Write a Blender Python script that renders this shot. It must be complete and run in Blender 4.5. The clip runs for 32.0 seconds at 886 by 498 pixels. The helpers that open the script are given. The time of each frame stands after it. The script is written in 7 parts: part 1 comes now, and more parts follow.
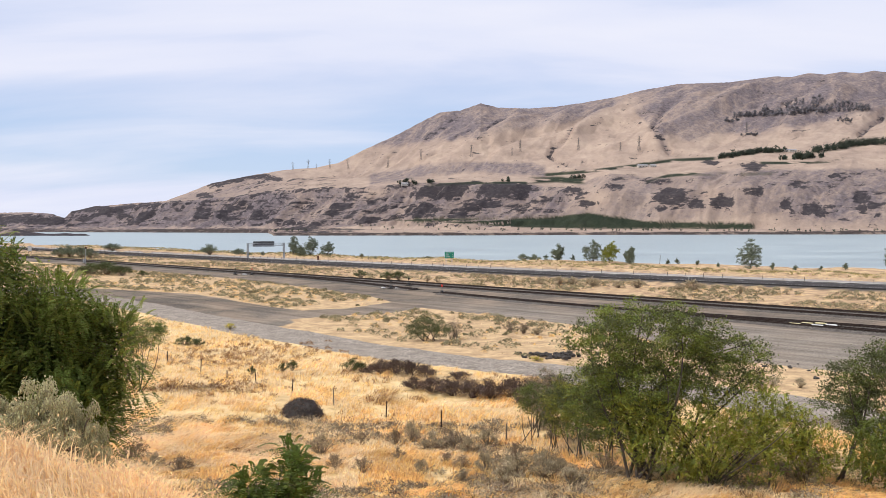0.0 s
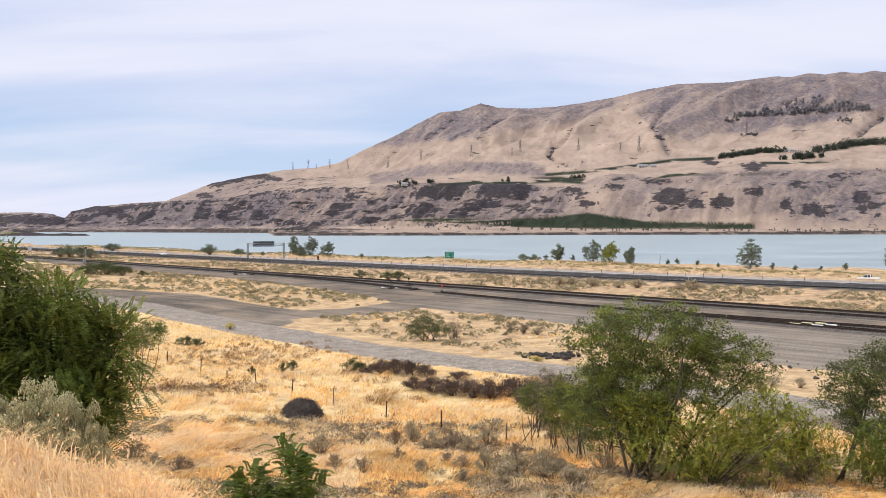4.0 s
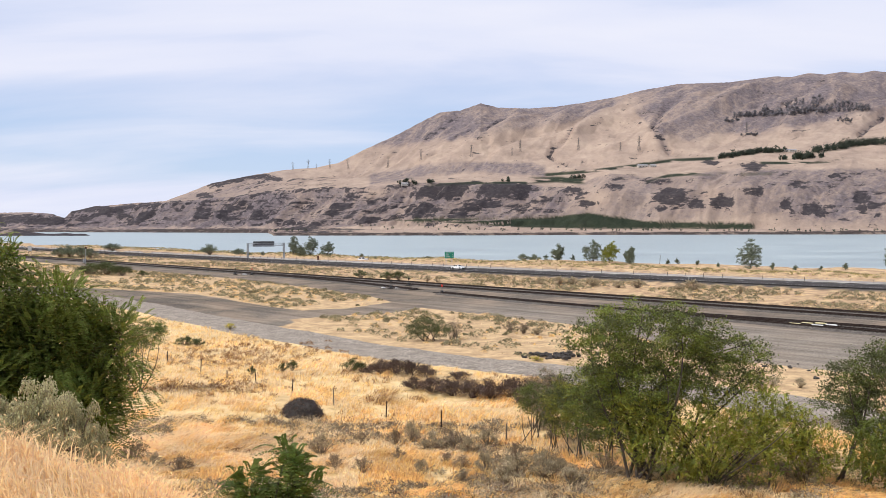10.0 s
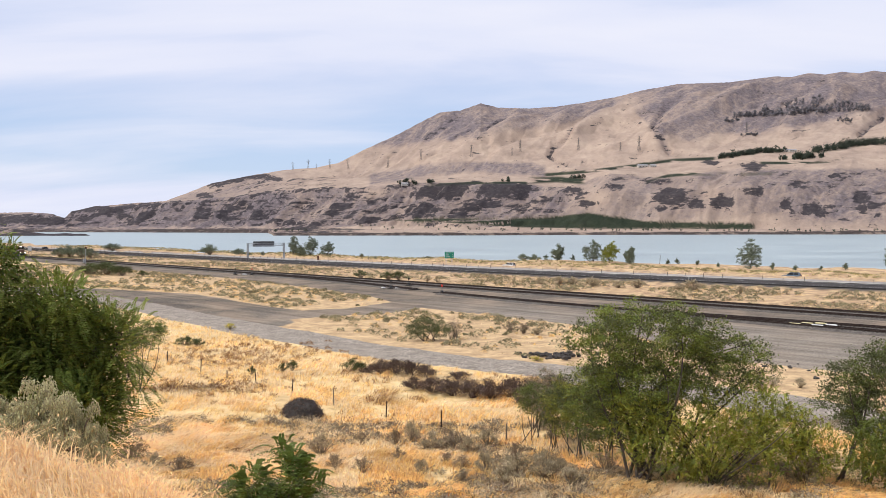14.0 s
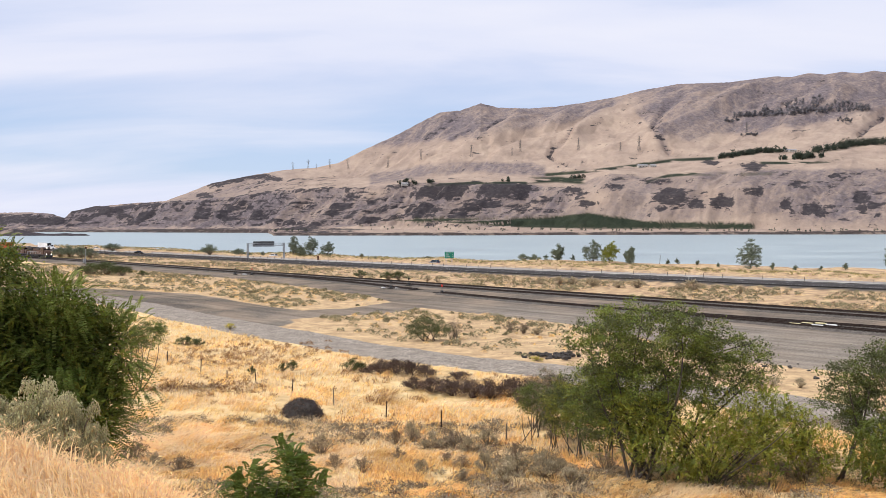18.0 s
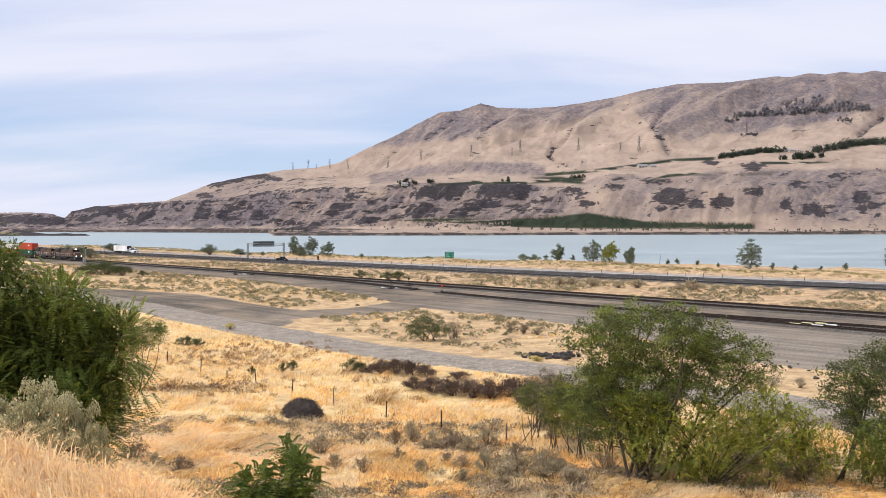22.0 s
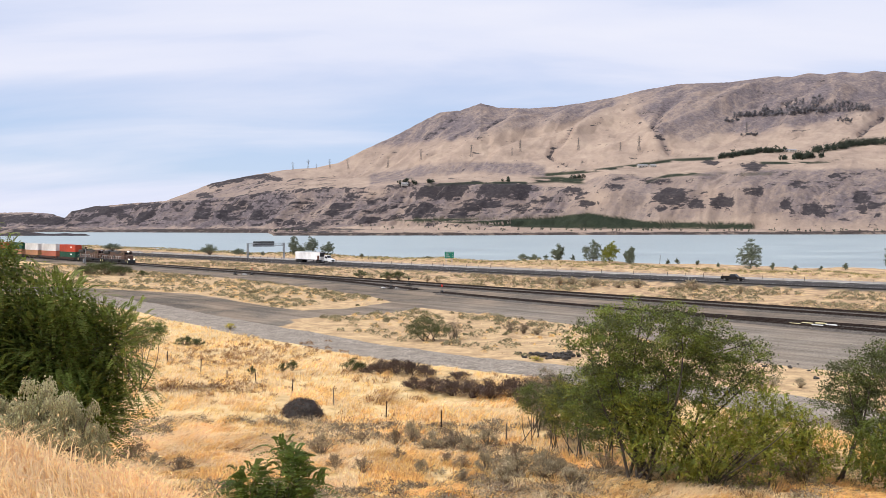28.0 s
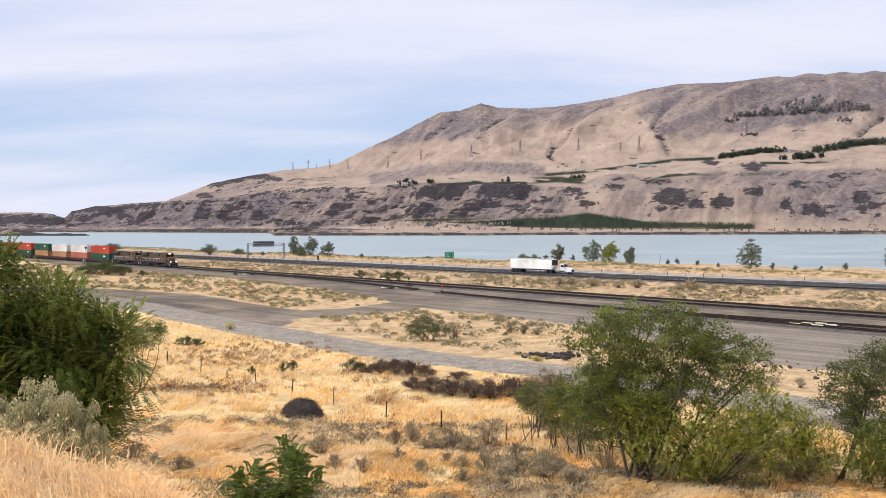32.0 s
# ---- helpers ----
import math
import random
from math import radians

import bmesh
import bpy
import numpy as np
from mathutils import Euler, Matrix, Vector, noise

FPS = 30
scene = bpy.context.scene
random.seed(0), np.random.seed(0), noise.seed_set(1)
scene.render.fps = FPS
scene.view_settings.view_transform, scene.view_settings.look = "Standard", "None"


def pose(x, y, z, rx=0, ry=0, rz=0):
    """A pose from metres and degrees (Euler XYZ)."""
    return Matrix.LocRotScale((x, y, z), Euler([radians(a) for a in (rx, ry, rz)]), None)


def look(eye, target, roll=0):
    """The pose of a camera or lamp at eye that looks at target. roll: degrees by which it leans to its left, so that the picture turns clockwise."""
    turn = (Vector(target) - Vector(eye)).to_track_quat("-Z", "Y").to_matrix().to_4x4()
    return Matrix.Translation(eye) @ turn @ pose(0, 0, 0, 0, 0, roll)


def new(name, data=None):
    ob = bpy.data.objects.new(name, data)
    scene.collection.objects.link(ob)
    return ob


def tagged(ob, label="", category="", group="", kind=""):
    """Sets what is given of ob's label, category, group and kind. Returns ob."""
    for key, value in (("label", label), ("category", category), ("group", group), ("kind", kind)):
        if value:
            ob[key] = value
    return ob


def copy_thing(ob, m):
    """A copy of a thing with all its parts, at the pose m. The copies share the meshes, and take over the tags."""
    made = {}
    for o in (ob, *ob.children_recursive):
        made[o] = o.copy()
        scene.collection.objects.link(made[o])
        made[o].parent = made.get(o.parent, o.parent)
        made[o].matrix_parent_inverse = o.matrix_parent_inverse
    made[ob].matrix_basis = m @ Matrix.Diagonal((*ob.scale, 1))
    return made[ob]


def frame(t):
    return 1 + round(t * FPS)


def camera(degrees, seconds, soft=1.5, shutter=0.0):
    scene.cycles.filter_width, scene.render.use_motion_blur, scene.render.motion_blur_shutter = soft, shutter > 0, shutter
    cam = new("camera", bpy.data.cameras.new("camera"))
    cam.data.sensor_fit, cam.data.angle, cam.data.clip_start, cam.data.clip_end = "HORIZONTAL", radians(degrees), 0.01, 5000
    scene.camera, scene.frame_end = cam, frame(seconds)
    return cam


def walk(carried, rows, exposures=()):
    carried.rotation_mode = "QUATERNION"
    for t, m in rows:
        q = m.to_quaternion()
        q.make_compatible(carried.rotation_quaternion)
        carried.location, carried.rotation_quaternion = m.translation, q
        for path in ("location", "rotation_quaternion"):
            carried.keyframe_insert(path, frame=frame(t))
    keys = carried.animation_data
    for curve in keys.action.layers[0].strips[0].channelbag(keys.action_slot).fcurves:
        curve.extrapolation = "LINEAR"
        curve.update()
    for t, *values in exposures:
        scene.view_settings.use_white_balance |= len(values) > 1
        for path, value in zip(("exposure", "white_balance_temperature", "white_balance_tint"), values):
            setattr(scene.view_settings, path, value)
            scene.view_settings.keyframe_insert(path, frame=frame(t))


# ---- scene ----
# The camera stands on a rise above a railway yard, a motorway and a wide river.
EYE_Z = 13.8
cam = camera(55.2, 32.0, soft=0.72)
walk(cam, [(0.0, pose(0, 0, EYE_Z, 88.51, 0, 0)), (32.0, pose(0, 0, EYE_Z, 88.51, 0, 0))], exposures=[(0.0, 0.0), (32.0, 0.0)])

# ---- daylight: thin high cloud, soft sun from behind and to the west ----
SUN_AZ, SUN_EL = radians(-114), radians(50)
SUN_TO = Vector((math.sin(SUN_AZ) * math.cos(SUN_EL), math.cos(SUN_AZ) * math.cos(SUN_EL), math.sin(SUN_EL)))
sun = new("sun", bpy.data.lights.new("sun", "SUN"))
sun.data.energy, sun.data.angle, sun.data.color = 3.2, radians(3), (1.0, 0.945, 0.88)
sun.matrix_world = look((0, 0, 300), Vector((0, 0, 300)) - SUN_TO)

world = bpy.data.worlds.new("sky")
scene.world = world
world.use_nodes = True


def nodes_of(tree):
    """Short names for a node tree: add a node, link two sockets."""
    def add(kind, **values):
        n = tree.nodes.new(kind)
        for key, value in values.items():
            if key.startswith("i_"):
                n.inputs[key[2:].replace("_", " ")].default_value = value
            elif key == "operation":
                n.operation = value
            elif key == "blend_type":
                n.blend_type = value
            elif key == "data_type":
                n.data_type = value
        return n
    return add, tree.links.new


def ramp(add, stops):
    n = add("ShaderNodeValToRGB")
    e = n.color_ramp.elements
    while len(e) < len(stops):
        e.new(0.5)
    for el, (p, c) in zip(e, stops):
        el.position = p
        el.color = (c, c, c, 1) if isinstance(c, (int, float)) else (*c, 1)
    return n


def build_sky():
    tree = world.node_tree
    tree.nodes.clear()
    add, link = nodes_of(tree)
    out, back = add("ShaderNodeOutputWorld"), add("ShaderNodeBackground")
    sky = add("ShaderNodeTexSky")
    sky.sky_type, sky.sun_disc = "NISHITA", False
    sky.sun_elevation, sky.sun_rotation = SUN_EL, SUN_AZ
    sky.air_density, sky.dust_density, sky.ozone_density = 1.0, 0.15, 4.0
    co, sep = add("ShaderNodeTexCoord"), add("ShaderNodeSeparateXYZ")
    link(co.outputs["Generated"], sep.inputs[0])
    # high cloud sheet: the direction meets a level layer overhead
    up = add("ShaderNodeMath", operation="MAXIMUM")
    up.inputs[1].default_value = 0.0
    link(sep.outputs[2], up.inputs[0])
    lift = add("ShaderNodeMath", operation="ADD")
    lift.inputs[1].default_value = 0.2
    link(up.outputs[0], lift.inputs[0])
    flat = add("ShaderNodeVectorMath", operation="DIVIDE")
    com = add("ShaderNodeCombineXYZ")
    for i in range(3):
        link(lift.outputs[0], com.inputs[i])
    link(co.outputs["Generated"], flat.inputs[0])
    link(com.outputs[0], flat.inputs[1])
    place = add("ShaderNodeMapping")
    place.inputs["Location"].default_value = (2.1, 0.9, 0)
    place.inputs["Rotation"].default_value = (0, 0, radians(-8))
    place.inputs["Scale"].default_value = (0.45, 1.1, 0)
    link(flat.outputs[0], place.inputs[0])
    big = add("ShaderNodeTexNoise", i_Scale=1.7, i_Detail=6.0, i_Roughness=0.5, i_Distortion=0.3)
    link(place.outputs[0], big.inputs["Vector"])
    # thick near the horizon and high up, thin between
    level = ramp(add, [(0.0, 0.62), (0.04, 0.5), (0.07, 0.1), (0.12, 0.14), (0.18, 0.5), (0.6, 0.45)])
    link(up.outputs[0], level.inputs[0])
    both = add("ShaderNodeMath", operation="ADD")
    link(big.outputs[0], both.inputs[0])
    link(level.outputs[0], both.inputs[1])
    cover = ramp(add, [(0.56, 0.12), (0.98, 1.0)])
    link(both.outputs[0], cover.inputs[0])
    cloud = ramp(add, [(0.3, (6.4, 6.9, 8.7)), (0.75, (7.9, 8.0, 9.0))])
    link(big.outputs[0], cloud.inputs[0])
    veil = add("ShaderNodeMix", data_type="RGBA")
    veil.inputs[0].default_value = 0.62
    veil.inputs[7].default_value = (5.3, 6.5, 9.2, 1)
    link(sky.outputs[0], veil.inputs[6])
    mix = add("ShaderNodeMix", data_type="RGBA")
    link(cover.outputs[0], mix.inputs[0])
    link(veil.outputs[2], mix.inputs[6])
    link(cloud.outputs[0], mix.inputs[7])
    link(mix.outputs[2], back.inputs[0])
    back.inputs[1].default_value = 0.11
    link(back.outputs[0], out.inputs[0])


build_sky()


# ---- materials ----
def surface(name, colors, scale=4.0, rough=0.85, bump=0.3, bump_scale=None, metal=0.0, island=0.0, per_object=0.0,
            coords="world", stretch=(1, 1, 1), dirt=0.0, detail=6.0, through_light=0.0, bump_size=0.02, spread=(0.3, 0.7), gloss=0.3):
    """A material with two scales of colour variation and fine relief."""
    m = bpy.data.materials.new(name)
    m.use_nodes = True
    tree = m.node_tree
    tree.nodes.clear()
    add, link = nodes_of(tree)
    out, bsdf = add("ShaderNodeOutputMaterial"), add("ShaderNodeBsdfPrincipled")
    if coords == "world":
        src = add("ShaderNodeNewGeometry").outputs["Position"]
    else:
        src = add("ShaderNodeTexCoord").outputs["Object"]
    mp = add("ShaderNodeMapping")
    mp.inputs["Scale"].default_value = stretch
    link(src, mp.inputs[0])
    n1 = add("ShaderNodeTexNoise", i_Scale=scale, i_Detail=detail, i_Roughness=0.62)
    link(mp.outputs[0], n1.inputs["Vector"])
    step = (spread[1] - spread[0]) / max(1, len(colors) - 1)
    cr = ramp(add, [(spread[0] + i * step, c) for i, c in enumerate(colors)])
    link(n1.outputs[0], cr.inputs[0])
    col = cr.outputs[0]
    n2 = add("ShaderNodeTexNoise", i_Scale=scale * 0.13, i_Detail=3.0)
    link(mp.outputs[0], n2.inputs["Vector"])
    tone = ramp(add, [(0.3, 0.78), (0.7, 1.18)])
    link(n2.outputs[0], tone.inputs[0])
    mul = add("ShaderNodeMix", data_type="RGBA", blend_type="MULTIPLY")
    mul.inputs[0].default_value = 1.0
    link(col, mul.inputs[6])
    link(tone.outputs[0], mul.inputs[7])
    col = mul.outputs[2]
    if dirt:
        n3 = add("ShaderNodeTexNoise", i_Scale=scale * 0.5, i_Detail=8.0, i_Roughness=0.7)
        link(mp.outputs[0], n3.inputs["Vector"])
        dr = ramp(add, [(0.5, 0.0), (0.72, dirt)])
        link(n3.outputs[0], dr.inputs[0])
        dm = add("ShaderNodeMix", data_type="RGBA")
        link(dr.outputs[0], dm.inputs[0])
        link(col, dm.inputs[6])
        dm.inputs[7].default_value = (0.11, 0.085, 0.06, 1)
        col = dm.outputs[2]
    for amount, source in ((island, "island"), (per_object, "object")):
        if amount:
            if source == "island":
                rnd = add("ShaderNodeNewGeometry").outputs["Random Per Island"]
            else:
                rnd = add("ShaderNodeObjectInfo").outputs["Random"]
            hs = add("ShaderNodeHueSaturation")
            mr = add("ShaderNodeMapRange")
            mr.inputs[3].default_value, mr.inputs[4].default_value = 1 - amount, 1 + amount
            link(rnd, mr.inputs[0])
            link(mr.outputs[0], hs.inputs["Value"])
            hr = add("ShaderNodeMapRange")
            hr.inputs[3].default_value, hr.inputs[4].default_value = 0.5 - amount * 0.07, 0.5 + amount * 0.05
            link(rnd, hr.inputs[0])
            link(hr.outputs[0], hs.inputs["Hue"])
            link(col, hs.inputs["Color"])
            col = hs.outputs[0]
    link(col, bsdf.inputs["Base Color"])
    bsdf.inputs["Roughness"].default_value = rough
    bsdf.inputs["Metallic"].default_value = metal
    bsdf.inputs["Specular IOR Level"].default_value = gloss
    if bump:
        nb = add("ShaderNodeTexNoise", i_Scale=bump_scale or scale * 4, i_Detail=6.0, i_Roughness=0.65)
        link(mp.outputs[0], nb.inputs["Vector"])
        bp = add("ShaderNodeBump", i_Strength=bump, i_Distance=bump_size)
        link(nb.outputs[0], bp.inputs["Height"])
        link(bp.outputs[0], bsdf.inputs["Normal"])
    shader = bsdf.outputs[0]
    if through_light:
        tr = add("ShaderNodeBsdfTranslucent")
        link(col, tr.inputs[0])
        ms = add("ShaderNodeMixShader")
        ms.inputs[0].default_value = through_light
        link(shader, ms.inputs[1])
        link(tr.outputs[0], ms.inputs[2])
        shader = ms.outputs[0]
    link(shader, out.inputs[0])
    return m


def paint(name, color, rough=0.45, metal=0.0, dirt=0.25):
    c2 = tuple(min(1, c * 1.12 + 0.004) for c in color)
    return surface(name, [color, c2], 2.0, rough, 0.08, 30.0, metal, coords="object", dirt=dirt, bump_size=0.004)


ASPHALT = surface("asphalt", [(0.042, 0.038, 0.037), (0.07, 0.064, 0.061)], 0.8, 0.95, 0.3, 30, gloss=0.06)
CONCRETE_ROAD = surface("pale_asphalt", [(0.29, 0.26, 0.235), (0.39, 0.355, 0.32)], 0.7, 0.95, 0.3, 30, gloss=0.08)
LINE = surface("road_paint", [(0.5, 0.49, 0.45), (0.75, 0.74, 0.7)], 3, 0.7, 0.1)
BALLAST = surface("dark_ballast", [(0.055, 0.047, 0.041), (0.115, 0.1, 0.088), (0.19, 0.168, 0.148)], 3.5, 0.95, 0.8, 9, bump_size=0.08, gloss=0.08)
GRAVEL = surface("pale_gravel", [(0.115, 0.096, 0.08), (0.28, 0.24, 0.196), (0.5, 0.44, 0.37)], 4.5, 0.95, 0.35, 14, bump_size=0.03, detail=9.0, gloss=0.08)
RAIL_STEEL = surface("rusty_rail", [(0.03, 0.021, 0.018), (0.06, 0.042, 0.034)], 3, 0.6, 0.2, metal=0.4)
TIE_WOOD = surface("creosoted_wood", [(0.024, 0.02, 0.018), (0.06, 0.052, 0.046)], 2, 0.95, 0.5, per_object=0.3)
GALVANISED = surface("galvanised_steel", [(0.3, 0.31, 0.32), (0.46, 0.47, 0.48)], 2, 0.5, 0.1, metal=0.6)
DARK_STEEL = surface("dark_steel", [(0.03, 0.03, 0.033), (0.07, 0.07, 0.072)], 3, 0.55, 0.15, metal=0.3)
WEATHERED_STEEL = surface("weathered_steel", [(0.07, 0.055, 0.048), (0.15, 0.125, 0.11)], 2, 0.7, 0.15, metal=0.2)
OLD_WOOD = surface("weathered_wood", [(0.1, 0.08, 0.06), (0.22, 0.18, 0.14)], 6, 0.95, 0.5, stretch=(1, 1, 0.15))
BARK = surface("grey_brown_bark", [(0.05, 0.04, 0.034), (0.115, 0.096, 0.082)], 9, 0.95, 0.6, stretch=(1, 1, 0.3))
LEAF = surface("green_leaf", [(0.09, 0.128, 0.022), (0.18, 0.205, 0.04)], 1.2, 0.6, 0.0, island=0.4, through_light=0.3)
# the next two lighter greens also put sunlight into the colour of lit leaves
LEAF_YELLOW = surface("yellow_green_leaf", [(0.2, 0.23, 0.033), (0.36, 0.355, 0.055)], 1.2, 0.6, 0.0, island=0.4, through_light=0.3)
LEAF_SUN = surface("sunlit_green_leaf", [(0.125, 0.168, 0.032), (0.24, 0.275, 0.056)], 1.2, 0.6, 0.0, island=0.4, through_light=0.4)
LEAF_DARK = surface("dark_green_leaf", [(0.036, 0.062, 0.016), (0.08, 0.11, 0.028)], 1.2, 0.6, 0.0, island=0.4, through_light=0.25)
LEAF_MID = surface("mid_green_leaf", [(0.088, 0.132, 0.026), (0.175, 0.22, 0.045)], 1.2, 0.6, 0.0, island=0.4, through_light=0.4)
LEAF_FAR = surface("blue_green_leaf", [(0.032, 0.044, 0.032), (0.06, 0.074, 0.05)], 0.1, 0.8, 0.0, island=0.35)
LEAF_BANK = surface("dull_blue_green_leaf", [(0.125, 0.15, 0.1), (0.22, 0.25, 0.165)], 0.8, 0.7, 0.0, island=0.35, through_light=0.2)
LEAF_GREY = surface("grey_green_leaf", [(0.066, 0.084, 0.03), (0.125, 0.138, 0.052)], 1.2, 0.7, 0.0, island=0.35, through_light=0.2)
SAGE = surface("sage_grey_green", [(0.24, 0.2, 0.13), (0.52, 0.44, 0.29)], 1.5, 0.9, 0.0, island=0.35, through_light=0.15)
SAGE_OLIVE = surface("olive_sage", [(0.17, 0.155, 0.088), (0.39, 0.345, 0.205)], 0.8, 0.9, 0.0, island=0.3, through_light=0.15)
BLOOM = surface("yellow_bloom", [(0.42, 0.36, 0.04), (0.62, 0.52, 0.08)], 1.5, 0.8, 0.0, island=0.25, through_light=0.2)
SAGE_PALE = surface("pale_sage", [(0.37, 0.35, 0.19), (0.64, 0.595, 0.365)], 1.5, 0.9, 0.0, island=0.3, through_light=0.3)
SAGE_DRY = surface("dry_sage_brown", [(0.18, 0.135, 0.088), (0.33, 0.26, 0.18)], 1.5, 0.9, 0.0, island=0.35, through_light=0.1)
BRIAR = surface("dead_brown_briar", [(0.07, 0.048, 0.039), (0.16, 0.112, 0.088)], 1.5, 0.95, 0.0, island=0.4)
STRAW = surface("golden_straw", [(0.82, 0.55, 0.22), (0.98, 0.735, 0.365)], 0.9, 0.85, 0.0, island=0.3, through_light=0.55)
STRAW_PALE = surface("pale_straw", [(0.86, 0.68, 0.42), (0.96, 0.82, 0.57)], 0.9, 0.85, 0.0, island=0.22, through_light=0.55)
STRAW_PINK = surface("feathery_pale_straw", [(0.9, 0.65, 0.34), (0.98, 0.79, 0.5)], 0.9, 0.85, 0.0, island=0.2, through_light=0.6)
STRAW_BROWN = surface("russet_dry_weeds", [(0.27, 0.145, 0.07), (0.42, 0.26, 0.13)], 0.5, 0.9, 0.0, island=0.3, through_light=0.2)
BASALT = surface("basalt", [(0.03, 0.026, 0.024), (0.085, 0.075, 0.068)], 2.2, 0.95, 1.0, 6, bump_size=0.12)


def ground_material():
    """Dry grassland near by, gravel in the yard, tan slopes and basalt across the river."""
    m = bpy.data.materials.new("dry_ground")
    m.use_nodes = True
    tree = m.node_tree
    tree.nodes.clear()
    add, link = nodes_of(tree)
    out, bsdf = add("ShaderNodeOutputMaterial"), add("ShaderNodeBsdfPrincipled")
    geo = add("ShaderNodeNewGeometry")
    pos = geo.outputs["Position"]

    def noise_of(scale, detail=6.0, rough=0.6, stretch=None, dist=0.0):
        n = add("ShaderNodeTexNoise", i_Scale=scale, i_Detail=detail, i_Roughness=rough, i_Distortion=dist)
        if stretch:
            mp = add("ShaderNodeMapping")
            mp.inputs["Scale"].default_value = stretch
            link(pos, mp.inputs[0])
            link(mp.outputs[0], n.inputs["Vector"])
        else:
            link(pos, n.inputs["Vector"])
        return n.outputs[0]

    def colors(fac, stops):
        r = ramp(add, stops)
        link(fac, r.inputs[0])
        return r.outputs[0]

    def mixed(fac, a, b, how="MIX"):
        n = add("ShaderNodeMix", data_type="RGBA", blend_type=how)
        if isinstance(fac, float):
            n.inputs[0].default_value = fac
        else:
            link(fac, n.inputs[0])
        for i, c in ((6, a), (7, b)):
            if isinstance(c, tuple):
                n.inputs[i].default_value = (*c, 1)
            else:
                link(c, n.inputs[i])
        return n.outputs[2]

    def mask(name):
        n = add("ShaderNodeAttribute")
        n.attribute_name = name
        return n.outputs["Fac"]

    def math2(op, a, b):
        n = add("ShaderNodeMath", operation=op)
        for i, c in ((0, a), (1, b)):
            if isinstance(c, (int, float)):
                n.inputs[i].default_value = c
            else:
                link(c, n.inputs[i])
        n.use_clamp = True
        return n.outputs[0]

    turn = add("ShaderNodeMapping")
    turn.inputs["Rotation"].default_value = (0, 0, radians(45))
    link(pos, turn.inputs[0])

    def slope_noise(scale, detail, rough, stretch, dist=0.0):
        mp = add("ShaderNodeMapping")
        mp.inputs["Scale"].default_value = stretch
        link(turn.outputs[0], mp.inputs[0])
        n = add("ShaderNodeTexNoise", i_Scale=scale, i_Detail=detail, i_Roughness=rough, i_Distortion=dist)
        link(mp.outputs[0], n.inputs["Vector"])
        return n.outputs[0]

    # near: straw, bare soil and brown litter
    grass = colors(noise_of(0.9, 8, 0.7), [(0.3, (0.42, 0.28, 0.12)), (0.48, (0.7, 0.5, 0.24)), (0.7, (0.86, 0.66, 0.38))])
    soil = colors(noise_of(0.4, 11, 0.78), [(0.36, (0.2, 0.13, 0.085)), (0.5, (0.47, 0.32, 0.19)), (0.62, (0.69, 0.51, 0.29))])
    near = mixed(mask("soil"), grass, soil)
    patch = colors(noise_of(0.12, 5, 0.6), [(0.45, 0.0), (0.7, 0.6)])
    near = mixed(patch, near, (0.45, 0.32, 0.18))
    gravel = colors(noise_of(2.6, 10, 0.75), [(0.34, (0.07, 0.06, 0.05)), (0.52, (0.185, 0.16, 0.131)), (0.66, (0.37, 0.325, 0.268))])
    worn = colors(noise_of(0.09, 5, 0.6, (1.0, 1.0, 1.0), 0.5), [(0.4, 0.0), (0.6, 0.7)])
    gravel = mixed(worn, gravel, (0.38, 0.3, 0.22))
    gravel = mixed(math2("MULTIPLY", mask("pale"), colors(noise_of(0.2, 8, 0.7), [(0.35, 0.35), (0.6, 0.85)])), gravel, colors(noise_of(3.5, 8, 0.75), [(0.34, (0.2, 0.175, 0.145)), (0.66, (0.52, 0.465, 0.39))]))
    ruts = colors(slope_noise(0.5, 7, 0.65, (0.05, 1.0, 1.0), 0.3), [(0.36, (0.54, 0.525, 0.52)), (0.6, (0.9, 0.875, 0.85))])
    gravel = mixed(1.0, gravel, ruts, "MULTIPLY")
    edge = math2("ADD", mask("gravel"), math2("MULTIPLY", math2("SUBTRACT", noise_of(0.35, 7, 0.7), 0.5), 1.3))
    edge2 = colors(edge, [(0.42, 0.0), (0.58, 1.0)])
    near = mixed(edge2, near, gravel)
    near = mixed(mask("dark"), near, colors(noise_of(3.0, 8), [(0.3, (0.05, 0.046, 0.043)), (0.7, (0.12, 0.11, 0.1))]))
    # far: grazed slopes, sage, talus and basalt in level bands; the slopes fall towards the river
    # tan, sage and rock carry the blue of distant haze in their colours
    tan = colors(noise_of(0.012, 12, 0.74), [(0.3, (0.29, 0.222, 0.182)), (0.5, (0.43, 0.328, 0.26)), (0.68, (0.53, 0.412, 0.32))])
    # sage colour, which also paints cloud shade on the upper slopes
    sage = colors(noise_of(0.08, 10, 0.78), [(0.35, (0.105, 0.089, 0.096)), (0.5, (0.182, 0.152, 0.159)), (0.65, (0.285, 0.238, 0.234))])
    streak = slope_noise(0.02, 11, 0.76, (1.0, 0.22, 0.5), 0.6)
    fleck = noise_of(0.06, 10, 0.8)
    # grass and sage break up where both grow, and stay clean on the smooth grazed terraces
    wavering = add("ShaderNodeMath", operation="MULTIPLY_ADD")
    link(math2("ADD", math2("MULTIPLY", streak, 0.6), math2("MULTIPLY", fleck, 0.4)), wavering.inputs[0])
    wavering.inputs[1].default_value, wavering.inputs[2].default_value = 5.6, -2.82
    amount = add("ShaderNodeMath", operation="MULTIPLY")
    link(wavering.outputs[0], amount.inputs[0])
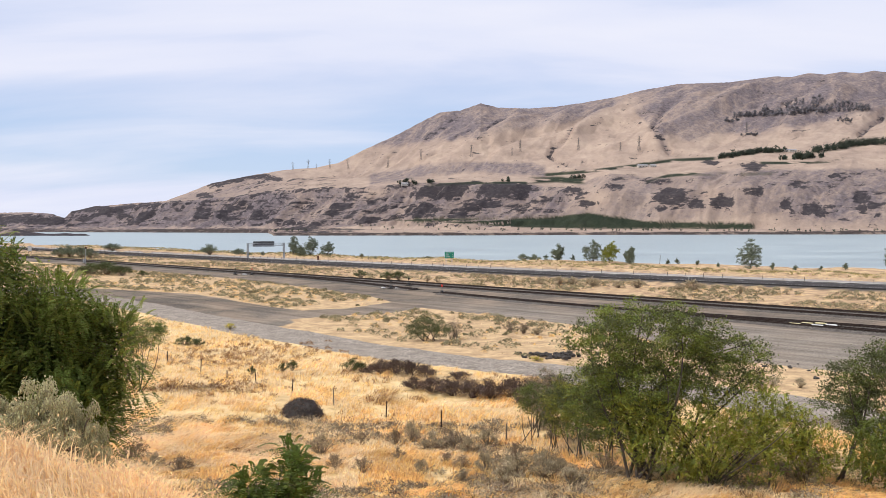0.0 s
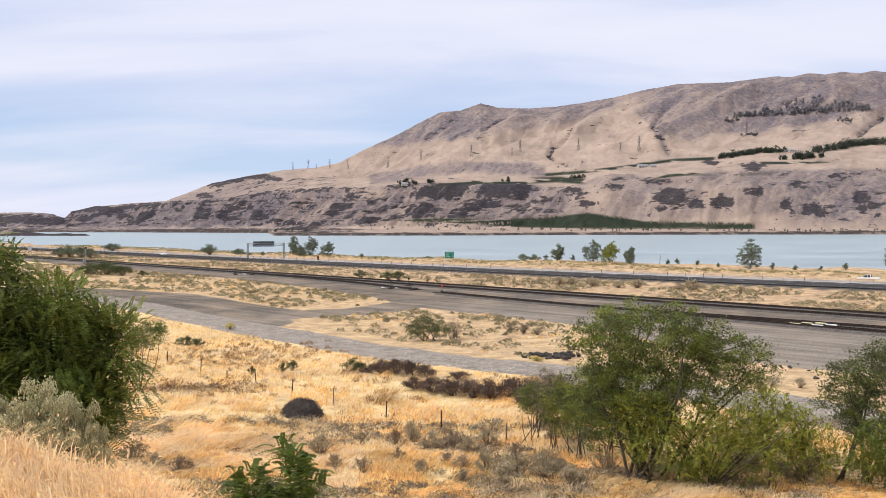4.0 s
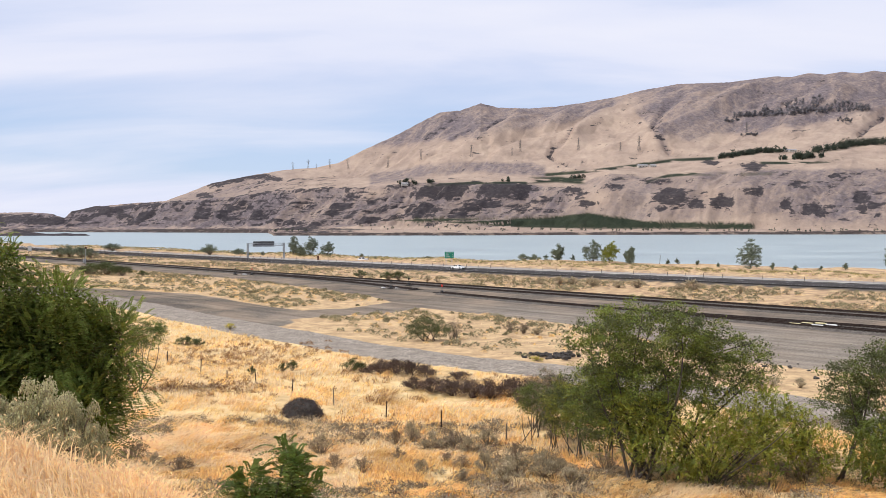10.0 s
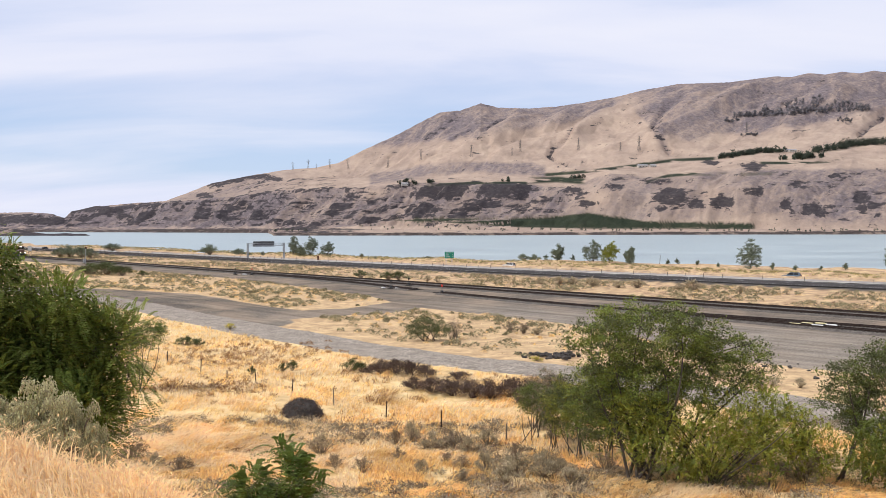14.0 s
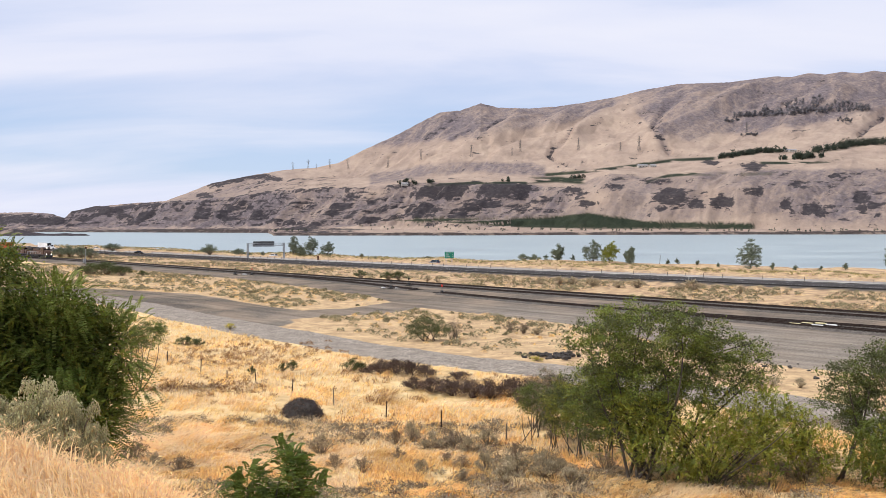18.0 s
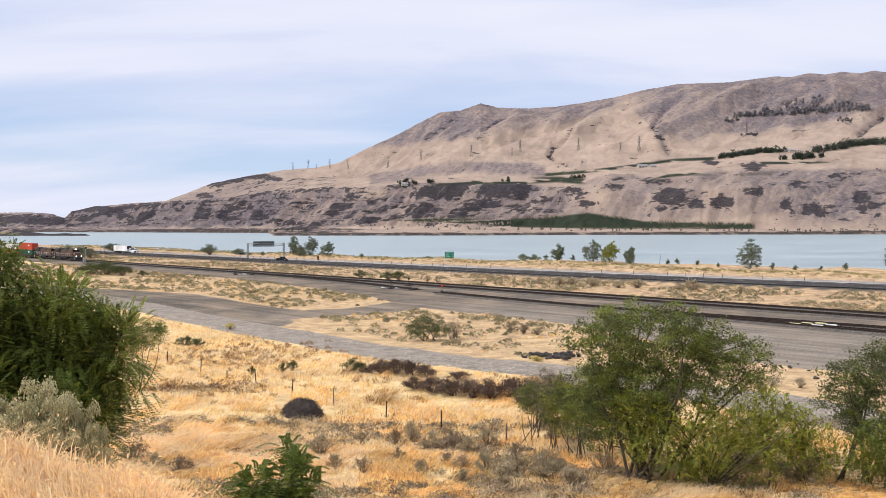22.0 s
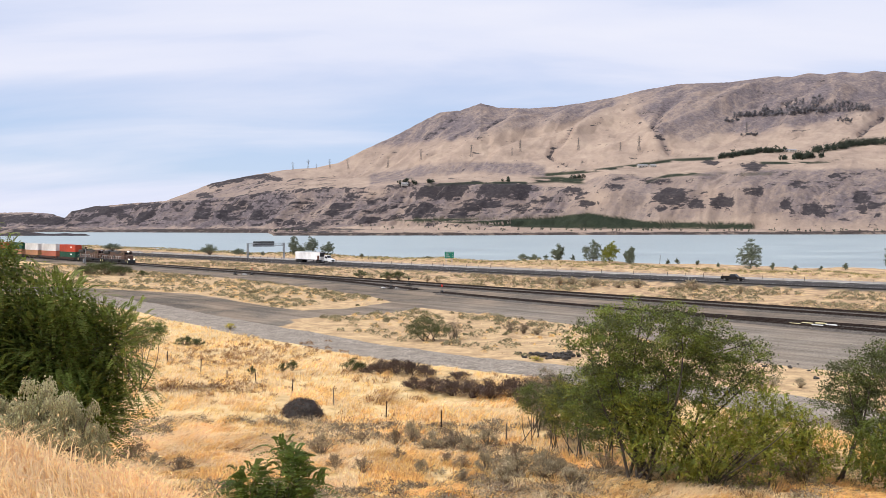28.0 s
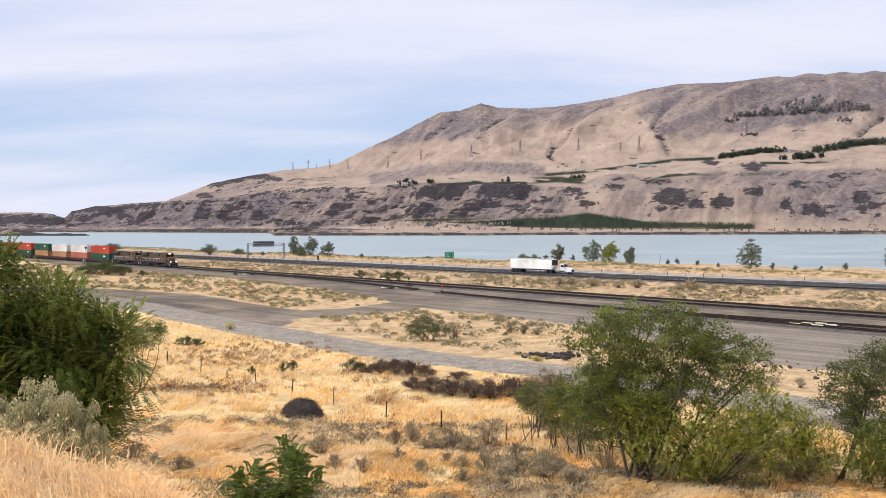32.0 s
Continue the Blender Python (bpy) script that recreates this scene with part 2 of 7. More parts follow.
    link(math2("ADD", math2("MULTIPLY", mask("sage"), 1.1), 0.14), amount.inputs[1])
    cover = math2("ADD", mask("sage"), amount.outputs[0])
    far = mixed(cover, tan, sage)
    strata = slope_noise(0.03, 12, 0.72, (0.7, 0.3, 2.2), 0.7)
    chute = slope_noise(0.028, 11, 0.74, (1.0, 0.16, 0.3), 0.9)
    ragged = add("ShaderNodeMath", operation="MULTIPLY_ADD")
    link(math2("ADD", math2("MULTIPLY", strata, 0.62), math2("MULTIPLY", chute, 0.38)), ragged.inputs[0])
    ragged.inputs[1].default_value, ragged.inputs[2].default_value = 5.5, -2.75
    bare = add("ShaderNodeMath", operation="MULTIPLY_ADD")
    link(mask("rim"), bare.inputs[0])
    bare.inputs[1].default_value = 0.9
    link(ragged.outputs[0], bare.inputs[2])
    rocky = colors(bare.outputs[0], [(0.46, 0.0), (0.62, 0.95)])
    # basalt, tinted blue for the haze in front of it
    rock = colors(noise_of(0.08, 10, 0.8, (1, 1, 2.0)), [(0.35, (0.03, 0.028, 0.034)), (0.55, (0.06, 0.053, 0.058)), (0.7, (0.15, 0.125, 0.12))])
    far = mixed(rocky, far, rock)
    field = colors(noise_of(0.012, 6, 0.6, (1, 0.4, 1)), [(0.35, (0.022, 0.031, 0.021)), (0.58, (0.04, 0.05, 0.032)), (0.72, (0.12, 0.11, 0.075))])
    far = mixed(mask("field"), far, field)
    far = mixed(math2("MULTIPLY", mask("riprap"), colors(noise_of(0.03, 8, 0.7), [(0.36, 0.25), (0.5, 1.0)])), far, (0.075, 0.06, 0.055))
    col = mixed(mask("far"), near, far)
    link(col, bsdf.inputs["Base Color"])
    bsdf.inputs["Roughness"].default_value = 0.95
    bsdf.inputs["Specular IOR Level"].default_value = 0.1
    b1 = add("ShaderNodeBump", i_Strength=0.7, i_Distance=0.07)
    link(noise_of(6.0, 8, 0.7), b1.inputs["Height"])
    b2 = add("ShaderNodeBump", i_Strength=0.8)
    link(mask("far"), b2.inputs["Distance"])
    rough_far = add("ShaderNodeMath", operation="MULTIPLY")
    link(noise_of(0.04, 12, 0.74), rough_far.inputs[0])
    rough_far.inputs[1].default_value = 14.0
    link(rough_far.outputs[0], b2.inputs["Height"])
    link(b1.outputs[0], b2.inputs["Normal"])
    link(b2.outputs[0], bsdf.inputs["Normal"])
    link(bsdf.outputs[0], out.inputs[0])
    return m


def water_material():
    m = bpy.data.materials.new("river_water")
    m.use_nodes = True
    tree = m.node_tree
    tree.nodes.clear()
    add, link = nodes_of(tree)
    out, bsdf = add("ShaderNodeOutputMaterial"), add("ShaderNodeBsdfPrincipled")
    geo = add("ShaderNodeNewGeometry")
    mp = add("ShaderNodeMapping")
    mp.inputs["Rotation"].default_value = (0, 0, radians(40))
    mp.inputs["Scale"].default_value = (0.5, 1, 1)
    link(geo.outputs["Position"], mp.inputs[0])
    n = add("ShaderNodeTexNoise", i_Scale=0.02, i_Detail=8.0, i_Roughness=0.65, i_Distortion=0.6)
    link(mp.outputs[0], n.inputs["Vector"])
    c = ramp(add, [(0.32, (0.225, 0.29, 0.31)), (0.5, (0.295, 0.36, 0.375)), (0.66, (0.385, 0.445, 0.45))])
    link(n.outputs[0], c.inputs[0])
    link(c.outputs[0], bsdf.inputs["Base Color"])
    r = ramp(add, [(0.35, 0.32), (0.65, 0.5)])
    link(n.outputs[0], r.inputs[0])
    link(r.outputs[0], bsdf.inputs["Roughness"])
    w = add("ShaderNodeTexNoise", i_Scale=0.5, i_Detail=6.0, i_Roughness=0.6)
    link(mp.outputs[0], w.inputs["Vector"])
    bp = add("ShaderNodeBump", i_Strength=0.6, i_Distance=0.6)
    link(w.outputs[0], bp.inputs["Height"])
    link(bp.outputs[0], bsdf.inputs["Normal"])
    bsdf.inputs["Specular IOR Level"].default_value = 0.35
    link(bsdf.outputs[0], out.inputs[0])
    return m


# ---- mesh helpers ----
def mesh_of(name, verts, faces, mat, smooth=False):
    """A mesh from arrays; faces is an (n, 3) or (n, 4) array, or a list of index tuples."""
    me = bpy.data.meshes.new(name)
    if isinstance(faces, np.ndarray):
        k = faces.shape[1]
        me.vertices.add(len(verts))
        me.vertices.foreach_set("co", np.asarray(verts, dtype=np.float32).ravel())
        me.loops.add(faces.size)
        me.loops.foreach_set("vertex_index", faces.astype(np.int32).ravel())
        me.polygons.add(len(faces))
        me.polygons.foreach_set("loop_start", np.arange(0, faces.size, k, dtype=np.int32))
        me.update(calc_edges=True)
    else:
        me.from_pydata([tuple(v) for v in verts], [], faces)
        me.update()
    if smooth:
        me.polygons.foreach_set("use_smooth", np.ones(len(me.polygons), dtype=bool))
    me.materials.append(mat)
    return me


class Geo:
    """Collects boxes, tubes and prisms into one mesh."""

    def __init__(self):
        self.v, self.f = [], []

    def box(self, x0, y0, z0, x1, y1, z1):
        b = len(self.v)
        self.v += [(x, y, z) for z in (z0, z1) for x, y in ((x0, y0), (x1, y0), (x1, y1), (x0, y1))]
        self.f += [tuple(b + i for i in q) for q in ((3, 2, 1, 0), (4, 5, 6, 7), (0, 1, 5, 4), (1, 2, 6, 5), (2, 3, 7, 6), (3, 0, 4, 7))]
        return self

    def tube(self, p0, p1, r0, r1=None, n=8):
        r1 = r0 if r1 is None else r1
        p0, p1 = Vector(p0), Vector(p1)
        d = (p1 - p0).normalized()
        a = d.orthogonal().normalized()
        c = d.cross(a)
        b = len(self.v)
        for p, r in ((p0, r0), (p1, r1)):
            for i in range(n):
                w = 2 * math.pi * i / n
                self.v.append(tuple(p + (a * math.cos(w) + c * math.sin(w)) * r))
        for i in range(n):
            j = (i + 1) % n
            self.f.append((b + i, b + j, b + n + j, b + n + i))
        self.f.append(tuple(b + i for i in reversed(range(n))))
        self.f.append(tuple(b + n + i for i in range(n)))
        return self

    def prism(self, profile, a0, a1, axis="y"):
        """Extrude a closed outline of (p, q) along an axis: y takes (x, z), x takes (y, z), z takes (x, y)."""
        b, n = len(self.v), len(profile)
        for a in (a0, a1):
            for p, q in profile:
                self.v.append({"y": (p, a, q), "x": (a, p, q), "z": (p, q, a)}[axis])
        for i in range(n):
            j = (i + 1) % n
            self.f.append((b + i, b + j, b + n + j, b + n + i))
        self.f.append(tuple(b + i for i in reversed(range(n))))
        self.f.append(tuple(b + n + i for i in range(n)))
        return self

    def mesh(self, name, mat, bevel=0.0, smooth=False):
        me = mesh_of(name, self.v, self.f, mat)
        bm = bmesh.new()
        bm.from_mesh(me)
        bmesh.ops.recalc_face_normals(bm, faces=bm.faces)
        if bevel:
            sharp = [e for e in bm.edges if len(e.link_faces) == 2 and e.calc_face_angle(0) > 0.5]
            bmesh.ops.bevel(bm, geom=sharp, offset=bevel, segments=2, affect="EDGES", profile=0.6, clamp_overlap=True)
        if smooth:
            for f in bm.faces:
                f.smooth = True
        bm.to_mesh(me)
        bm.free()
        return me


def part(name, geo, mat, parent, label="", bevel=0.0, smooth=False, at=None):
    """One mesh object under a thing or under a part."""
    me = geo.mesh(name, mat, bevel, smooth) if isinstance(geo, Geo) else geo
    ob = new(name, me)
    ob.parent = parent
    if at is not None:
        ob.matrix_basis = at
    if label:
        ob["label"] = label
    return ob


def thing(name, m, label, category, group="", kind=""):
    ob = new(name)
    ob.matrix_basis = m
    return tagged(ob, label, category, group, kind)


# ---- the plan of the land ----
def hash2(ix, iy, seed):
    h = (ix.astype(np.int64) * 374761393 + iy.astype(np.int64) * 668265263 + seed * 144269) & 0x7FFFFFFF
    h = ((h ^ (h >> 13)) * 1274126177) & 0x7FFFFFFF
    return ((h ^ (h >> 16)) & 0xFFFF) / 65535.0


def vnoise(x, y, seed=0):
    ix, iy = np.floor(x), np.floor(y)
    fx, fy = x - ix, y - iy
    fx, fy = fx * fx * (3 - 2 * fx), fy * fy * (3 - 2 * fy)
    a, b = hash2(ix, iy, seed), hash2(ix + 1, iy, seed)
    c, d = hash2(ix, iy + 1, seed), hash2(ix + 1, iy + 1, seed)
    return (a * (1 - fx) + b * fx) * (1 - fy) + (c * (1 - fx) + d * fx) * fy


def fbm(x, y, octaves=4, seed=0, gain=0.5):
    total, amp, norm = 0.0, 1.0, 0.0
    for o in range(octaves):
        total = total + amp * vnoise(x * 2 ** o, y * 2 ** o, seed + o * 17)
        norm += amp
        amp *= gain
    return total / norm


def smooth01(t):
    t = np.clip(t, 0, 1)
    return t * t * (3 - 2 * t)


S2 = math.sqrt(0.5)
RAIL_C = 195.5          # the main line runs along x + y = RAIL_C
WATER_Z = -2.5
ROAD_Z = 0.3


def along(x, y):
    return (y - x) * S2


def across(x, y):
    return (x + y - RAIL_C) * S2


def from_track(u, v):
    """Plan place at u metres along the line and v metres from it towards the river."""
    s = v / S2 + RAIL_C
    return (s - u / S2) / 2, (s + u / S2) / 2


def highway_edge(u):
    return 46 + 26 * np.exp(-np.clip(u, -120, 3000) / 110)


YARD_U = [-60, 0, 39, 71, 106, 129, 156, 204, 308, 600]
YARD_V = [-52, -54, -55, -41, -40, -30, -24, -18, -17, -14]
GRAVEL_PATH = [(-150, 222), (-80, 175), (-58, 153), (-40.4, 132), (-24.4, 113), (-12.2, 99), (-1.4, 89), (9.3, 81.5), (19, 72.5), (27, 64), (36, 52), (60, 30)]
JOINED_PATH = [(-90, 188), (-66, 167), (-48, 148), (-35, 131), (-28, 122)]
BRANCH_PATH = [(-90, 190), (-67, 176), (-55, 170), (-40, 150), (-25, 133), (-13, 138), (-5, 152), (2, 165)]


def path_distance(x, y, path):
    best = np.full(np.shape(x), 1e9)
    for (ax, ay), (bx, by) in zip(path, path[1:]):
        dx, dy = bx - ax, by - ay
        t = np.clip(((x - ax) * dx + (y - ay) * dy) / (dx * dx + dy * dy), 0, 1)
        best = np.minimum(best, np.hypot(x - ax - t * dx, y - ay - t * dy))
    return best


def yard_gravel(x, y):
    """How much of the ground is gravel: 1 in the yard, 0 outside."""
    u, v = along(x, y), across(x, y)
    low = np.interp(u, YARD_U, YARD_V)
    yard = smooth01((v - low + 2) / 5) * smooth01((10 - v) / 4)
    band = smooth01((7.5 - path_distance(x, y, BRANCH_PATH)) / 4)
    joined = smooth01((9 - path_distance(x, y, JOINED_PATH)) / 5)
    return np.maximum(np.maximum(yard, band), joined)


def road_side(x, y):
    """Metres by which a place lies on the yard's side of the service road."""
    return x - np.interp(y, [p[1] for p in GRAVEL_PATH[::-1]], [p[0] for p in GRAVEL_PATH[::-1]])


def near_height(x, y):
    u, v = along(x, y), across(x, y)
    r = np.hypot(x, y)
    rise = (12.0 * np.clip(1 - np.maximum(y, 0) / 55, 0, 1) ** 2 + 0.12 * np.maximum(-y, 0)) * smooth01((-40 - v) / 30)
    shoulder = 3.7 * np.exp(-(((x + 9.2) / 8.0) ** 2 + ((y - 12.5) / 6.5) ** 2))
    rough = (fbm(x / 4, y / 4, 3, 5) - 0.5) * 0.5 * smooth01((110 - r) / 40) * (1 - yard_gravel(x, y))
    rough = rough + (fbm(x / 22, y / 22, 3, 7) - 0.5) * 0.9 * smooth01((-20 - v) / 20) * (1 - yard_gravel(x, y)) * smooth01(path_distance(x, y, GRAVEL_PATH) / 9 - 0.6)
    z = rise + shoulder + rough
    w = v - highway_edge(u)
    ditch = smooth01((v - 7) / 5) * smooth01((-w - 1) / 3.5)
    z = z - ditch * (0.4 - 0.5 * (fbm(x / 9, y / 9, 3, 9) - 0.5))
    road = smooth01((w + 3.2) / 2.6)
    z = z * (1 - road) + ROAD_Z * road
    # a low gravel crest, and the river-side carriageway in the dip behind it
    z = z + 0.6 * np.exp(-((w - 27.2) / 1.7) ** 2) - 0.55 * smooth01((w - 28.2) / 1.6) * smooth01((40.5 - w) / 2.5)
    bank = smooth01((w - 40) / 5)
    z = z + bank * (0.1 + 2.6 * np.clip(fbm(x / 26, y / 26, 3, 21) - 0.42, 0, 1) + 0.5 * (fbm(x / 6, y / 6, 3, 23) - 0.5))
    z = z - smooth01((w - 52 - 24 * smooth01((330 - u) / 200) - 8 * fbm(x / 40, y / 40, 2, 3)) / 10) * 7.5
    return z


# the far side, by bearing (sideways metres per metre ahead), in metres
BASE = [(-0.656, 3300), (-0.523, 3000), (-0.436, 2750), (-0.329, 2500), (-0.189, 2250), (0.0, 2050), (0.211, 1950), (0.411, 1900), (0.677, 1850)]
SHORE = [(-0.656, 3300), (-0.523, 2900), (-0.436, 2600), (-0.329, 2480), (-0.207, 2420), (-0.2, 1600), (-0.1, 1590), (0.05, 1640), (0.2, 1740), (0.411, 1830), (0.677, 1850)]
CREST_FAR = [(-0.656, 4300), (-0.523, 4000), (-0.436, 3300), (-0.329, 2960), (-0.189, 3000), (0.044, 3150), (0.344, 3250), (0.677, 3350)]
CREST_Z = [(-0.656, 100), (-0.523, 83), (-0.496, 79), (-0.463, 65), (-0.446, 48), (-0.437, 76), (-0.409, 91), (-0.366, 100), (-0.329, 103),
           (-0.303, 131), (-0.273, 167), (-0.229, 194), (-0.189, 214), (-0.149, 225), (-0.123, 244), (-0.089, 298), (-0.056, 346), (-0.033, 385),
           (-0.003, 435), (0.021, 444), (0.044, 472), (0.064, 458), (0.097, 455), (0.131, 463), (0.164, 479), (0.204, 504), (0.237, 532),
           (0.277, 556), (0.337, 566), (0.391, 592), (0.444, 610), (0.523, 621), (0.677, 644)]
RIM_Z = [(-0.656, 57), (-0.523, 58), (-0.436, 71), (-0.329, 90), (-0.203, 120), (-0.109, 127), (-0.043, 137), (0.104, 129), (0.144, 116),
         (0.197, 155), (0.264, 139), (0.344, 165), (0.431, 159), (0.523, 162), (0.677, 160)]
FOOT_Z = [(-0.656, 76), (-0.523, 66), (-0.436, 88), (-0.329, 99), (-0.203, 176), (-0.109, 168), (-0.043, 173), (0.104, 179), (0.144, 187),
          (0.211, 201), (0.264, 209), (0.344, 232), (0.431, 255), (0.523, 269), (0.677, 274)]


# features of the far side by bearing and height of the sight line, both in 1/1500
SPURS = [(568, 254, 377, 151, 13, 36), (330, 240, 236, 160, 15, 32), (210, 240, 95, 152, 13, 28), (120, 236, -35, 128, 12, 26), (40, 215, -140, 128, 12, 20), (700, 240, 610, 190, 17, 26), (470, 240, 420, 200, 12, 18), (160, 225, 60, 160, 9, 14), (270, 235, 180, 165, 9, 15)]
GULLIES = [([(300, 215), (270, 200), (230, 170), (218, 155), (195, 142), (187, 128), (202, 118), (226, 109), (253, 109), (272, 92)], 4.5),
           ([(420, 232), (398, 215), (381, 192), (366, 167), (377, 151), (400, 138)], 6), ([(185, 235), (120, 190), (70, 160)], 4), ([(60, 232), (30, 200), (-30, 165)], 4), ([(780, 225), (750, 190), (736, 172)], 5)]
ROCK_BANDS = [([(-660, 25), (-620, 33), (-584, 32), (-539, 35), (-496, 39)], 5, 1.0), ([(-496, 42), (-404, 45), (-344, 56), (-284, 62)], 2.6, 0.9), ([(-437, 56), (-406, 55)], 5, 0.9),
              ([(-419, 72), (-384, 79), (-344, 88), (-319, 89), (-284, 84)], 4.5, 0.95), ([(-284, 63), (-180, 68), (-84, 70), (-40, 72)], 2.2, 0.8), ([(-62, 62), (40, 66), (156, 63)], 12, 1.3),
              ([(144, 52), (252, 50)], 4.5, 0.7), ([(-284, 45), (-200, 52), (-120, 50), (-60, 48)], 4, 0.6)]
CLIFFS = [(-634, 17, 25, 7), (-562, 16, 18, 10), (-527, 18, 20, 10), (-470, 34, 14, 6), (-427, 23, 20, 12), (-376, 25, 30, 14), (-346, 34, 28, 7), (-335, 24, 20, 7), (140, 31, 14, 7), (28, 16, 26, 13), (-600, 27, 40, 8)]
# dark slopes; the one at (-180, 27) is shading painted with rock colour
DARK_SLOPES = [(-40, 30, 37, 17), (70, 36, 46, 15), (-180, 27, 31, 19), (-245, 0, 40, 8), (-290, 10, 40, 6), (-130, 12, 24, 8), (230, 60, 18, 12), (255, 42, 14, 8), (300, 70, 20, 7)]
OUTCROPS = [(404, 53, 34, 17), (449, 41, 16, 11), (496, 45, 22, 12), (386, 34, 14, 6), (604, 40, 11, 8), (651, 35, 21, 9), (667, 24, 15, 7), (743, 50, 17, 12), (741, 32, 10, 12), (762, 38, 12, 6),
            (629, 75, 20, 6), (692, 90, 13, 4), (548, 62, 20, 7), (547, 108, 22, 6), (474, 114, 14, 4), (646, 24, 10, 4)]
FIELD_BANDS = [([(180, 92), (246, 97), (330, 107), (353, 111), (410, 118), (480, 121)], 3.0), ([(358, 79), (396, 90), (433, 93), (508, 93), (582, 94)], 3.2), ([(152, 82), (202, 84), (252, 80)], 6),
               ([(-30, 74), (60, 78), (150, 78)], 2.2), ([(560, 113), (640, 113), (700, 117)], 2.5)]
TAN_TOP = [(-284, 102), (-184, 140), (-84, 140), (16, 147), (116, 159), (216, 177), (276, 202), (326, 217), (366, 167), (426, 147), (516, 159), (616, 170), (696, 187), (784, 212)]


def near_line(q, e, line, wide):
    """1 on a line of (bearing, height) points, falling off to its sides."""
    return np.exp(-(path_distance(q, e, line) / wide) ** 2)


def near_level(q, e, line, half):
    """1 within half of a level line, along its length only."""
    mid = np.interp(q, [p[0] for p in line], [p[1] for p in line])
    inside = smooth01((q - line[0][0]) / 8 + 0.5) * smooth01((line[-1][0] - q) / 8 + 0.5)
    return inside * smooth01(1.6 - np.abs(e - mid) / half)


def by_bearing(k, table):
    return np.interp(k, [r[0] for r in table], [r[1] for r in table])


def far_height(k, d):
    """Height of the far side by bearing and distance ahead, and its covers: sage (with painted shade), field, rock
    (with painted shade), riprap.
    """
    base = by_bearing(k, BASE) + 30 * (fbm(k * 40, k * 0, 3, 31) - 0.5)
    shore = np.minimum(by_bearing(k, SHORE) + 40 * (fbm(k * 30, k * 0, 3, 32) - 0.5), base)
    crest_d, crest_z = by_bearing(k, CREST_FAR), by_bearing(k, CREST_Z)
    rim_z = np.minimum(by_bearing(k, RIM_Z), crest_z - 3)
    foot_z = np.minimum(by_bearing(k, FOOT_Z), crest_z - 1)
    soft = smooth01((k - 0.13) / 0.05)
    a, f = d * (1 - k) * S2, d * (1 + k) * S2
    wavy = a + 40 * (fbm(f / 170, a / 200, 3, 41) - 0.5)
    lobes = np.abs(2 * fbm(wavy / 190, f / 2600, 3, 43) - 1)
    bench_d = base + 70 + 60 * fbm(k * 9, k * 0, 2, 33)
    bench_z = np.full_like(k, 9.0)
    rim_d = np.minimum(base + 330 + 190 * (lobes - 0.25) * (1 - 0.3 * soft), crest_d - 160)
    foot_d = np.minimum(np.maximum(base + 600, rim_d + 70), crest_d - 60)
    mid_d = rim_d - 50 - 60 * soft
    mid_z = bench_z + (rim_z - bench_z) * (0.66 + 0.04 * soft)
    z = np.full_like(d, -8.0)
    nodes = [(shore - 60, np.full_like(k, -8.0)), (shore, np.full_like(k, WATER_Z)), (shore + 12, np.full_like(k, 1.8)), (np.maximum(base, shore + 13), np.full_like(k, 6.0)), (bench_d, bench_z),
             (mid_d, mid_z), (rim_d, rim_z), (foot_d, foot_z), (crest_d, crest_z), (crest_d + 500, crest_z - 70), (crest_d + 2500, crest_z * 0.5)]
    for (da, za), (db, zb) in zip(nodes, nodes[1:]):
        t = (d - da) / np.maximum(db - da, 1.0)
        inside = (t >= 0) & (t < 1)
        z = np.where(inside, za + (zb - za) * t, z)
    z = np.where(d >= crest_d + 2500, crest_z * 0.5, z)
    # spurs and gullies down the upper slope
    s = np.clip((d - foot_d) / np.maximum(crest_d - foot_d, 1), 0, 1)
    depth = 4 * s * (1 - s) * smooth01((crest_z - foot_z) / 160)
    q, e = 1500 * k, 1500 * (z - EYE_Z) / np.maximum(d, 1)
    slant = a + 90 * (fbm(f / 300, a / 300, 3, 52) - 0.5)
    spur = fbm(slant / 230, f / 2200, 2, 53) - 0.5
    ridged = np.abs(2 * fbm(slant / 170, f / 700, 3, 54) - 1)
    fine = np.abs(2 * fbm((a + 40 * (fbm(f / 90, a / 90, 2, 56) - 0.5)) / 50, f / 260, 4, 57) - 1)
    ridges = 0.0
    for q0, e0, q1, e1, wide, high in SPURS:
        ridges = ridges + high * near_line(q, e, [(q0, e0), (q1, e1)], wide)
    gully = 0.0
    for line, wide in GULLIES:
        gully = np.maximum(gully, near_line(q, e + 5 * (fbm(q / 9, e / 9, 2, 55) - 0.5), line, wide))
    upper = smooth01((d - foot_d) / 60)
    z = z + depth * (130 * spur - 22 * np.exp(-(ridged / 0.2) ** 2) - 9 * np.exp(-(fine / 0.3) ** 2)) + upper * smooth01((crest_d - d) / 200) * (ridges - 15 * gully)
    # ribs and strata on the cliffs
    c = smooth01((d - bench_d) / 40) * smooth01((rim_d + 30 - d) / 40)
    ribs = np.abs(2 * fbm(wavy / 48, f / 260, 4, 61, 0.6) - 1)
    z = z + c * (ribs - 0.35) * (40 - 22 * soft) * (1 - smooth01((d - rim_d + 50) / 40))
    step = 16.0
    terrace = (np.floor(z / step) + smooth01((z / step - np.floor(z / step)) * 2.4 - 0.7)) * step
    z = z + c * (0.5 - 0.4 * soft) * (terrace - z)
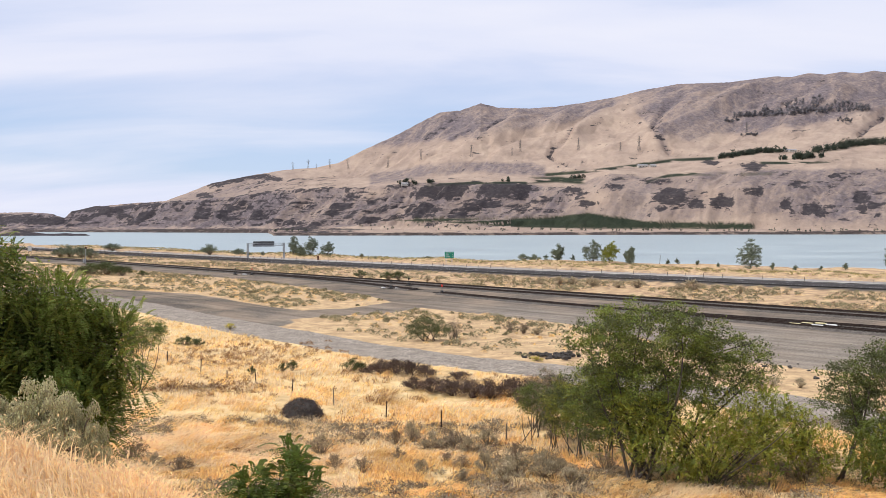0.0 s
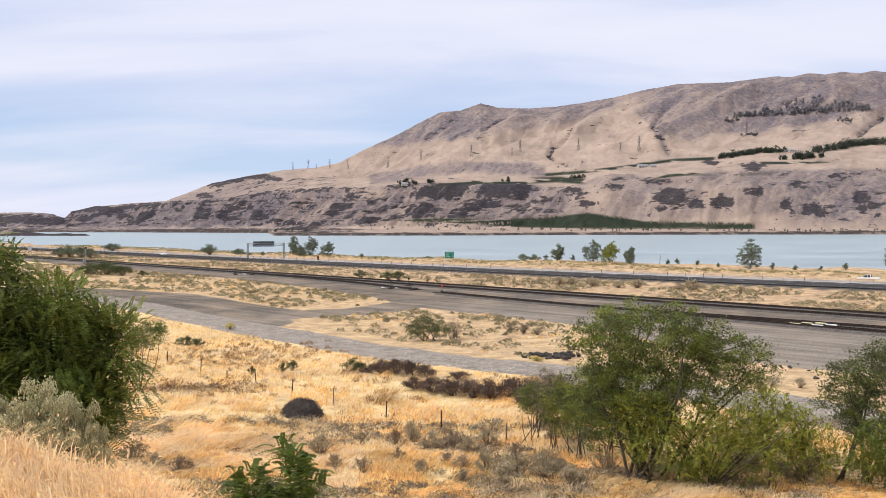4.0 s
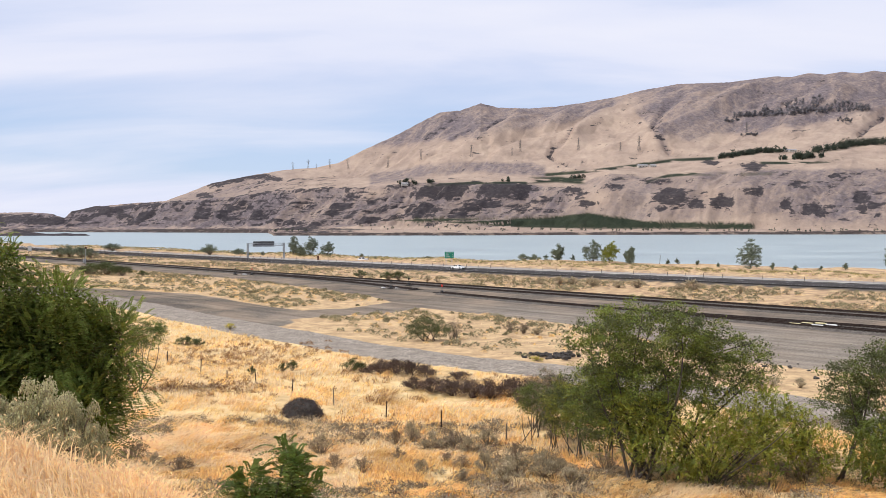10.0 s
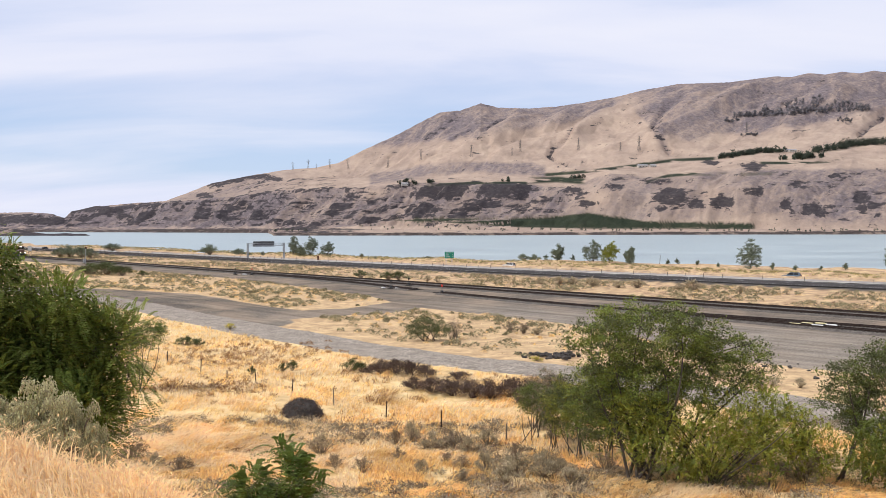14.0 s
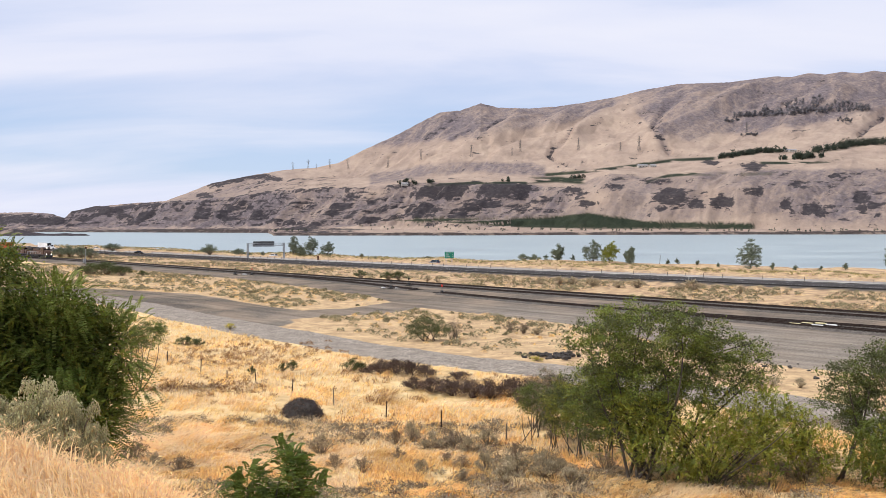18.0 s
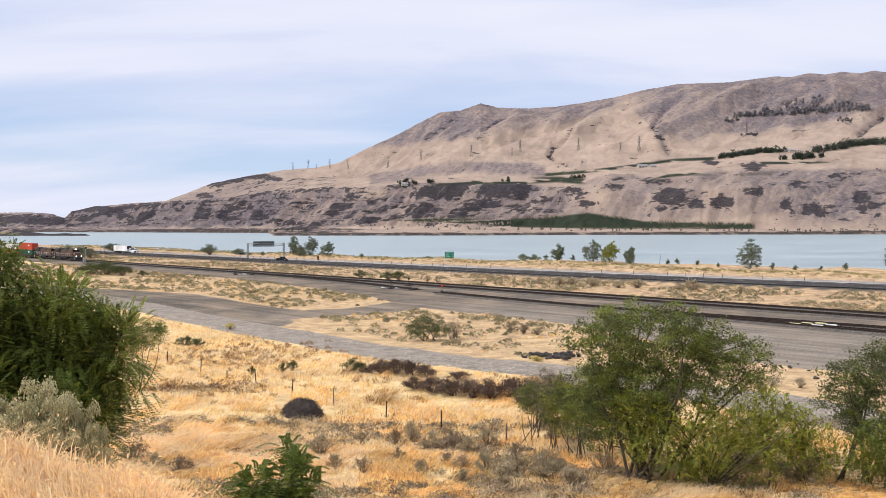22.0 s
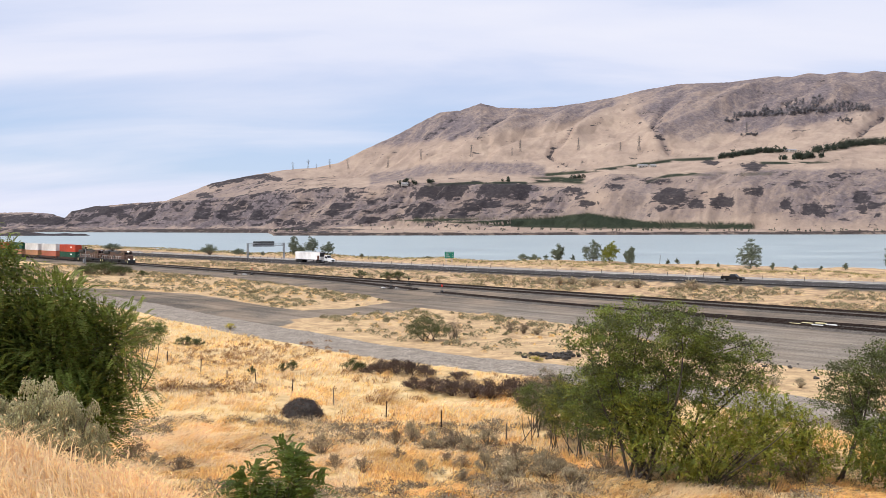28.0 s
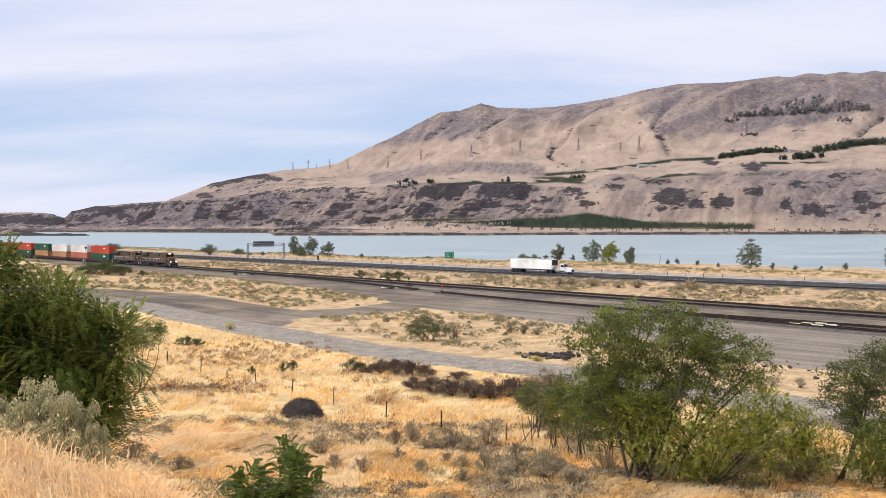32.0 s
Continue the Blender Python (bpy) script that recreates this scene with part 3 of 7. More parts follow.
    z = z + smooth01((d - base - 20) / 60) * 9 * (fbm(a / 34, f / 60, 5, 71, 0.6) - 0.5) * np.where(s > 0, 1 - 0.7 * smooth01((s - 0.8) / 0.2), 1)
    low = smooth01((d - shore) / 14) * smooth01((bench_d - d) / 30)
    z = z + low * 5 * np.clip(fbm(k * 50, d / 45, 4, 73) - 0.4, 0, 1)
    # a cone of rubble at the foot of the cliffs
    z = z + 34 * np.clip(1 - np.hypot(k * d - 40, d - (base + 60)) / 62, 0, 1)
    # a low spit on the bend of the river
    spit = smooth01((-0.412 - k) / 0.012) * np.exp(-((d - 1585) / 26) ** 2) * (5.5 + 9 * np.exp(-((k + 0.508) / 0.022) ** 2) + 3 * (fbm(k * 90, d / 20, 3, 75) - 0.5))
    z = np.where(spit > 0.5, np.maximum(z, WATER_Z - 1.5 + spit), z)
    # covers, by bearing and height of the sight line
    e = 1500 * (z - EYE_Z) / np.maximum(d, 1)
    wq, we = q + 9 * (fbm(q / 14, e / 10, 3, 87) - 0.5), e + 7 * (fbm(q / 12, e / 9, 3, 88) - 0.5)
    rim = 0.0
    for line, half, strength in ROCK_BANDS:
        rim = np.maximum(rim, strength * near_level(wq, we, line, half))
    for rows, strength in ((CLIFFS, 1.15), (DARK_SLOPES, 1.0), (OUTCROPS, 1.1)):
        for q0, e0, rq, re in rows:
            rim = np.maximum(rim, strength * np.clip(1.35 * np.exp(-((wq - q0) / rq) ** 2 - ((we - e0) / re) ** 2), 0, 1))
    rim = rim * (1 - 0.55 * smooth01((0.22 - ribs) / 0.15) * c * (1 - soft))
    rim = np.maximum(rim, c * (0.44 - 0.2 * soft))
    rim = np.maximum(rim, 0.4 * near_level(wq, we, [(-420, 68), (-330, 74), (-250, 78), (-190, 82)], 10))
    rim = np.maximum(rim, 0.6 * gully * upper * smooth01((215 - e) / 30))
    rim = np.maximum(rim, 0.95 * smooth01((-655 - q) / 20) * smooth01((e - 4) / 3) * smooth01((25 - e) / 4) * (d > 2400))
    rim = np.maximum(rim, 0.8 * smooth01((-612 - q) / 12) * (spit > 0.5) * smooth01((e + 18) / 3))
    rim = np.maximum(rim, 0.66 * low * smooth01((-110 - q) / 50))
    # cloud shade on the upper slope, painted through the sage cover
    tan_top = np.interp(q, [p[0] for p in TAN_TOP], [p[1] for p in TAN_TOP])
    sage = 0.8 * smooth01((e - tan_top + 4 + 18 * (fbm(q / 30, e / 18, 3, 89) - 0.5)) / 16) * upper
    sage = np.maximum(sage, 0.72 * near_level(q, we, [(-129, 83), (-84, 91), (-24, 101), (60, 106), (146, 103), (181, 98)], 9))
    # more sage on cliffs; shading of gullies and spurs painted into it too
    sage = sage + c * (0.66 - 0.16 * soft + 0.2 * smooth01((q - 480) / 150)) + 0.45 * gully * upper - 0.9 * depth * np.clip(spur, -0.2, 0.3) * upper
    sage = sage + 0.45 * smooth01((-0.14 - k) / 0.1)
    for q0, e0, rq, re in ((580, 18, 36, 9), (275, 50, 34, 20), (330, 215, 30, 22), (470, 60, 22, 16), (-120, 60, 30, 8), (-60, 8, 60, 8)):
        sage = sage - 0.55 * np.exp(-((q - q0) / rq) ** 2 - ((e - e0) / re) ** 2)
    field = 0.0
    for line, half in FIELD_BANDS:
        field = np.maximum(field, near_level(q, e, line, half * 0.8) * smooth01((fbm(q / 26, e / 4, 2, 90) - 0.3) / 0.15))
    top = np.interp(q, [-94, 116, 179, 256, 288, 358, 526, 560], [15, 15, 17, 25, 21, 10, 7, 4])
    bottom = np.interp(q, [-94, 0, 60, 116, 256, 550], [12, 8, 4, 0, -3, -4])
    crop = smooth01((top - e) / 2.5 + 0.5) * smooth01((e - bottom) / 2 + 0.5) * smooth01((q + 96) / 6) * smooth01((556 - q) / 8) * (d < rim_d)
    crop = crop * np.where(q < 120, smooth01((np.abs(((e - 0.035 * q) % 6.5) - 3.2) - 0.7) / 0.6), 1)
    rim, sage = rim * (1 - crop), sage * (1 - crop)
    field = np.maximum(field * (1 - 0.5 * c), crop)
    riprap = smooth01((d - shore + 25) / 10) * smooth01((shore + 26 + 30 * fbm(k * 70, k * 0, 3, 85) - d) / 8)
    return z, np.clip(sage, 0, 1), np.clip(field, 0, 1), np.clip(rim, 0, 1.2), np.clip(riprap, 0, 1)


def build_ground():
    mid = np.linspace(-28.6, 28.6, 940)
    side = np.linspace(28.6, 331.4, 62)[1:-1]
    th = np.radians(np.concatenate([mid, side]))
    rad = np.concatenate([[0.0, 0.6, 1.4], np.geomspace(2.5, 30, 40, endpoint=False), np.geomspace(30, 150, 60, endpoint=False), np.geomspace(150, 460, 150, endpoint=False),
                          np.geomspace(460, 1480, 20, endpoint=False), np.geomspace(1480, 3500, 380, endpoint=False), np.geomspace(3500, 4950, 20)])
    tt, rr = np.meshgrid(th, rad, indexing="ij")
    x, y = rr * np.sin(tt) + 0.3 * np.exp(-rr), rr * np.cos(tt)
    wrapped = (tt + math.pi) % (2 * math.pi) - math.pi
    tc = np.clip(wrapped, radians(-33), radians(33))
    k, d = np.tan(tc), rr * np.cos(tc)
    zn = near_height(x, y)
    covers = np.zeros((5,) + x.shape)
    covers[0] = -8.0
    out = int(np.searchsorted(rad, 1450))
    covers[:, :, out:] = far_height(k[:, out:], d[:, out:])
    zf, sage, field, rim, riprap = covers
    front = np.abs(wrapped) < radians(100)
    zf = np.where(front, zf, -8.0)
    z = np.maximum(zn, zf)
    far = np.where((zf > zn) & (d > 900), 1.0, 0.0)
    n, mrow = x.shape
    idx = np.arange(n * mrow).reshape(n, mrow)
    nxt = np.roll(idx, -1, axis=0)
    faces = np.stack([idx[:, :-1], nxt[:, :-1], nxt[:, 1:], idx[:, 1:]], axis=-1).reshape(-1, 4)[:, ::-1]
    verts = np.stack([x, y, z], axis=-1).reshape(-1, 3)
    me = mesh_of("ground", verts, faces, ground_material(), smooth=True)
    u, v = along(x, y), across(x, y)
    gravel = yard_gravel(x, y)
    soil = np.clip(smooth01(road_side(x, y) / 4) * smooth01((y - 60) / 10) * 0.8 + smooth01((v - 5) / 3), 0, 1)
    dark = smooth01((v - highway_edge(u) + 3.6) / 0.8) * smooth01((15.0 - v + highway_edge(u)) / 1)
    pale = smooth01((-v - 15) / 18) * smooth01((130 - u) / 60)
    for name, values in (("gravel", gravel), ("pale", pale), ("soil", soil), ("dark", dark), ("far", far), ("sage", sage), ("field", field), ("rim", rim), ("riprap", riprap)):
        a = me.attributes.new(name, "FLOAT", "POINT")
        a.data.foreach_set("value", values.ravel().astype(np.float32))
    ob = new("ground", me)
    tagged(ob, "dry golden grassland, grey yard and tan basalt hills across the river", "ground", kind="structure")


def ground_z(x, y):
    return float(near_height(np.array(float(x)), np.array(float(y))))


build_ground()

river = new("water", mesh_of("water", [(-4900, -600, WATER_Z), (4900, -600, WATER_Z), (4900, 4900, WATER_Z), (-4900, 4900, WATER_Z)], [(0, 1, 2, 3)], water_material()))
tagged(river, "wind-ruffled grey-blue wide river", "water", kind="structure")


# ---- roads and railway ----
def ribbon(name, us, vs0, vs1, z, mat, cross=1):
    """A strip between two offsets from the line, given along it."""
    verts, faces = [], []
    for u, a, b in zip(us, vs0, vs1):
        for j in range(cross + 1):
            x, y = from_track(u, a + (b - a) * j / cross)
            verts.append((x, y, z if not callable(z) else z(x, y)))
    n = cross + 1
    for i in range(len(us) - 1):
        for j in range(cross):
            faces.append((i * n + j, i * n + j + 1, (i + 1) * n + j + 1, (i + 1) * n + j))
    return mesh_of(name, verts, faces, mat)


HU = np.linspace(-760, 1500, 420)
HE = highway_edge(HU)


def build_highway():
    z = ROAD_Z + 0.06
    for name, w0, w1, dz, mat, label in (("road", -1.6, 15.0, 0.0, ASPHALT, "dark asphalt motorway carriageway"),
                                         ("road", 15.9, 26.0, 0.0, CONCRETE_ROAD, "pale pinkish gravelled strip between the carriageways"),
                                         ("road", 30.2, 38.4, -0.53, ASPHALT, "motorway carriageway in a dip beside the river")):
        tagged(new(name, ribbon(name, HU, HE + w0, HE + w1, z + dz, mat)), label, "road", kind="structure")
    for w, wid, dz in ((1.4, 0.16, 0.0), (11.6, 0.16, 0.0), (30.9, 0.16, -0.53), (37.8, 0.16, -0.53)):
        tagged(new("trim", ribbon("trim", HU, HE + w, HE + w + wid, z + dz + 0.008, LINE)), "white painted edge line", "road marking", kind="structure")
    for w, dz in ((7.2, 0.0), (34.3, -0.53)):
        verts, faces = [], []
        for u in np.arange(-100, 640, 12.2):
            e = highway_edge(u)
            b = len(verts)
            for uu, ww in ((u, w), (u + 3.4, w), (u + 3.4, w + 0.16), (u, w + 0.16)):
                verts.append((*from_track(uu, e + ww), z + dz + 0.008))
            faces.append((b, b + 1, b + 2, b + 3))
        tagged(new("trim", mesh_of("trim", verts, faces, LINE)), "dashed white lane line", "road marking", kind="structure")
    # pale concrete strip along the dark carriageway
    me = ribbon("trim", HU, HE + 15.0, HE + 15.9, z + 0.03, surface("pale_concrete", [(0.5, 0.48, 0.45), (0.66, 0.64, 0.6)], 1.5, 0.9, 0.2))
    tagged(new("trim", me), "pale concrete strip between the carriageways", "kerb", kind="structure")


build_highway()


def build_barriers():
    bar = thing("cable_barrier", pose(0, 0, 0), "steel cable barrier with slim posts in the median", "barrier")
    us = np.arange(-60, 620, 5.2)
    post = Geo().box(-0.05, -0.04, 0, 0.05, 0.04, 0.95).mesh("post", DARK_STEEL)
    for u in us:
        x, y = from_track(u, highway_edge(u) + 17.2)
        part("post", post, DARK_STEEL, bar, at=pose(x, y, ROAD_Z + 0.05, 0, 0, 45))
    for h in (0.5, 0.68, 0.86):
        verts = [(*from_track(u, highway_edge(u) + 17.2), ROAD_Z + 0.05 + h) for u in us]
        g = Geo()
        for p, q in zip(verts, verts[1:]):
            g.tube(p, q, 0.014, n=4)
        part("cable", g, GALVANISED, bar)
    rail = thing("guardrail", pose(0, 0, 0), "weathered steel guardrail along the motorway shoulder", "guardrail")
    us = np.arange(282, 700, 3.8)
    wood = Geo().box(-0.1, -0.1, 0, 0.1, 0.1, 0.8).mesh("post", DARK_STEEL, 0.01)
    prof = [(-0.04, 0), (0.03, 0.08), (-0.03, 0.15), (0.03, 0.23), (-0.04, 0.31)]
    verts, faces = [], []
    for i, u in enumerate(us):
        x, y = from_track(u, highway_edge(u) - 0.3)
        part("post", wood, OLD_WOOD, rail, at=pose(x, y, ROAD_Z - 0.05, 0, 0, 45))
        for off, h in prof:
            verts.append((*from_track(u, highway_edge(u) - 0.48 + off), ROAD_Z + 0.44 + h))
        if i:
            for j in range(4):
                a = (i - 1) * 5 + j
                faces.append((a, a + 1, a + 6, a + 5))
    me = mesh_of("beam", verts, faces, WEATHERED_STEEL)
    ob = part("beam", me, WEATHERED_STEEL, rail, "ribbed steel beam")
    sol = ob.modifiers.new("thick", "SOLIDIFY")
    sol.thickness = 0.012


build_barriers()

MAIN_FAR = [(-120, 3.8), (900, 3.8)]
MAIN_NEAR = [(-120, -2.0), (900, -2.0)]
SIDING = [(-120, -22), (-20, -22), (37, -20.8), (72, -18.6), (100, -17.3), (124, -14.6), (134, -12.5), (159, -7.5), (190, -4.1), (225, -2.4), (262, -2.0)]
SPUR = [(-120, -15.3), (-20, -15.3), (37, -15.6), (55, -16.8), (78, -18.3)]
TRACK_TOP = 0.42


def track_line(rows, u):
    us = np.array([r[0] for r in rows], float)
    vs = np.array([r[1] for r in rows], float)
    t = sum(np.interp(u + o, us, vs) for o in (-9, -4, 0, 4, 9)) / 5
    return t


def build_track(rows, u0, u1, label, tie_u1, gaps=()):
    tr = thing("railway_track", pose(0, 0, 0), label, "railway track", "railway tracks", "structure")
    us = np.arange(u0, u1 + 0.1, 4.0)
    vs = track_line(rows, us)
    # ballast bed with sloping shoulders
    verts, faces = [], []
    for u, v in zip(us, vs):
        for off, z in ((-2.9, -0.05), (-1.75, 0.2), (1.75, 0.2), (2.9, -0.05)):
            verts.append((*from_track(u, v + off), z))
    for i in range(len(us) - 1):
        for j in range(3):
            a = i * 4 + j
            faces.append((a, a + 1, a + 5, a + 4))
    part("ballast", mesh_of("ballast", verts, faces, BALLAST), BALLAST, tr, "dark stone ballast")
    for side in (-0.75, 0.75):
        verts, faces = [], []
        for u, v in zip(us, vs):
            for off, z in ((-0.07, 0.24), (-0.07, 0.27), (-0.02, 0.28), (-0.035, 0.42), (0.035, 0.42), (0.02, 0.28), (0.07, 0.27), (0.07, 0.24)):
                verts.append((*from_track(u, v + side + off), z))
        for i in range(len(us) - 1):
            for j in range(8):
                a, b = i * 8 + j, i * 8 + (j + 1) % 8
                faces.append((a, b, b + 8, a + 8))
        part("rail", mesh_of("rail", verts, faces, RAIL_STEEL), RAIL_STEEL, tr, "rusty steel rail")
    rng = np.random.default_rng(int(u1 * 7 + len(rows)))
    tu = np.arange(u0, tie_u1, 0.56)
    tv = track_line(rows, tu) + rng.normal(0, 0.03, len(tu))
    cx, cy = from_track(tu, tv)
    tie = np.array([(a, b, c) for c in (0, 1) for a, b in ((-1, -1), (1, -1), (1, 1), (-1, 1))], float)
    nx, ny = S2, S2
    L, W = 1.3, 0.115
    verts = np.empty((len(tu), 8, 3))
    for i in range(8):
        verts[:, i, 0] = cx + tie[i, 0] * L * nx - tie[i, 1] * W * ny
        verts[:, i, 1] = cy + tie[i, 0] * L * ny + tie[i, 1] * W * nx
        verts[:, i, 2] = np.where(tie[i, 2] > 0, 0.26, 0.1)
    q = np.array([(4, 5, 6, 7), (0, 1, 5, 4), (1, 2, 6, 5), (2, 3, 7, 6), (3, 0, 4, 7)])
    faces = (q[None] + 8 * np.arange(len(tu))[:, None, None]).reshape(-1, 4)
    tagged(part("ties", mesh_of("ties", verts.reshape(-1, 3), faces, TIE_WOOD), TIE_WOOD, tr, "creosoted wooden sleepers"), kind="stuff")
    return tr


build_track(MAIN_FAR, -120, 900, "railway main line on dark ballast", 420)
build_track(MAIN_NEAR, -120, 900, "railway main line on dark ballast beside the yard", 420)
build_track(SIDING[:7], -120, 126, "disused siding with rusty rails in the yard", 126)
build_track(SIDING[6:], 135, 262, "siding that leaves the main line", 262)
build_track(SPUR, -120, 78, "siding in the gravel yard", 78)


def smooth_path(path, step=2.5):
    """Evenly spaced points along a rounded path."""
    pts = np.array(path, float)
    out = []
    p = np.vstack([2 * pts[0] - pts[1], pts, 2 * pts[-1] - pts[-2]])
    for i in range(1, len(p) - 2):
        n = max(2, int(np.linalg.norm(p[i + 1] - p[i]) / step))
        for t in np.linspace(0, 1, n, endpoint=False):
            out.append(0.5 * (2 * p[i] + (p[i + 1] - p[i - 1]) * t + (2 * p[i - 1] - 5 * p[i] + 4 * p[i + 1] - p[i + 2]) * t ** 2
                              + (3 * p[i] - p[i - 1] - 3 * p[i + 1] + p[i + 2]) * t ** 3))
    return np.array(out)


def build_gravel_road():
    c = smooth_path(GRAVEL_PATH, 0.8)
    d = np.gradient(c, axis=0)
    d /= np.linalg.norm(d, axis=1, keepdims=True)
    nrm = np.stack([-d[:, 1], d[:, 0]], axis=1)
    cross = 14
    s = np.arange(len(c)) * 0.8
    left = 4.5 + 2.2 * (fbm(s / 9, s * 0, 4, 91, 0.65) - 0.5)
    right = 4.5 + 2.2 * (fbm(s / 9, s * 0 + 5, 4, 93, 0.65) - 0.5)
    rows = []
    for j in range(cross + 1):
        t = j / cross
        rows.append(c + nrm * (-right * (1 - t) + left * t)[:, None])
    xy = np.stack(rows, axis=1)
    z = near_height(xy[..., 0], xy[..., 1])
    tt = np.linspace(0, 1, cross + 1)[None]
    z = z + 0.1 * np.minimum(1, 6 * np.minimum(tt, 1 - tt)) - 0.04
    verts = np.concatenate([xy, z[..., None]], axis=-1).reshape(-1, 3)
    idx = np.arange(len(c) * (cross + 1)).reshape(len(c), cross + 1)
    faces = np.stack([idx[:-1, :-1], idx[:-1, 1:], idx[1:, 1:], idx[1:, :-1]], axis=-1).reshape(-1, 4)[:, ::-1]
    tagged(new("road", mesh_of("road", verts, faces, GRAVEL, True)), "pale grey gravel service road beside the yard", "gravel road", kind="structure")


build_gravel_road()


# ---- plants ----
def leaf_cloud(centers, length, width, rng, up=0.0, droop=0.0):
    """Pointed leaves at the given places; returns vertices and faces."""
    n = len(centers)
    a = rng.normal(size=(n, 3))
    a[:, 2] = a[:, 2] * (1 - 0.5 * abs(up)) + up - droop
    a /= np.linalg.norm(a, axis=1, keepdims=True)
    b = np.cross(a, rng.normal(size=(n, 3)))
    b /= np.linalg.norm(b, axis=1, keepdims=True)
    s = rng.uniform(0.6, 1.25, (n, 1))
    la, wb = a * length * s, b * width * s
    bend = np.array([0, 0, 1.0]) * (-0.12 * length * s)
    v = np.stack([centers, centers + la * 0.5 + wb * 0.5, centers + la + bend, centers + la * 0.5 - wb * 0.5], axis=1)
    f = np.arange(n * 4).reshape(n, 4)
    return v.reshape(-1, 3), f


def frond_cloud(c, mid, size, rng, droop=0.28):
    """Feathered leaves: a bent rib with pairs of leaflets, pointing away from the bough's middle."""
    n, pairs = len(c), 9
    out = c - mid
    out += rng.normal(size=out.shape) * 0.25
    out[:, 2] += 0.12
    out /= np.linalg.norm(out, axis=1, keepdims=True)
    side = np.cross(out, [0, 0, 1.0])
    side /= np.linalg.norm(side, axis=1, keepdims=True) + 1e-6
    L = size[0] * 6.6 * rng.uniform(0.7, 1.2, (n, 1))
    vs = []
    for j in range(pairs):
        s = (j + 1) / pairs
        p = c + out * L * s + np.array([0, 0, -1.0]) * L * droop * s * s
        for sg in (-1, 1):
            d = side * sg * 0.85 + out * 0.5 + np.array([0, 0, -0.14])
            d /= np.linalg.norm(d, axis=1, keepdims=True)
            ll = size[0] * (1.15 - 0.55 * s)
            w = np.cross(d, np.cross(side, out)) * size[1] * 0.5
            vs.append(np.stack([p, p + d * ll * 0.45 + w, p + d * ll, p + d * ll * 0.45 - w], axis=1))
    v = np.concatenate(vs, axis=0).reshape(-1, 3)
    return v, np.arange(len(v)).reshape(-1, 4)


def with_fill(made, places, fill, rng):
    """Adds small leaves round the places, that close the crown behind the feathered ones."""
    v, f = made
    if not fill:
        return v, f
    c = np.repeat(places, fill, axis=0)
    v2, f2 = leaf_cloud(c + rng.normal(size=c.shape) * 0.24, 0.13, 0.06, rng, 0.05, 0.2)
    return np.vstack([v, v2]), np.vstack([f, f2 + len(v)])


def curve_points(a, b, rng, sag=0.1, n=4):
    a, b = np.asarray(a, float), np.asarray(b, float)
    L = np.linalg.norm(b - a)
    off = rng.normal(size=3) * L * 0.07
    off[2] += sag * L
    t = np.linspace(0, 1, n + 1)[:, None]
    return a + (b - a) * t + off * (4 * t * (1 - t))


def grow(lobes, stems, clusters, seed, trunk_r, flat=1.0):
    """A skeleton that reaches into the lobes (x, y, z, rx, ry, rz): branches as (points, radii) and the places of leaf clusters."""
    rng = np.random.default_rng(seed)
    vol = np.array([l[3] * l[4] * l[5] for l in lobes]) ** 0.75
    pick = rng.choice(len(lobes), clusters, p=vol / vol.sum())
    dirs = rng.normal(size=(clusters, 3))
    dirs /= np.linalg.norm(dirs, axis=1, keepdims=True)
    rad = rng.uniform(0.25, 1.0, (clusters, 1)) ** 0.6 * (1 + 0.16 * np.abs(rng.normal(size=(clusters, 1))))
    lob = np.array(lobes)
    pts = lob[pick, :3] + dirs * rad * lob[pick, 3:]
    nodes, widths, branches = [], [], []
    for s in range(stems):
        apart = trunk_r * (0 if stems == 1 else 1.3 if stems < 6 else 8)
        base = np.array([rng.normal() * apart, rng.normal() * apart, -0.15])
        l = lob[s % len(lobes)]
        top = l[:3] + np.array([rng.normal() * l[3], rng.normal() * l[4], 0]) * 0.3 + [0, 0, l[5] * 0.55]
        cp = curve_points(base, top, rng, 0.06, 8)
        rr = trunk_r * np.linspace(1, 0.22, 9)
        branches.append((cp, rr))
        nodes += list(cp[2:])
        widths += list(rr[2:])
    order = np.argsort(np.linalg.norm(pts, axis=1))
    for i in order:
        p = pts[i]
        nd = np.array(nodes)
        cost = np.linalg.norm(nd - p, axis=1) + 1.2 * np.maximum(nd[:, 2] - p[2] + 0.1, 0)
        j = int(np.argmin(cost))
        cp = curve_points(nd[j], p, rng, 0.05, 3)
        r0 = min(widths[j] * 0.7, 0.012 + 0.03 * np.linalg.norm(p - nd[j]))
        rr = np.linspace(r0, max(0.006, r0 * 0.35), 4)
        branches.append((cp, rr))
        nodes += list(cp[1:])
        widths += list(rr[1:])
    return branches, pts


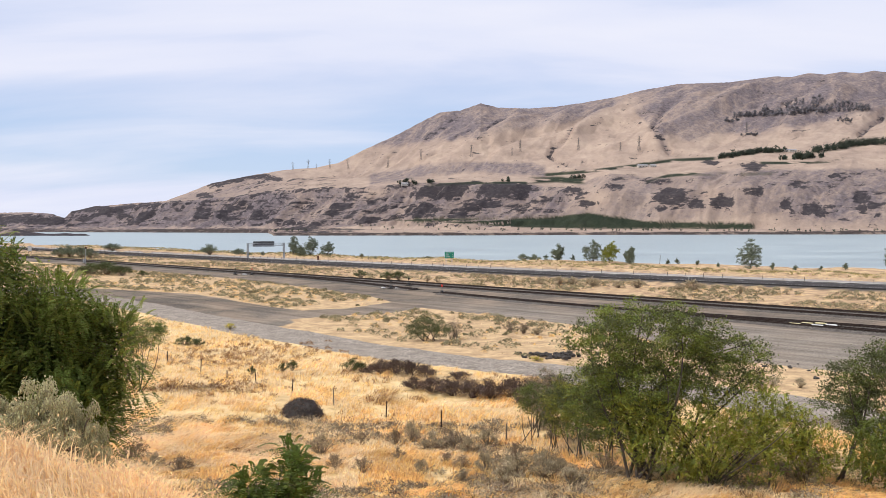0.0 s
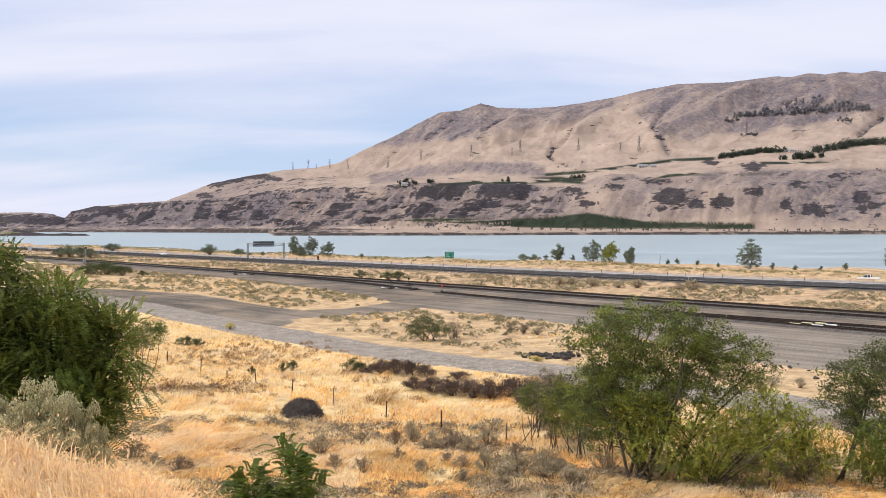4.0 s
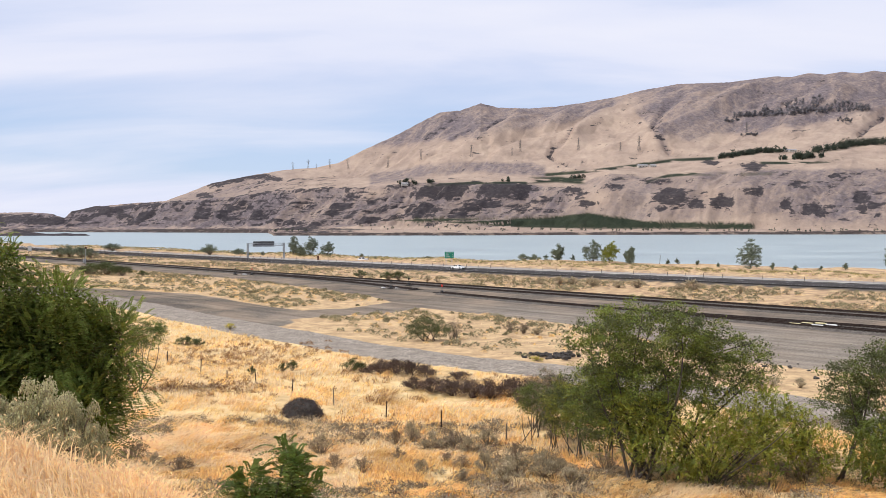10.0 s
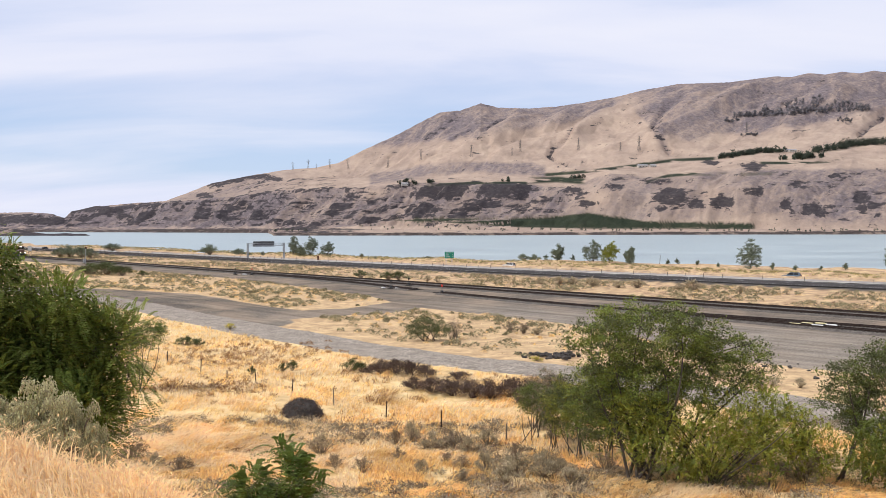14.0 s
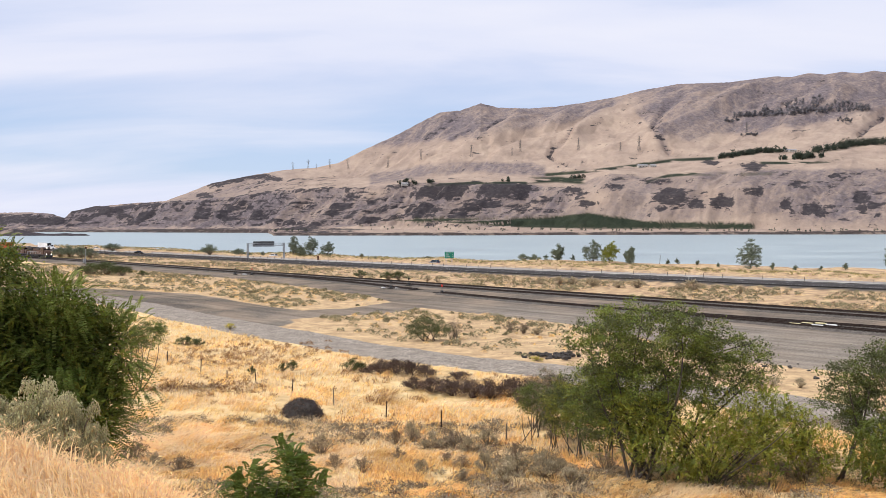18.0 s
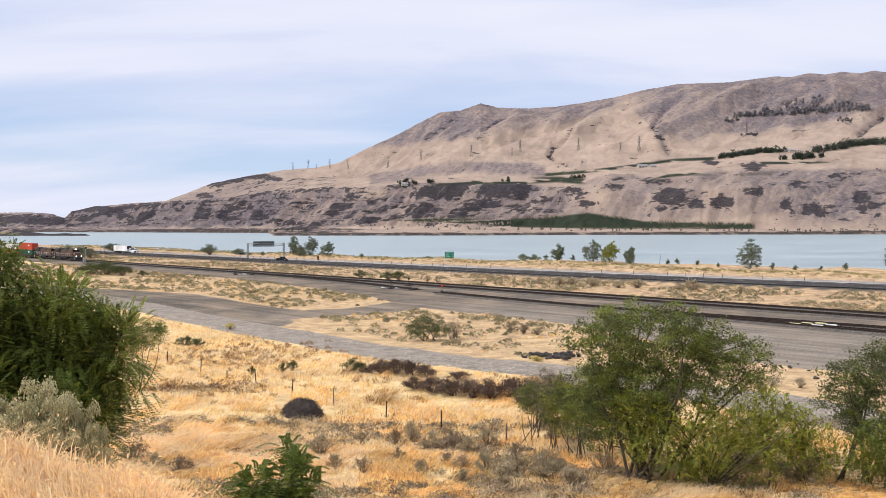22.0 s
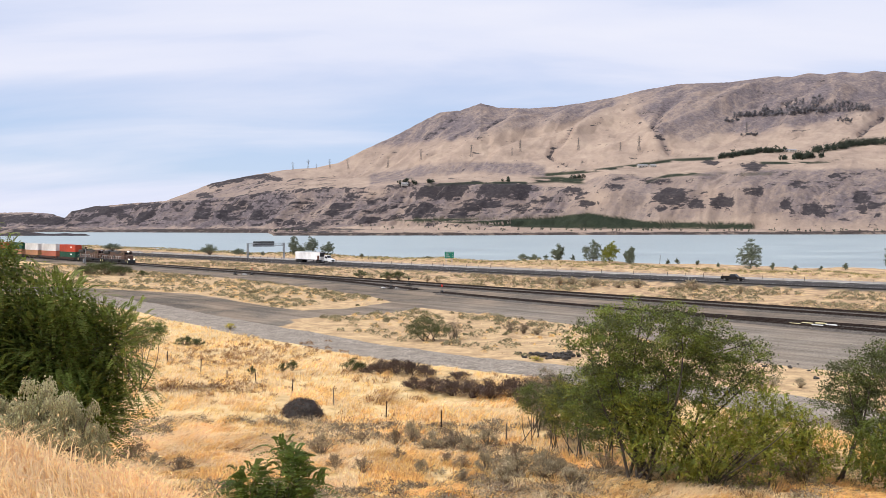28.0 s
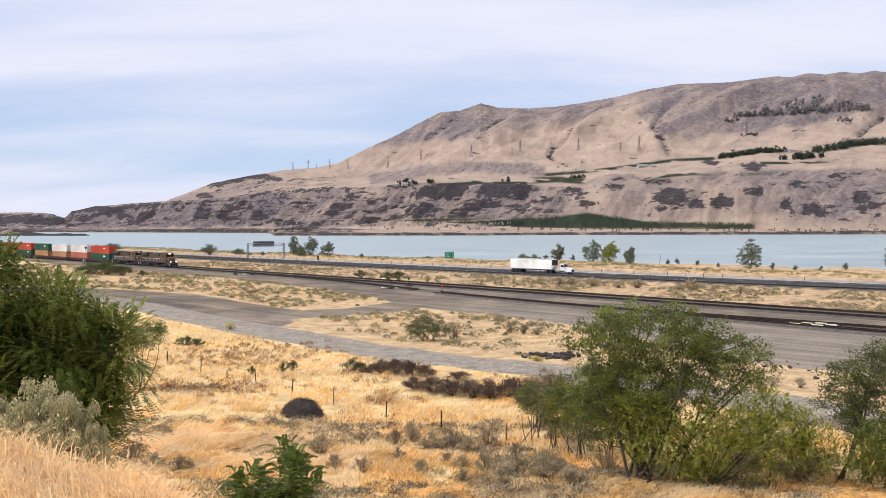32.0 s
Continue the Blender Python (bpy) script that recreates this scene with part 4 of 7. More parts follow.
def wood_mesh(name, branches, mat, sides=5):
    verts, faces = [], []
    for cp, rr in branches:
        b = len(verts)
        for i, (p, r) in enumerate(zip(cp, rr)):
            d = cp[min(i + 1, len(cp) - 1)] - cp[max(i - 1, 0)]
            d = d / (np.linalg.norm(d) + 1e-9)
            a = np.cross(d, (0.3, 0.9, 0.2))
            a /= np.linalg.norm(a) + 1e-9
            c = np.cross(d, a)
            for s in range(sides):
                w = 2 * math.pi * s / sides
                verts.append(p + (a * math.cos(w) + c * math.sin(w)) * r)
        for i in range(len(cp) - 1):
            for s in range(sides):
                t = (s + 1) % sides
                faces.append((b + i * sides + s, b + i * sides + t, b + (i + 1) * sides + t, b + (i + 1) * sides + s))
    return mesh_of(name, np.array(verts), np.array(faces), mat, True)


def tree(name, x, y, lobes, label, seed, leaf=LEAF, stems=1, clusters=90, leaves=70, size=(0.16, 0.07), ball=0.45, trunk_r=0.12,
         category="tree", group="", z=None, droop=0.1, second=None, fronds=False, fill=30):
    """A tree or tall shrub: trunk, limbs and a crown of many small leaves; lobes are relative to its foot."""
    zz = ground_z(x, y) if z is None else z
    t = thing(name, pose(x, y, zz), label, category, group)
    branches, pts = grow(lobes, stems, clusters, seed, trunk_r)
    rng = np.random.default_rng(seed + 1)
    for b in branches[:stems]:
        part("trunk", wood_mesh("trunk", [b], BARK, 8), BARK, t)
    tagged(part("branchwork", wood_mesh("branchwork", branches[stems:], BARK, 4), BARK, t), kind="stuff")
    groups = [(leaf, pts)]
    if second:
        cut = rng.random(len(pts)) < second[1]
        groups = [(leaf, pts[~cut]), (second[0], pts[cut])]
    for mat, p in groups:
        if not len(p):
            continue
        c = np.repeat(p, leaves, axis=0)
        c = c + rng.normal(size=c.shape) * ball * np.array([0.7, 0.7, 0.36])
        if fronds:
            v, f = with_fill(frond_cloud(c, np.repeat(p, leaves, axis=0) - [0, 0, 0.3] + rng.normal(size=c.shape) * 0.3, size, rng), p, fill, rng)
        else:
            v, f = leaf_cloud(c, size[0], size[1], rng, 0.1, droop)
        tagged(part("crown", mesh_of("crown", v, f, mat), mat, t), kind="stuff")
    return t


def bush_meshes(seed, leaf, n=900, spiky=0.5, wood=SAGE_DRY, size=(0.16, 0.05), tuft=(0.08, 0.19)):
    """Stems and foliage of a shrub of radius 1 and height 1."""
    rng = np.random.default_rng(seed)
    branches, tips = [], []
    for i in range(34):
        w, e = rng.uniform(0, 2 * math.pi), rng.uniform(0.25, 1.45)
        L = rng.uniform(0.7, 1.05)
        tip = np.array([math.cos(w) * math.cos(e), math.sin(w) * math.cos(e), 0.15 + math.sin(e) * 0.85]) * L
        cp = curve_points((rng.normal() * 0.06, rng.normal() * 0.06, -0.05), tip, rng, 0.08, 3)
        branches.append((cp, np.linspace(0.03, 0.008, 4)))
        tips += [cp[2] * 0.6 + cp[3] * 0.4, cp[3], cp[3]]
    tips = np.array(tips)
    # rounded tufts round the tips
    d = rng.normal(size=(n, 3))
    d /= np.linalg.norm(d, axis=1, keepdims=True)
    d[:, 2] = np.abs(d[:, 2]) - 0.25
    c = tips[rng.integers(0, len(tips), n)] + d * rng.uniform(tuft[0], tuft[1], (n, 1))
    c[:, 2] = np.maximum(c[:, 2], 0.02)
    v, f = leaf_cloud(c, size[0], size[1], rng, spiky)
    return wood_mesh("wood", branches, wood, 3), mesh_of("foliage", v, f, leaf)


BUSHES = {}


def shrub(name, x, y, rx, rz, label, kind_of, seed=0, category="shrub", group=""):
    """A shrub of half width rx and height rz."""
    leaf, n, spiky = {"sage": (SAGE, 1700, 0.5), "dry": (SAGE_DRY, 1200, 0.7), "briar": (BRIAR, 2600, 0.2), "green": (LEAF_GREY, 1800, 0.2), "dark": (LEAF_DARK, 1500, 0.1), "fine": (SAGE_PALE, 11000, 0.1), "bloom": (BLOOM, 1200, 0.5), "biggreen": (LEAF_GREY, 5000, 0.15), "bigdark": (LEAF_DARK, 6000, 0.1), "bigbank": (LEAF_BANK, 5000, 0.1)}[kind_of]
    key = (kind_of, seed % 4)
    if key not in BUSHES:
        BUSHES[key] = bush_meshes(seed % 4 + 10, leaf, n, spiky, BRIAR if kind_of in ("briar", "dark") else SAGE_DRY, {"fine": (0.05, 0.024), "biggreen": (0.085, 0.03), "bigdark": (0.085, 0.03), "bigbank": (0.085, 0.03)}.get(kind_of, (0.115, 0.036)), (0.08, 0.34) if kind_of.startswith("b") else (0.08, 0.19))
    t = thing(name, Matrix.Translation((x, y, ground_z(x, y) - 0.03)) @ Matrix.Rotation(seed * 1.7, 4, "Z") @ Matrix.Diagonal((rx, rx * 0.9, rz, 1)), label, category, group)
    tagged(part("wood", BUSHES[key][0], SAGE_DRY, t), kind="stuff")
    tagged(part("foliage", BUSHES[key][1], leaf, t), kind="stuff")
    return t


# the trees on the slope
tree("tree", 10.4, 44.0, [(0.3, 0, 8.0, 3.2, 1.9, 1.5), (-1.9, 0, 7.0, 1.9, 1.4, 1.8), (4.4, 0, 6.8, 2.0, 1.2, 1.0), (6.2, -0.3, 5.6, 1.2, 0.8, 0.5), (-0.2, 0, 5.1, 3.0, 1.9, 2.0), (2.7, 0, 7.5, 1.7, 1.4, 1.2), (3.4, 0, 5.3, 2.3, 1.4, 1.3), (-2.2, 0, 3.6, 1.9, 1.2, 1.7), (0.4, 0, 3.0, 2.0, 1.2, 1.5), (-0.2, 0, 5.2, 2.2, 1.4, 1.6)],
     "spreading green tree with many slender stems on the dry slope", 3, LEAF_GREY, 17, 1350, 56, (0.13, 0.06), 0.27, 0.085, second=(LEAF_SUN, 0.62))
tree("sapling_thicket", 13.7, 43.0, [(1.8, 0, 3.4, 2.6, 1.4, 1.5), (-1.2, -0.3, 2.2, 2.4, 1.4, 1.7), (3.8, 0, 2.8, 1.6, 1.0, 1.3), (-3.8, 0, 3.2, 1.6, 1.2, 1.9), (1.6, -0.5, 1.6, 3.0, 1.0, 1.2), (5.4, -0.4, 1.9, 1.2, 0.9, 1.4)],
     "bright green and yellow-green thicket of saplings under a tree", 5, LEAF_SUN, 22, 700, 5, (0.085, 0.05), 0.3, 0.04, second=(LEAF_YELLOW, 0.75), fronds=True, fill=16)
tree("sapling", 8.0, 50.5, [(0.3, 0, 3.6, 1.5, 1.0, 1.9), (-0.9, 0, 3.2, 1.1, 0.8, 1.5), (1.2, 0, 4.4, 1.0, 0.9, 1.2)], "thin-stemmed sapling with sparse olive leaves", 8, LEAF_GREY, 7, 330, 46, (0.115, 0.05), 0.27, 0.035, group="saplings on the slope", second=(LEAF_YELLOW, 0.5))
tree("sapling", 5.7, 54.0, [(0.0, 0, 2.9, 1.0, 0.8, 1.1), (0.9, 0, 2.6, 0.9, 0.8, 1.1)], "thin-stemmed sapling with sparse olive leaves", 9, LEAF_GREY, 6, 150, 42, (0.115, 0.05), 0.28, 0.03, group="saplings on the slope", second=(LEAF, 0.5))
tree("sapling", 6.9, 52.0, [(0.0, 0, 2.4, 0.9, 0.8, 1.3), (-0.7, 0, 3.0, 0.8, 0.7, 1.0)], "thin-stemmed sapling with sparse olive leaves", 10, LEAF_GREY, 6, 100, 40, (0.115, 0.05), 0.28, 0.03, group="saplings on the slope", second=(SAGE_DRY, 0.4))
tree("sapling", 6.3, 57.0, [(0.0, 0, 2.6, 1.1, 0.8, 1.3), (0.9, 0, 3.2, 1.0, 0.8, 1.2)], "thin-stemmed sapling with sparse olive leaves", 29, LEAF_GREY, 6, 150, 40, (0.115, 0.05), 0.28, 0.03, group="saplings on the slope", second=(SAGE_DRY, 0.5))
tree("sapling", 9.4, 49.0, [(0.0, 0, 3.6, 1.2, 0.9, 1.8), (0.9, 0, 4.6, 0.9, 0.8, 1.2), (-0.7, 0, 2.2, 0.9, 0.8, 1.2)], "thin-stemmed sapling with sparse olive leaves", 30, LEAF_GREY, 6, 230, 40, (0.115, 0.05), 0.28, 0.035, group="saplings on the slope", second=(LEAF, 0.5))
tree("tree", 21.6, 43.5, [(0.9, 0, 6.0, 1.5, 1.2, 1.5), (-0.9, 0, 5.0, 1.3, 1.0, 1.5), (2.6, 0, 5.6, 1.6, 1.2, 1.8), (0.4, 0, 3.6, 1.4, 1.2, 1.4), (2.4, 0, 3.0, 1.6, 1.2, 1.6)],
     "dense dark green small tree on the slope", 12, LEAF_GREY, 8, 560, 75, (0.12, 0.052), 0.28, 0.08, second=(LEAF, 0.3))
tree("sapling_thicket", 22.0, 41.0, [(0.0, 0, 2.0, 2.1, 1.2, 1.5), (2.2, 0, 2.2, 1.9, 1.2, 1.7)], "bright green leafy thicket below a small tree", 14, LEAF, 9, 330, 6, (0.085, 0.05), 0.3, 0.05, second=(LEAF_YELLOW, 0.3), fronds=True)
tree("shrub", -2.0, 102.5, [(0, 0, 2.2, 1.7, 1.4, 1.2), (-1.4, 0, 1.4, 1.1, 1.0, 0.9), (1.8, 0, 1.4, 1.2, 1.0, 0.9)], "open grey-green shrub beside the gravel road", 16, LEAF_GREY, 6, 200, 34, (0.17, 0.07), 0.34, 0.07, category="shrub")
tree("shrub", 1.2, 104.5, [(0, 0, 1.5, 1.1, 1.0, 1.0)], "half-bare grey shrub beside the gravel road", 17, SAGE_DRY, 6, 60, 40, (0.15, 0.05), 0.35, 0.05, category="shrub")


def riverside():
    """Small trees and bushes along the river bank."""
    rows = [(-71.5, 404, 8.2, 1.9, 1), (-61, 389, 8.0, 2.4, 0), (-66, 392, 4.6, 1.5, 0), (-52, 382, 5.6, 2.6, 0), (43.5, 318, 5.4, 1.7, 0), (39, 321, 3.2, 1.6, 0), (48.5, 317, 3.0, 1.1, 0),
            (54.2, 305, 6.8, 2.3, 0), (59.5, 303, 7.0, 2.4, 2), (66.2, 300, 5.8, 1.3, 0), (96.8, 267, 8.6, 2.9, 1), (103.5, 266, 2.8, 1.0, 1), (121.7, 256, 3.0, 1.2, 1), (115.5, 259, 1.8, 0.9, 1),
            (85, 283, 2.2, 0.9, 0), (79.5, 288, 2.4, 1.2, 0), (77, 290, 2.0, 0.8, 0), (90, 277, 1.7, 0.7, 0), (109, 262, 1.9, 1.0, 1), (136.5, 258, 9.0, 1.3, 0)]
    for i, (x, y, h, r, kind_of) in enumerate(rows):
        leafs = (LEAF_BANK, LEAF_BANK, LEAF_YELLOW)[kind_of]
        h, r = (h * 1.12, r * 1.6) if h > 3.5 else (h * 0.75, r * 0.75)
        rng = random.Random(i)
        lobes = [(rng.uniform(-0.3, 0.3) * r, 0, h * 0.28, r * 0.75, r * 0.7, h * 0.25), (rng.uniform(-0.3, 0.1) * r, 0, h * 0.52, r * 0.8, r * 0.7, h * 0.22), (rng.uniform(0.1, 0.5) * r, 0, h * 0.66, r * 0.5, r * 0.5, h * 0.22), (rng.uniform(-0.1, 0.4) * r, 0, h * 0.86, r * 0.3, r * 0.3, h * 0.16)]
        words = ("dark green young tree on the river bank", "wind-bent grey-green young tree on the river bank", "yellow-green bushy tree on the river bank")[kind_of]
        tall = h > 3.5
        tree("tree", x, y, lobes, words, 40 + i, leafs, 3, int(62 + 18 * h) if tall else int(6 + 9 * h), 36 if tall else 20, (0.34, 0.15), 0.36 if tall else 0.2, 0.1 if tall else 0.04, group="trees on the river bank")
    for i, (x, y, r, h) in enumerate([(-112, 407, 4.2, 4.6), (-98, 406, 4.0, 3.4), (-34.7, 362, 1.2, 1.7), (32, 337, 2.6, 2.6), (36.5, 336, 2.8, 2.8), (-186, 476, 6.0, 3.9), (-28, 352, 1.0, 0.9), (-85.5, 402, 1.2, 2.2), (-92, 404, 1.2, 1.4),
                                      (-6, 337, 1.3, 0.8), (-159.5, 383, 3.6, 4.2), (-165.5, 387, 4.6, 4.9), (-172, 391, 4.6, 5.0), (-179, 397, 4.4, 4.4)]):
        shrub("bush", x, y, r, h, "rounded grey-green bush beside the motorway", "bigbank", i, "bush", "bushes by the motorway")
    for i, (x, y, r, h) in enumerate([(-96.5, 243, 5.0, 3.5), (-102, 246, 4.4, 3.0), (-91, 240, 3.6, 2.6), (-84.5, 238, 1.6, 1.4)]):
        shrub("bush", x, y, r, h, "broad green bush at the edge of the yard", "biggreen", i + 3, "bush", "bushes at the yard")
    for i, (x, y, r, h) in enumerate([(-22.1, 229, 2.2, 2.0), (-11.7, 222, 2.6, 2.3), (-14.5, 223.5, 2.2, 2.0), (28.5, 207, 1.9, 2.0), (31.5, 204, 1.9, 2.0), (35.5, 201, 2.2, 2.1), (24, 211, 1.3, 1.4), (56, 190, 2.6, 2.3), (53.5, 191, 1.8, 1.6), (-4, 217, 1.3, 1.6), (-1.5, 215.5, 1.3, 1.6), (45, 196, 2.4, 1.9), (41, 198, 2.0, 1.7), (64, 182, 1.4, 1.7)]):
        shrub("sagebrush", x, y, r, h, "grey-green rounded sagebrush between railway and motorway", "sage" if i > 2 else "green", i, "shrub", "sagebrush by the railway")


riverside()

# the slope below the camera
for i, (x, y, r, h) in enumerate([(-5.7, 79.5, 1.4, 1.5), (-4.4, 78.6, 1.5, 1.7), (-3.0, 78.0, 1.5, 1.6), (-1.6, 77.4, 1.3, 1.4), (-2.4, 72.2, 1.2, 1.2), (-0.9, 70.8, 1.7, 1.5), (0.8, 70.0, 1.6, 1.6), (2.4, 69.6, 1.6, 1.7),
                                  (4.0, 69.4, 1.7, 1.8), (5.7, 68.8, 1.7, 2.0), (7.4, 68.2, 1.6, 2.0), (8.8, 64.8, 1.6, 2.3), (6.8, 65.8, 1.5, 1.9), (10.0, 62.6, 1.5, 2.4), (9.2, 68.0, 1.7, 2.3), (1.4, 76.5, 1.3, 0.9), (-7.2, 80.2, 0.8, 0.7)]):
    shrub("briar", x, y, r, h * 0.78, "dark brown leafless briar thicket in dry grass", "briar", i, "shrub", "briar thicket")
for i, (x, y, r, h, kk) in enumerate([(-7.4, 51.5, 1.25, 1.45, "sage"), (-5.2, 54.0, 0.75, 0.9, "dry"), (-3.0, 53.5, 0.9, 1.1, "dry"), (-2.0, 54.5, 0.8, 1.3, "sage"), (-0.6, 52.8, 1.15, 1.1, "sage"), (0.6, 53.5, 1.0, 1.2, "dry"),
                                      (1.6, 52.0, 1.0, 1.0, "sage"), (2.8, 53.2, 1.1, 1.2, "sage"), (-2.6, 49.5, 0.7, 0.8, "dry"), (1.1, 48.2, 0.8, 0.8, "dry"), (2.4, 46.4, 1.2, 1.2, "sage"), (3.9, 45.6, 1.4, 1.2, "sage"), (5.4, 45.0, 1.3, 1.1, "sage"),
                                      (6.4, 45.6, 1.0, 0.9, "sage"), (-6.0, 47.0, 0.9, 0.9, "dry"), (-4.4, 46.0, 0.8, 0.8, "dry"), (-7.8, 46.5, 1.0, 0.8, "dry"), (4.4, 50.6, 0.8, 0.8, "dry"), (-1.2, 46.0, 0.8, 0.9, "sage"), (0.2, 49.6, 0.7, 0.7, "dry"),
                                      (19.2, 45.0, 1.5, 2.4, "dry"), (18.6, 42.8, 1.3, 1.5, "sage"), (3.2, 43.4, 1.3, 1.1, "sage"), (6.6, 43.2, 1.3, 1.0, "sage"), (5.6, 47.6, 1.1, 1.0, "sage"), (9.0, 46.6, 1.1, 1.1, "dry"), (1.0, 44.0, 0.9, 0.8, "sage"), (17.2, 47.6, 1.2, 1.3, "dry"), (-8.8, 80.8, 1.1, 1.3, "green"), (-7.9, 81.2, 0.8, 0.9, "green"), (-15.5, 81.5, 0.6, 0.9, "green"), (-14.7, 82.2, 0.7, 1.0, "green"), (-18.2, 80.2, 0.5, 0.8, "green"),
                                      (-30.0, 98.5, 1.6, 1.1, "green"), (-28.6, 98.0, 1.3, 0.9, "green"), (-17.5, 47.5, 1.3, 1.1, "dry"), (-15.8, 45.8, 1.0, 0.8, "sage"), (-14.0, 44.8, 1.1, 0.9, "dry"),
                                      (10.5, 110.5, 1.6, 1.3, "dry"), (8.9, 112, 1.4, 1.3, "dry"), (12.2, 109, 1.3, 1.0, "sage"), (24.5, 76, 1.0, 1.2, "sage"), (28.5, 73, 1.2, 0.8, "sage"), (30.5, 72.0, 0.9, 0.8, "sage"), (26.6, 70.5, 0.8, 0.8, "dry")]):
    words = {"sage": "grey sagebrush in dry golden grass", "dry": "dry brown-grey brush in golden grass", "green": "low green bush in golden grass"}[kk]
    shrub({"green": "bush"}.get(kk, "sagebrush"), x, y, r * (0.8 if kk != "green" else 1.0), h, words, kk, i, "shrub", "shrubs on the slope")
shrub("rabbitbrush", -28.6, 113.5, 0.9, 0.9, "yellow flowering rabbitbrush beside the gravel road", "bloom", 1, "shrub", "rabbitbrush")
shrub("rabbitbrush", -8.3, 14.5, 0.5, 1.05, "yellow flowering rabbitbrush on the rise", "bloom", 2, "shrub", "rabbitbrush")
shrub("rabbitbrush", 9.6, 86.5, 0.9, 0.5, "yellow-green rabbitbrush beside a stone pile", "bloom", 3, "shrub", "rabbitbrush")
# the sagebrush on the rise close by
for i, (x, y, r, h) in enumerate([(-7.0, 14.6, 0.85, 1.6), (-7.8, 14.9, 0.8, 1.4), (-6.4, 14.4, 0.66, 1.5), (-5.95, 14.4, 0.46, 1.15), (-8.6, 15.1, 0.7, 1.1)]):
    shrub("sagebrush", x, y, r, h, "large grey-green sagebrush on the rise beside pale grass", "fine", i, "shrub", "sagebrush on the rise")


def scrub(name, label, seed, count, area, size, mat, leaf=(0.3, 0.11), quads=28):
    """Many low bushes in one mesh; area(rng, n) gives the places."""
    rng = np.random.default_rng(seed)
    x, y = area(rng, count)
    z = near_height(x, y)
    r = rng.uniform(size[0], size[1], len(x)) * rng.uniform(0.6, 1.2, len(x))
    n = len(x)
    d = rng.normal(size=(n, quads, 3))
    d /= np.linalg.norm(d, axis=2, keepdims=True)
    d[..., 2] = np.abs(d[..., 2]) * 0.75
    c = np.stack([x, y, z], axis=1)[:, None] + d * r[:, None, None] * rng.uniform(0.6, 1.0, (n, quads, 1)) ** 0.5
    v, f = leaf_cloud(c.reshape(-1, 3), leaf[0], leaf[1], rng, 0.45)
    tagged(new(name, mesh_of(name, v, f, mat)), label, "scrub", kind="stuff")


def strip_area(rng, n):
    u = 5 + 615 * rng.random(n) ** 1.7
    e = highway_edge(u)
    v = 8.5 + rng.random(n) * (e - 13)
    x, y = from_track(u, v)
    keep = fbm(x / 14, y / 14, 3, 15) > 0.34 + 0.25 * rng.random(n)
    return x[keep], y[keep]


def bank_area(rng, n):
    u = rng.uniform(-30, 620, n)
    x, y = from_track(u, highway_edge(u) + 40.5 + rng.random(n) * 18)
    return x, y


def island_area(rng, n):
    u, v = rng.uniform(40, 330, n), rng.uniform(-75, -8, n)
    x, y = from_track(u, v)
    keep = (yard_gravel(x, y) < 0.3) & (path_distance(x, y, GRAVEL_PATH) > 6) & (y > 70) & (across(x, y) < -9)
    keep &= (fbm(x / 10, y / 10, 3, 25) > 0.3 + 0.3 * rng.random(n)) & (road_side(x, y) > 0)
    keep &= (y > 124) | (rng.random(n) < 0.35)
    return x[keep], y[keep]


scrub("sagebrush_scrub", "low grey-green sagebrush between railway and motorway", 1, 3800, strip_area, (0.45, 1.15), SAGE_OLIVE, (0.24, 0.14), 74)
scrub("dry_scrub", "low dry brown weeds between railway and motorway", 2, 3600, strip_area, (0.3, 0.7), SAGE_DRY, (0.28, 0.09), 26)
scrub("bank_scrub", "low green and straw weeds on the river bank", 3, 2200, bank_area, (0.35, 0.9), surface("bank_weeds", [(0.2, 0.19, 0.08), (0.36, 0.31, 0.15)], 0.6, 0.9, 0, island=0.3), (0.4, 0.14), 26)
scrub("yard_scrub", "low grey-green sagebrush on the islands of the yard", 4, 6000, island_area, (0.45, 0.95), SAGE_OLIVE, (0.22, 0.13), 80)
scrub("yard_weeds", "low dry weeds on the islands of the yard", 5, 4000, island_area, (0.25, 0.5), STRAW, (0.24, 0.05), 44)


def lower_slope(rng, n):
    d = rng.uniform(36, 60, n)
    x = d * rng.uniform(-0.42, 0.5, n)
    keep = fbm(x / 5, d / 5, 3, 35) > 0.5 + 0.1 * smooth01((-7 - x) / 4) - 0.1 * smooth01((x - 1) / 4) * smooth01((56 - d) / 5)
    return x[keep], d[keep]


def russet_area(rng, n):
    x, y = rng.normal(-22, 4.5, n), rng.normal(91, 5, n)
    x2, y2 = rng.normal(-19, 3.0, n // 2), rng.normal(72, 2.5, n // 2)
    return np.append(x, x2), np.append(y, y2)


scrub("dry_brush", "low grey-brown dry brush on the lower slope", 6, 2000, lower_slope, (0.25, 0.6), SAGE_DRY, (0.24, 0.05), 60)
scrub("grey_brush", "low grey sagebrush on the lower slope", 7, 900, lower_slope, (0.25, 0.55), SAGE, (0.22, 0.05), 60)
scrub("russet_brush", "low russet dry brush among golden grass", 8, 160, russet_area, (0.25, 0.5), STRAW_BROWN, (0.3, 0.05), 40)


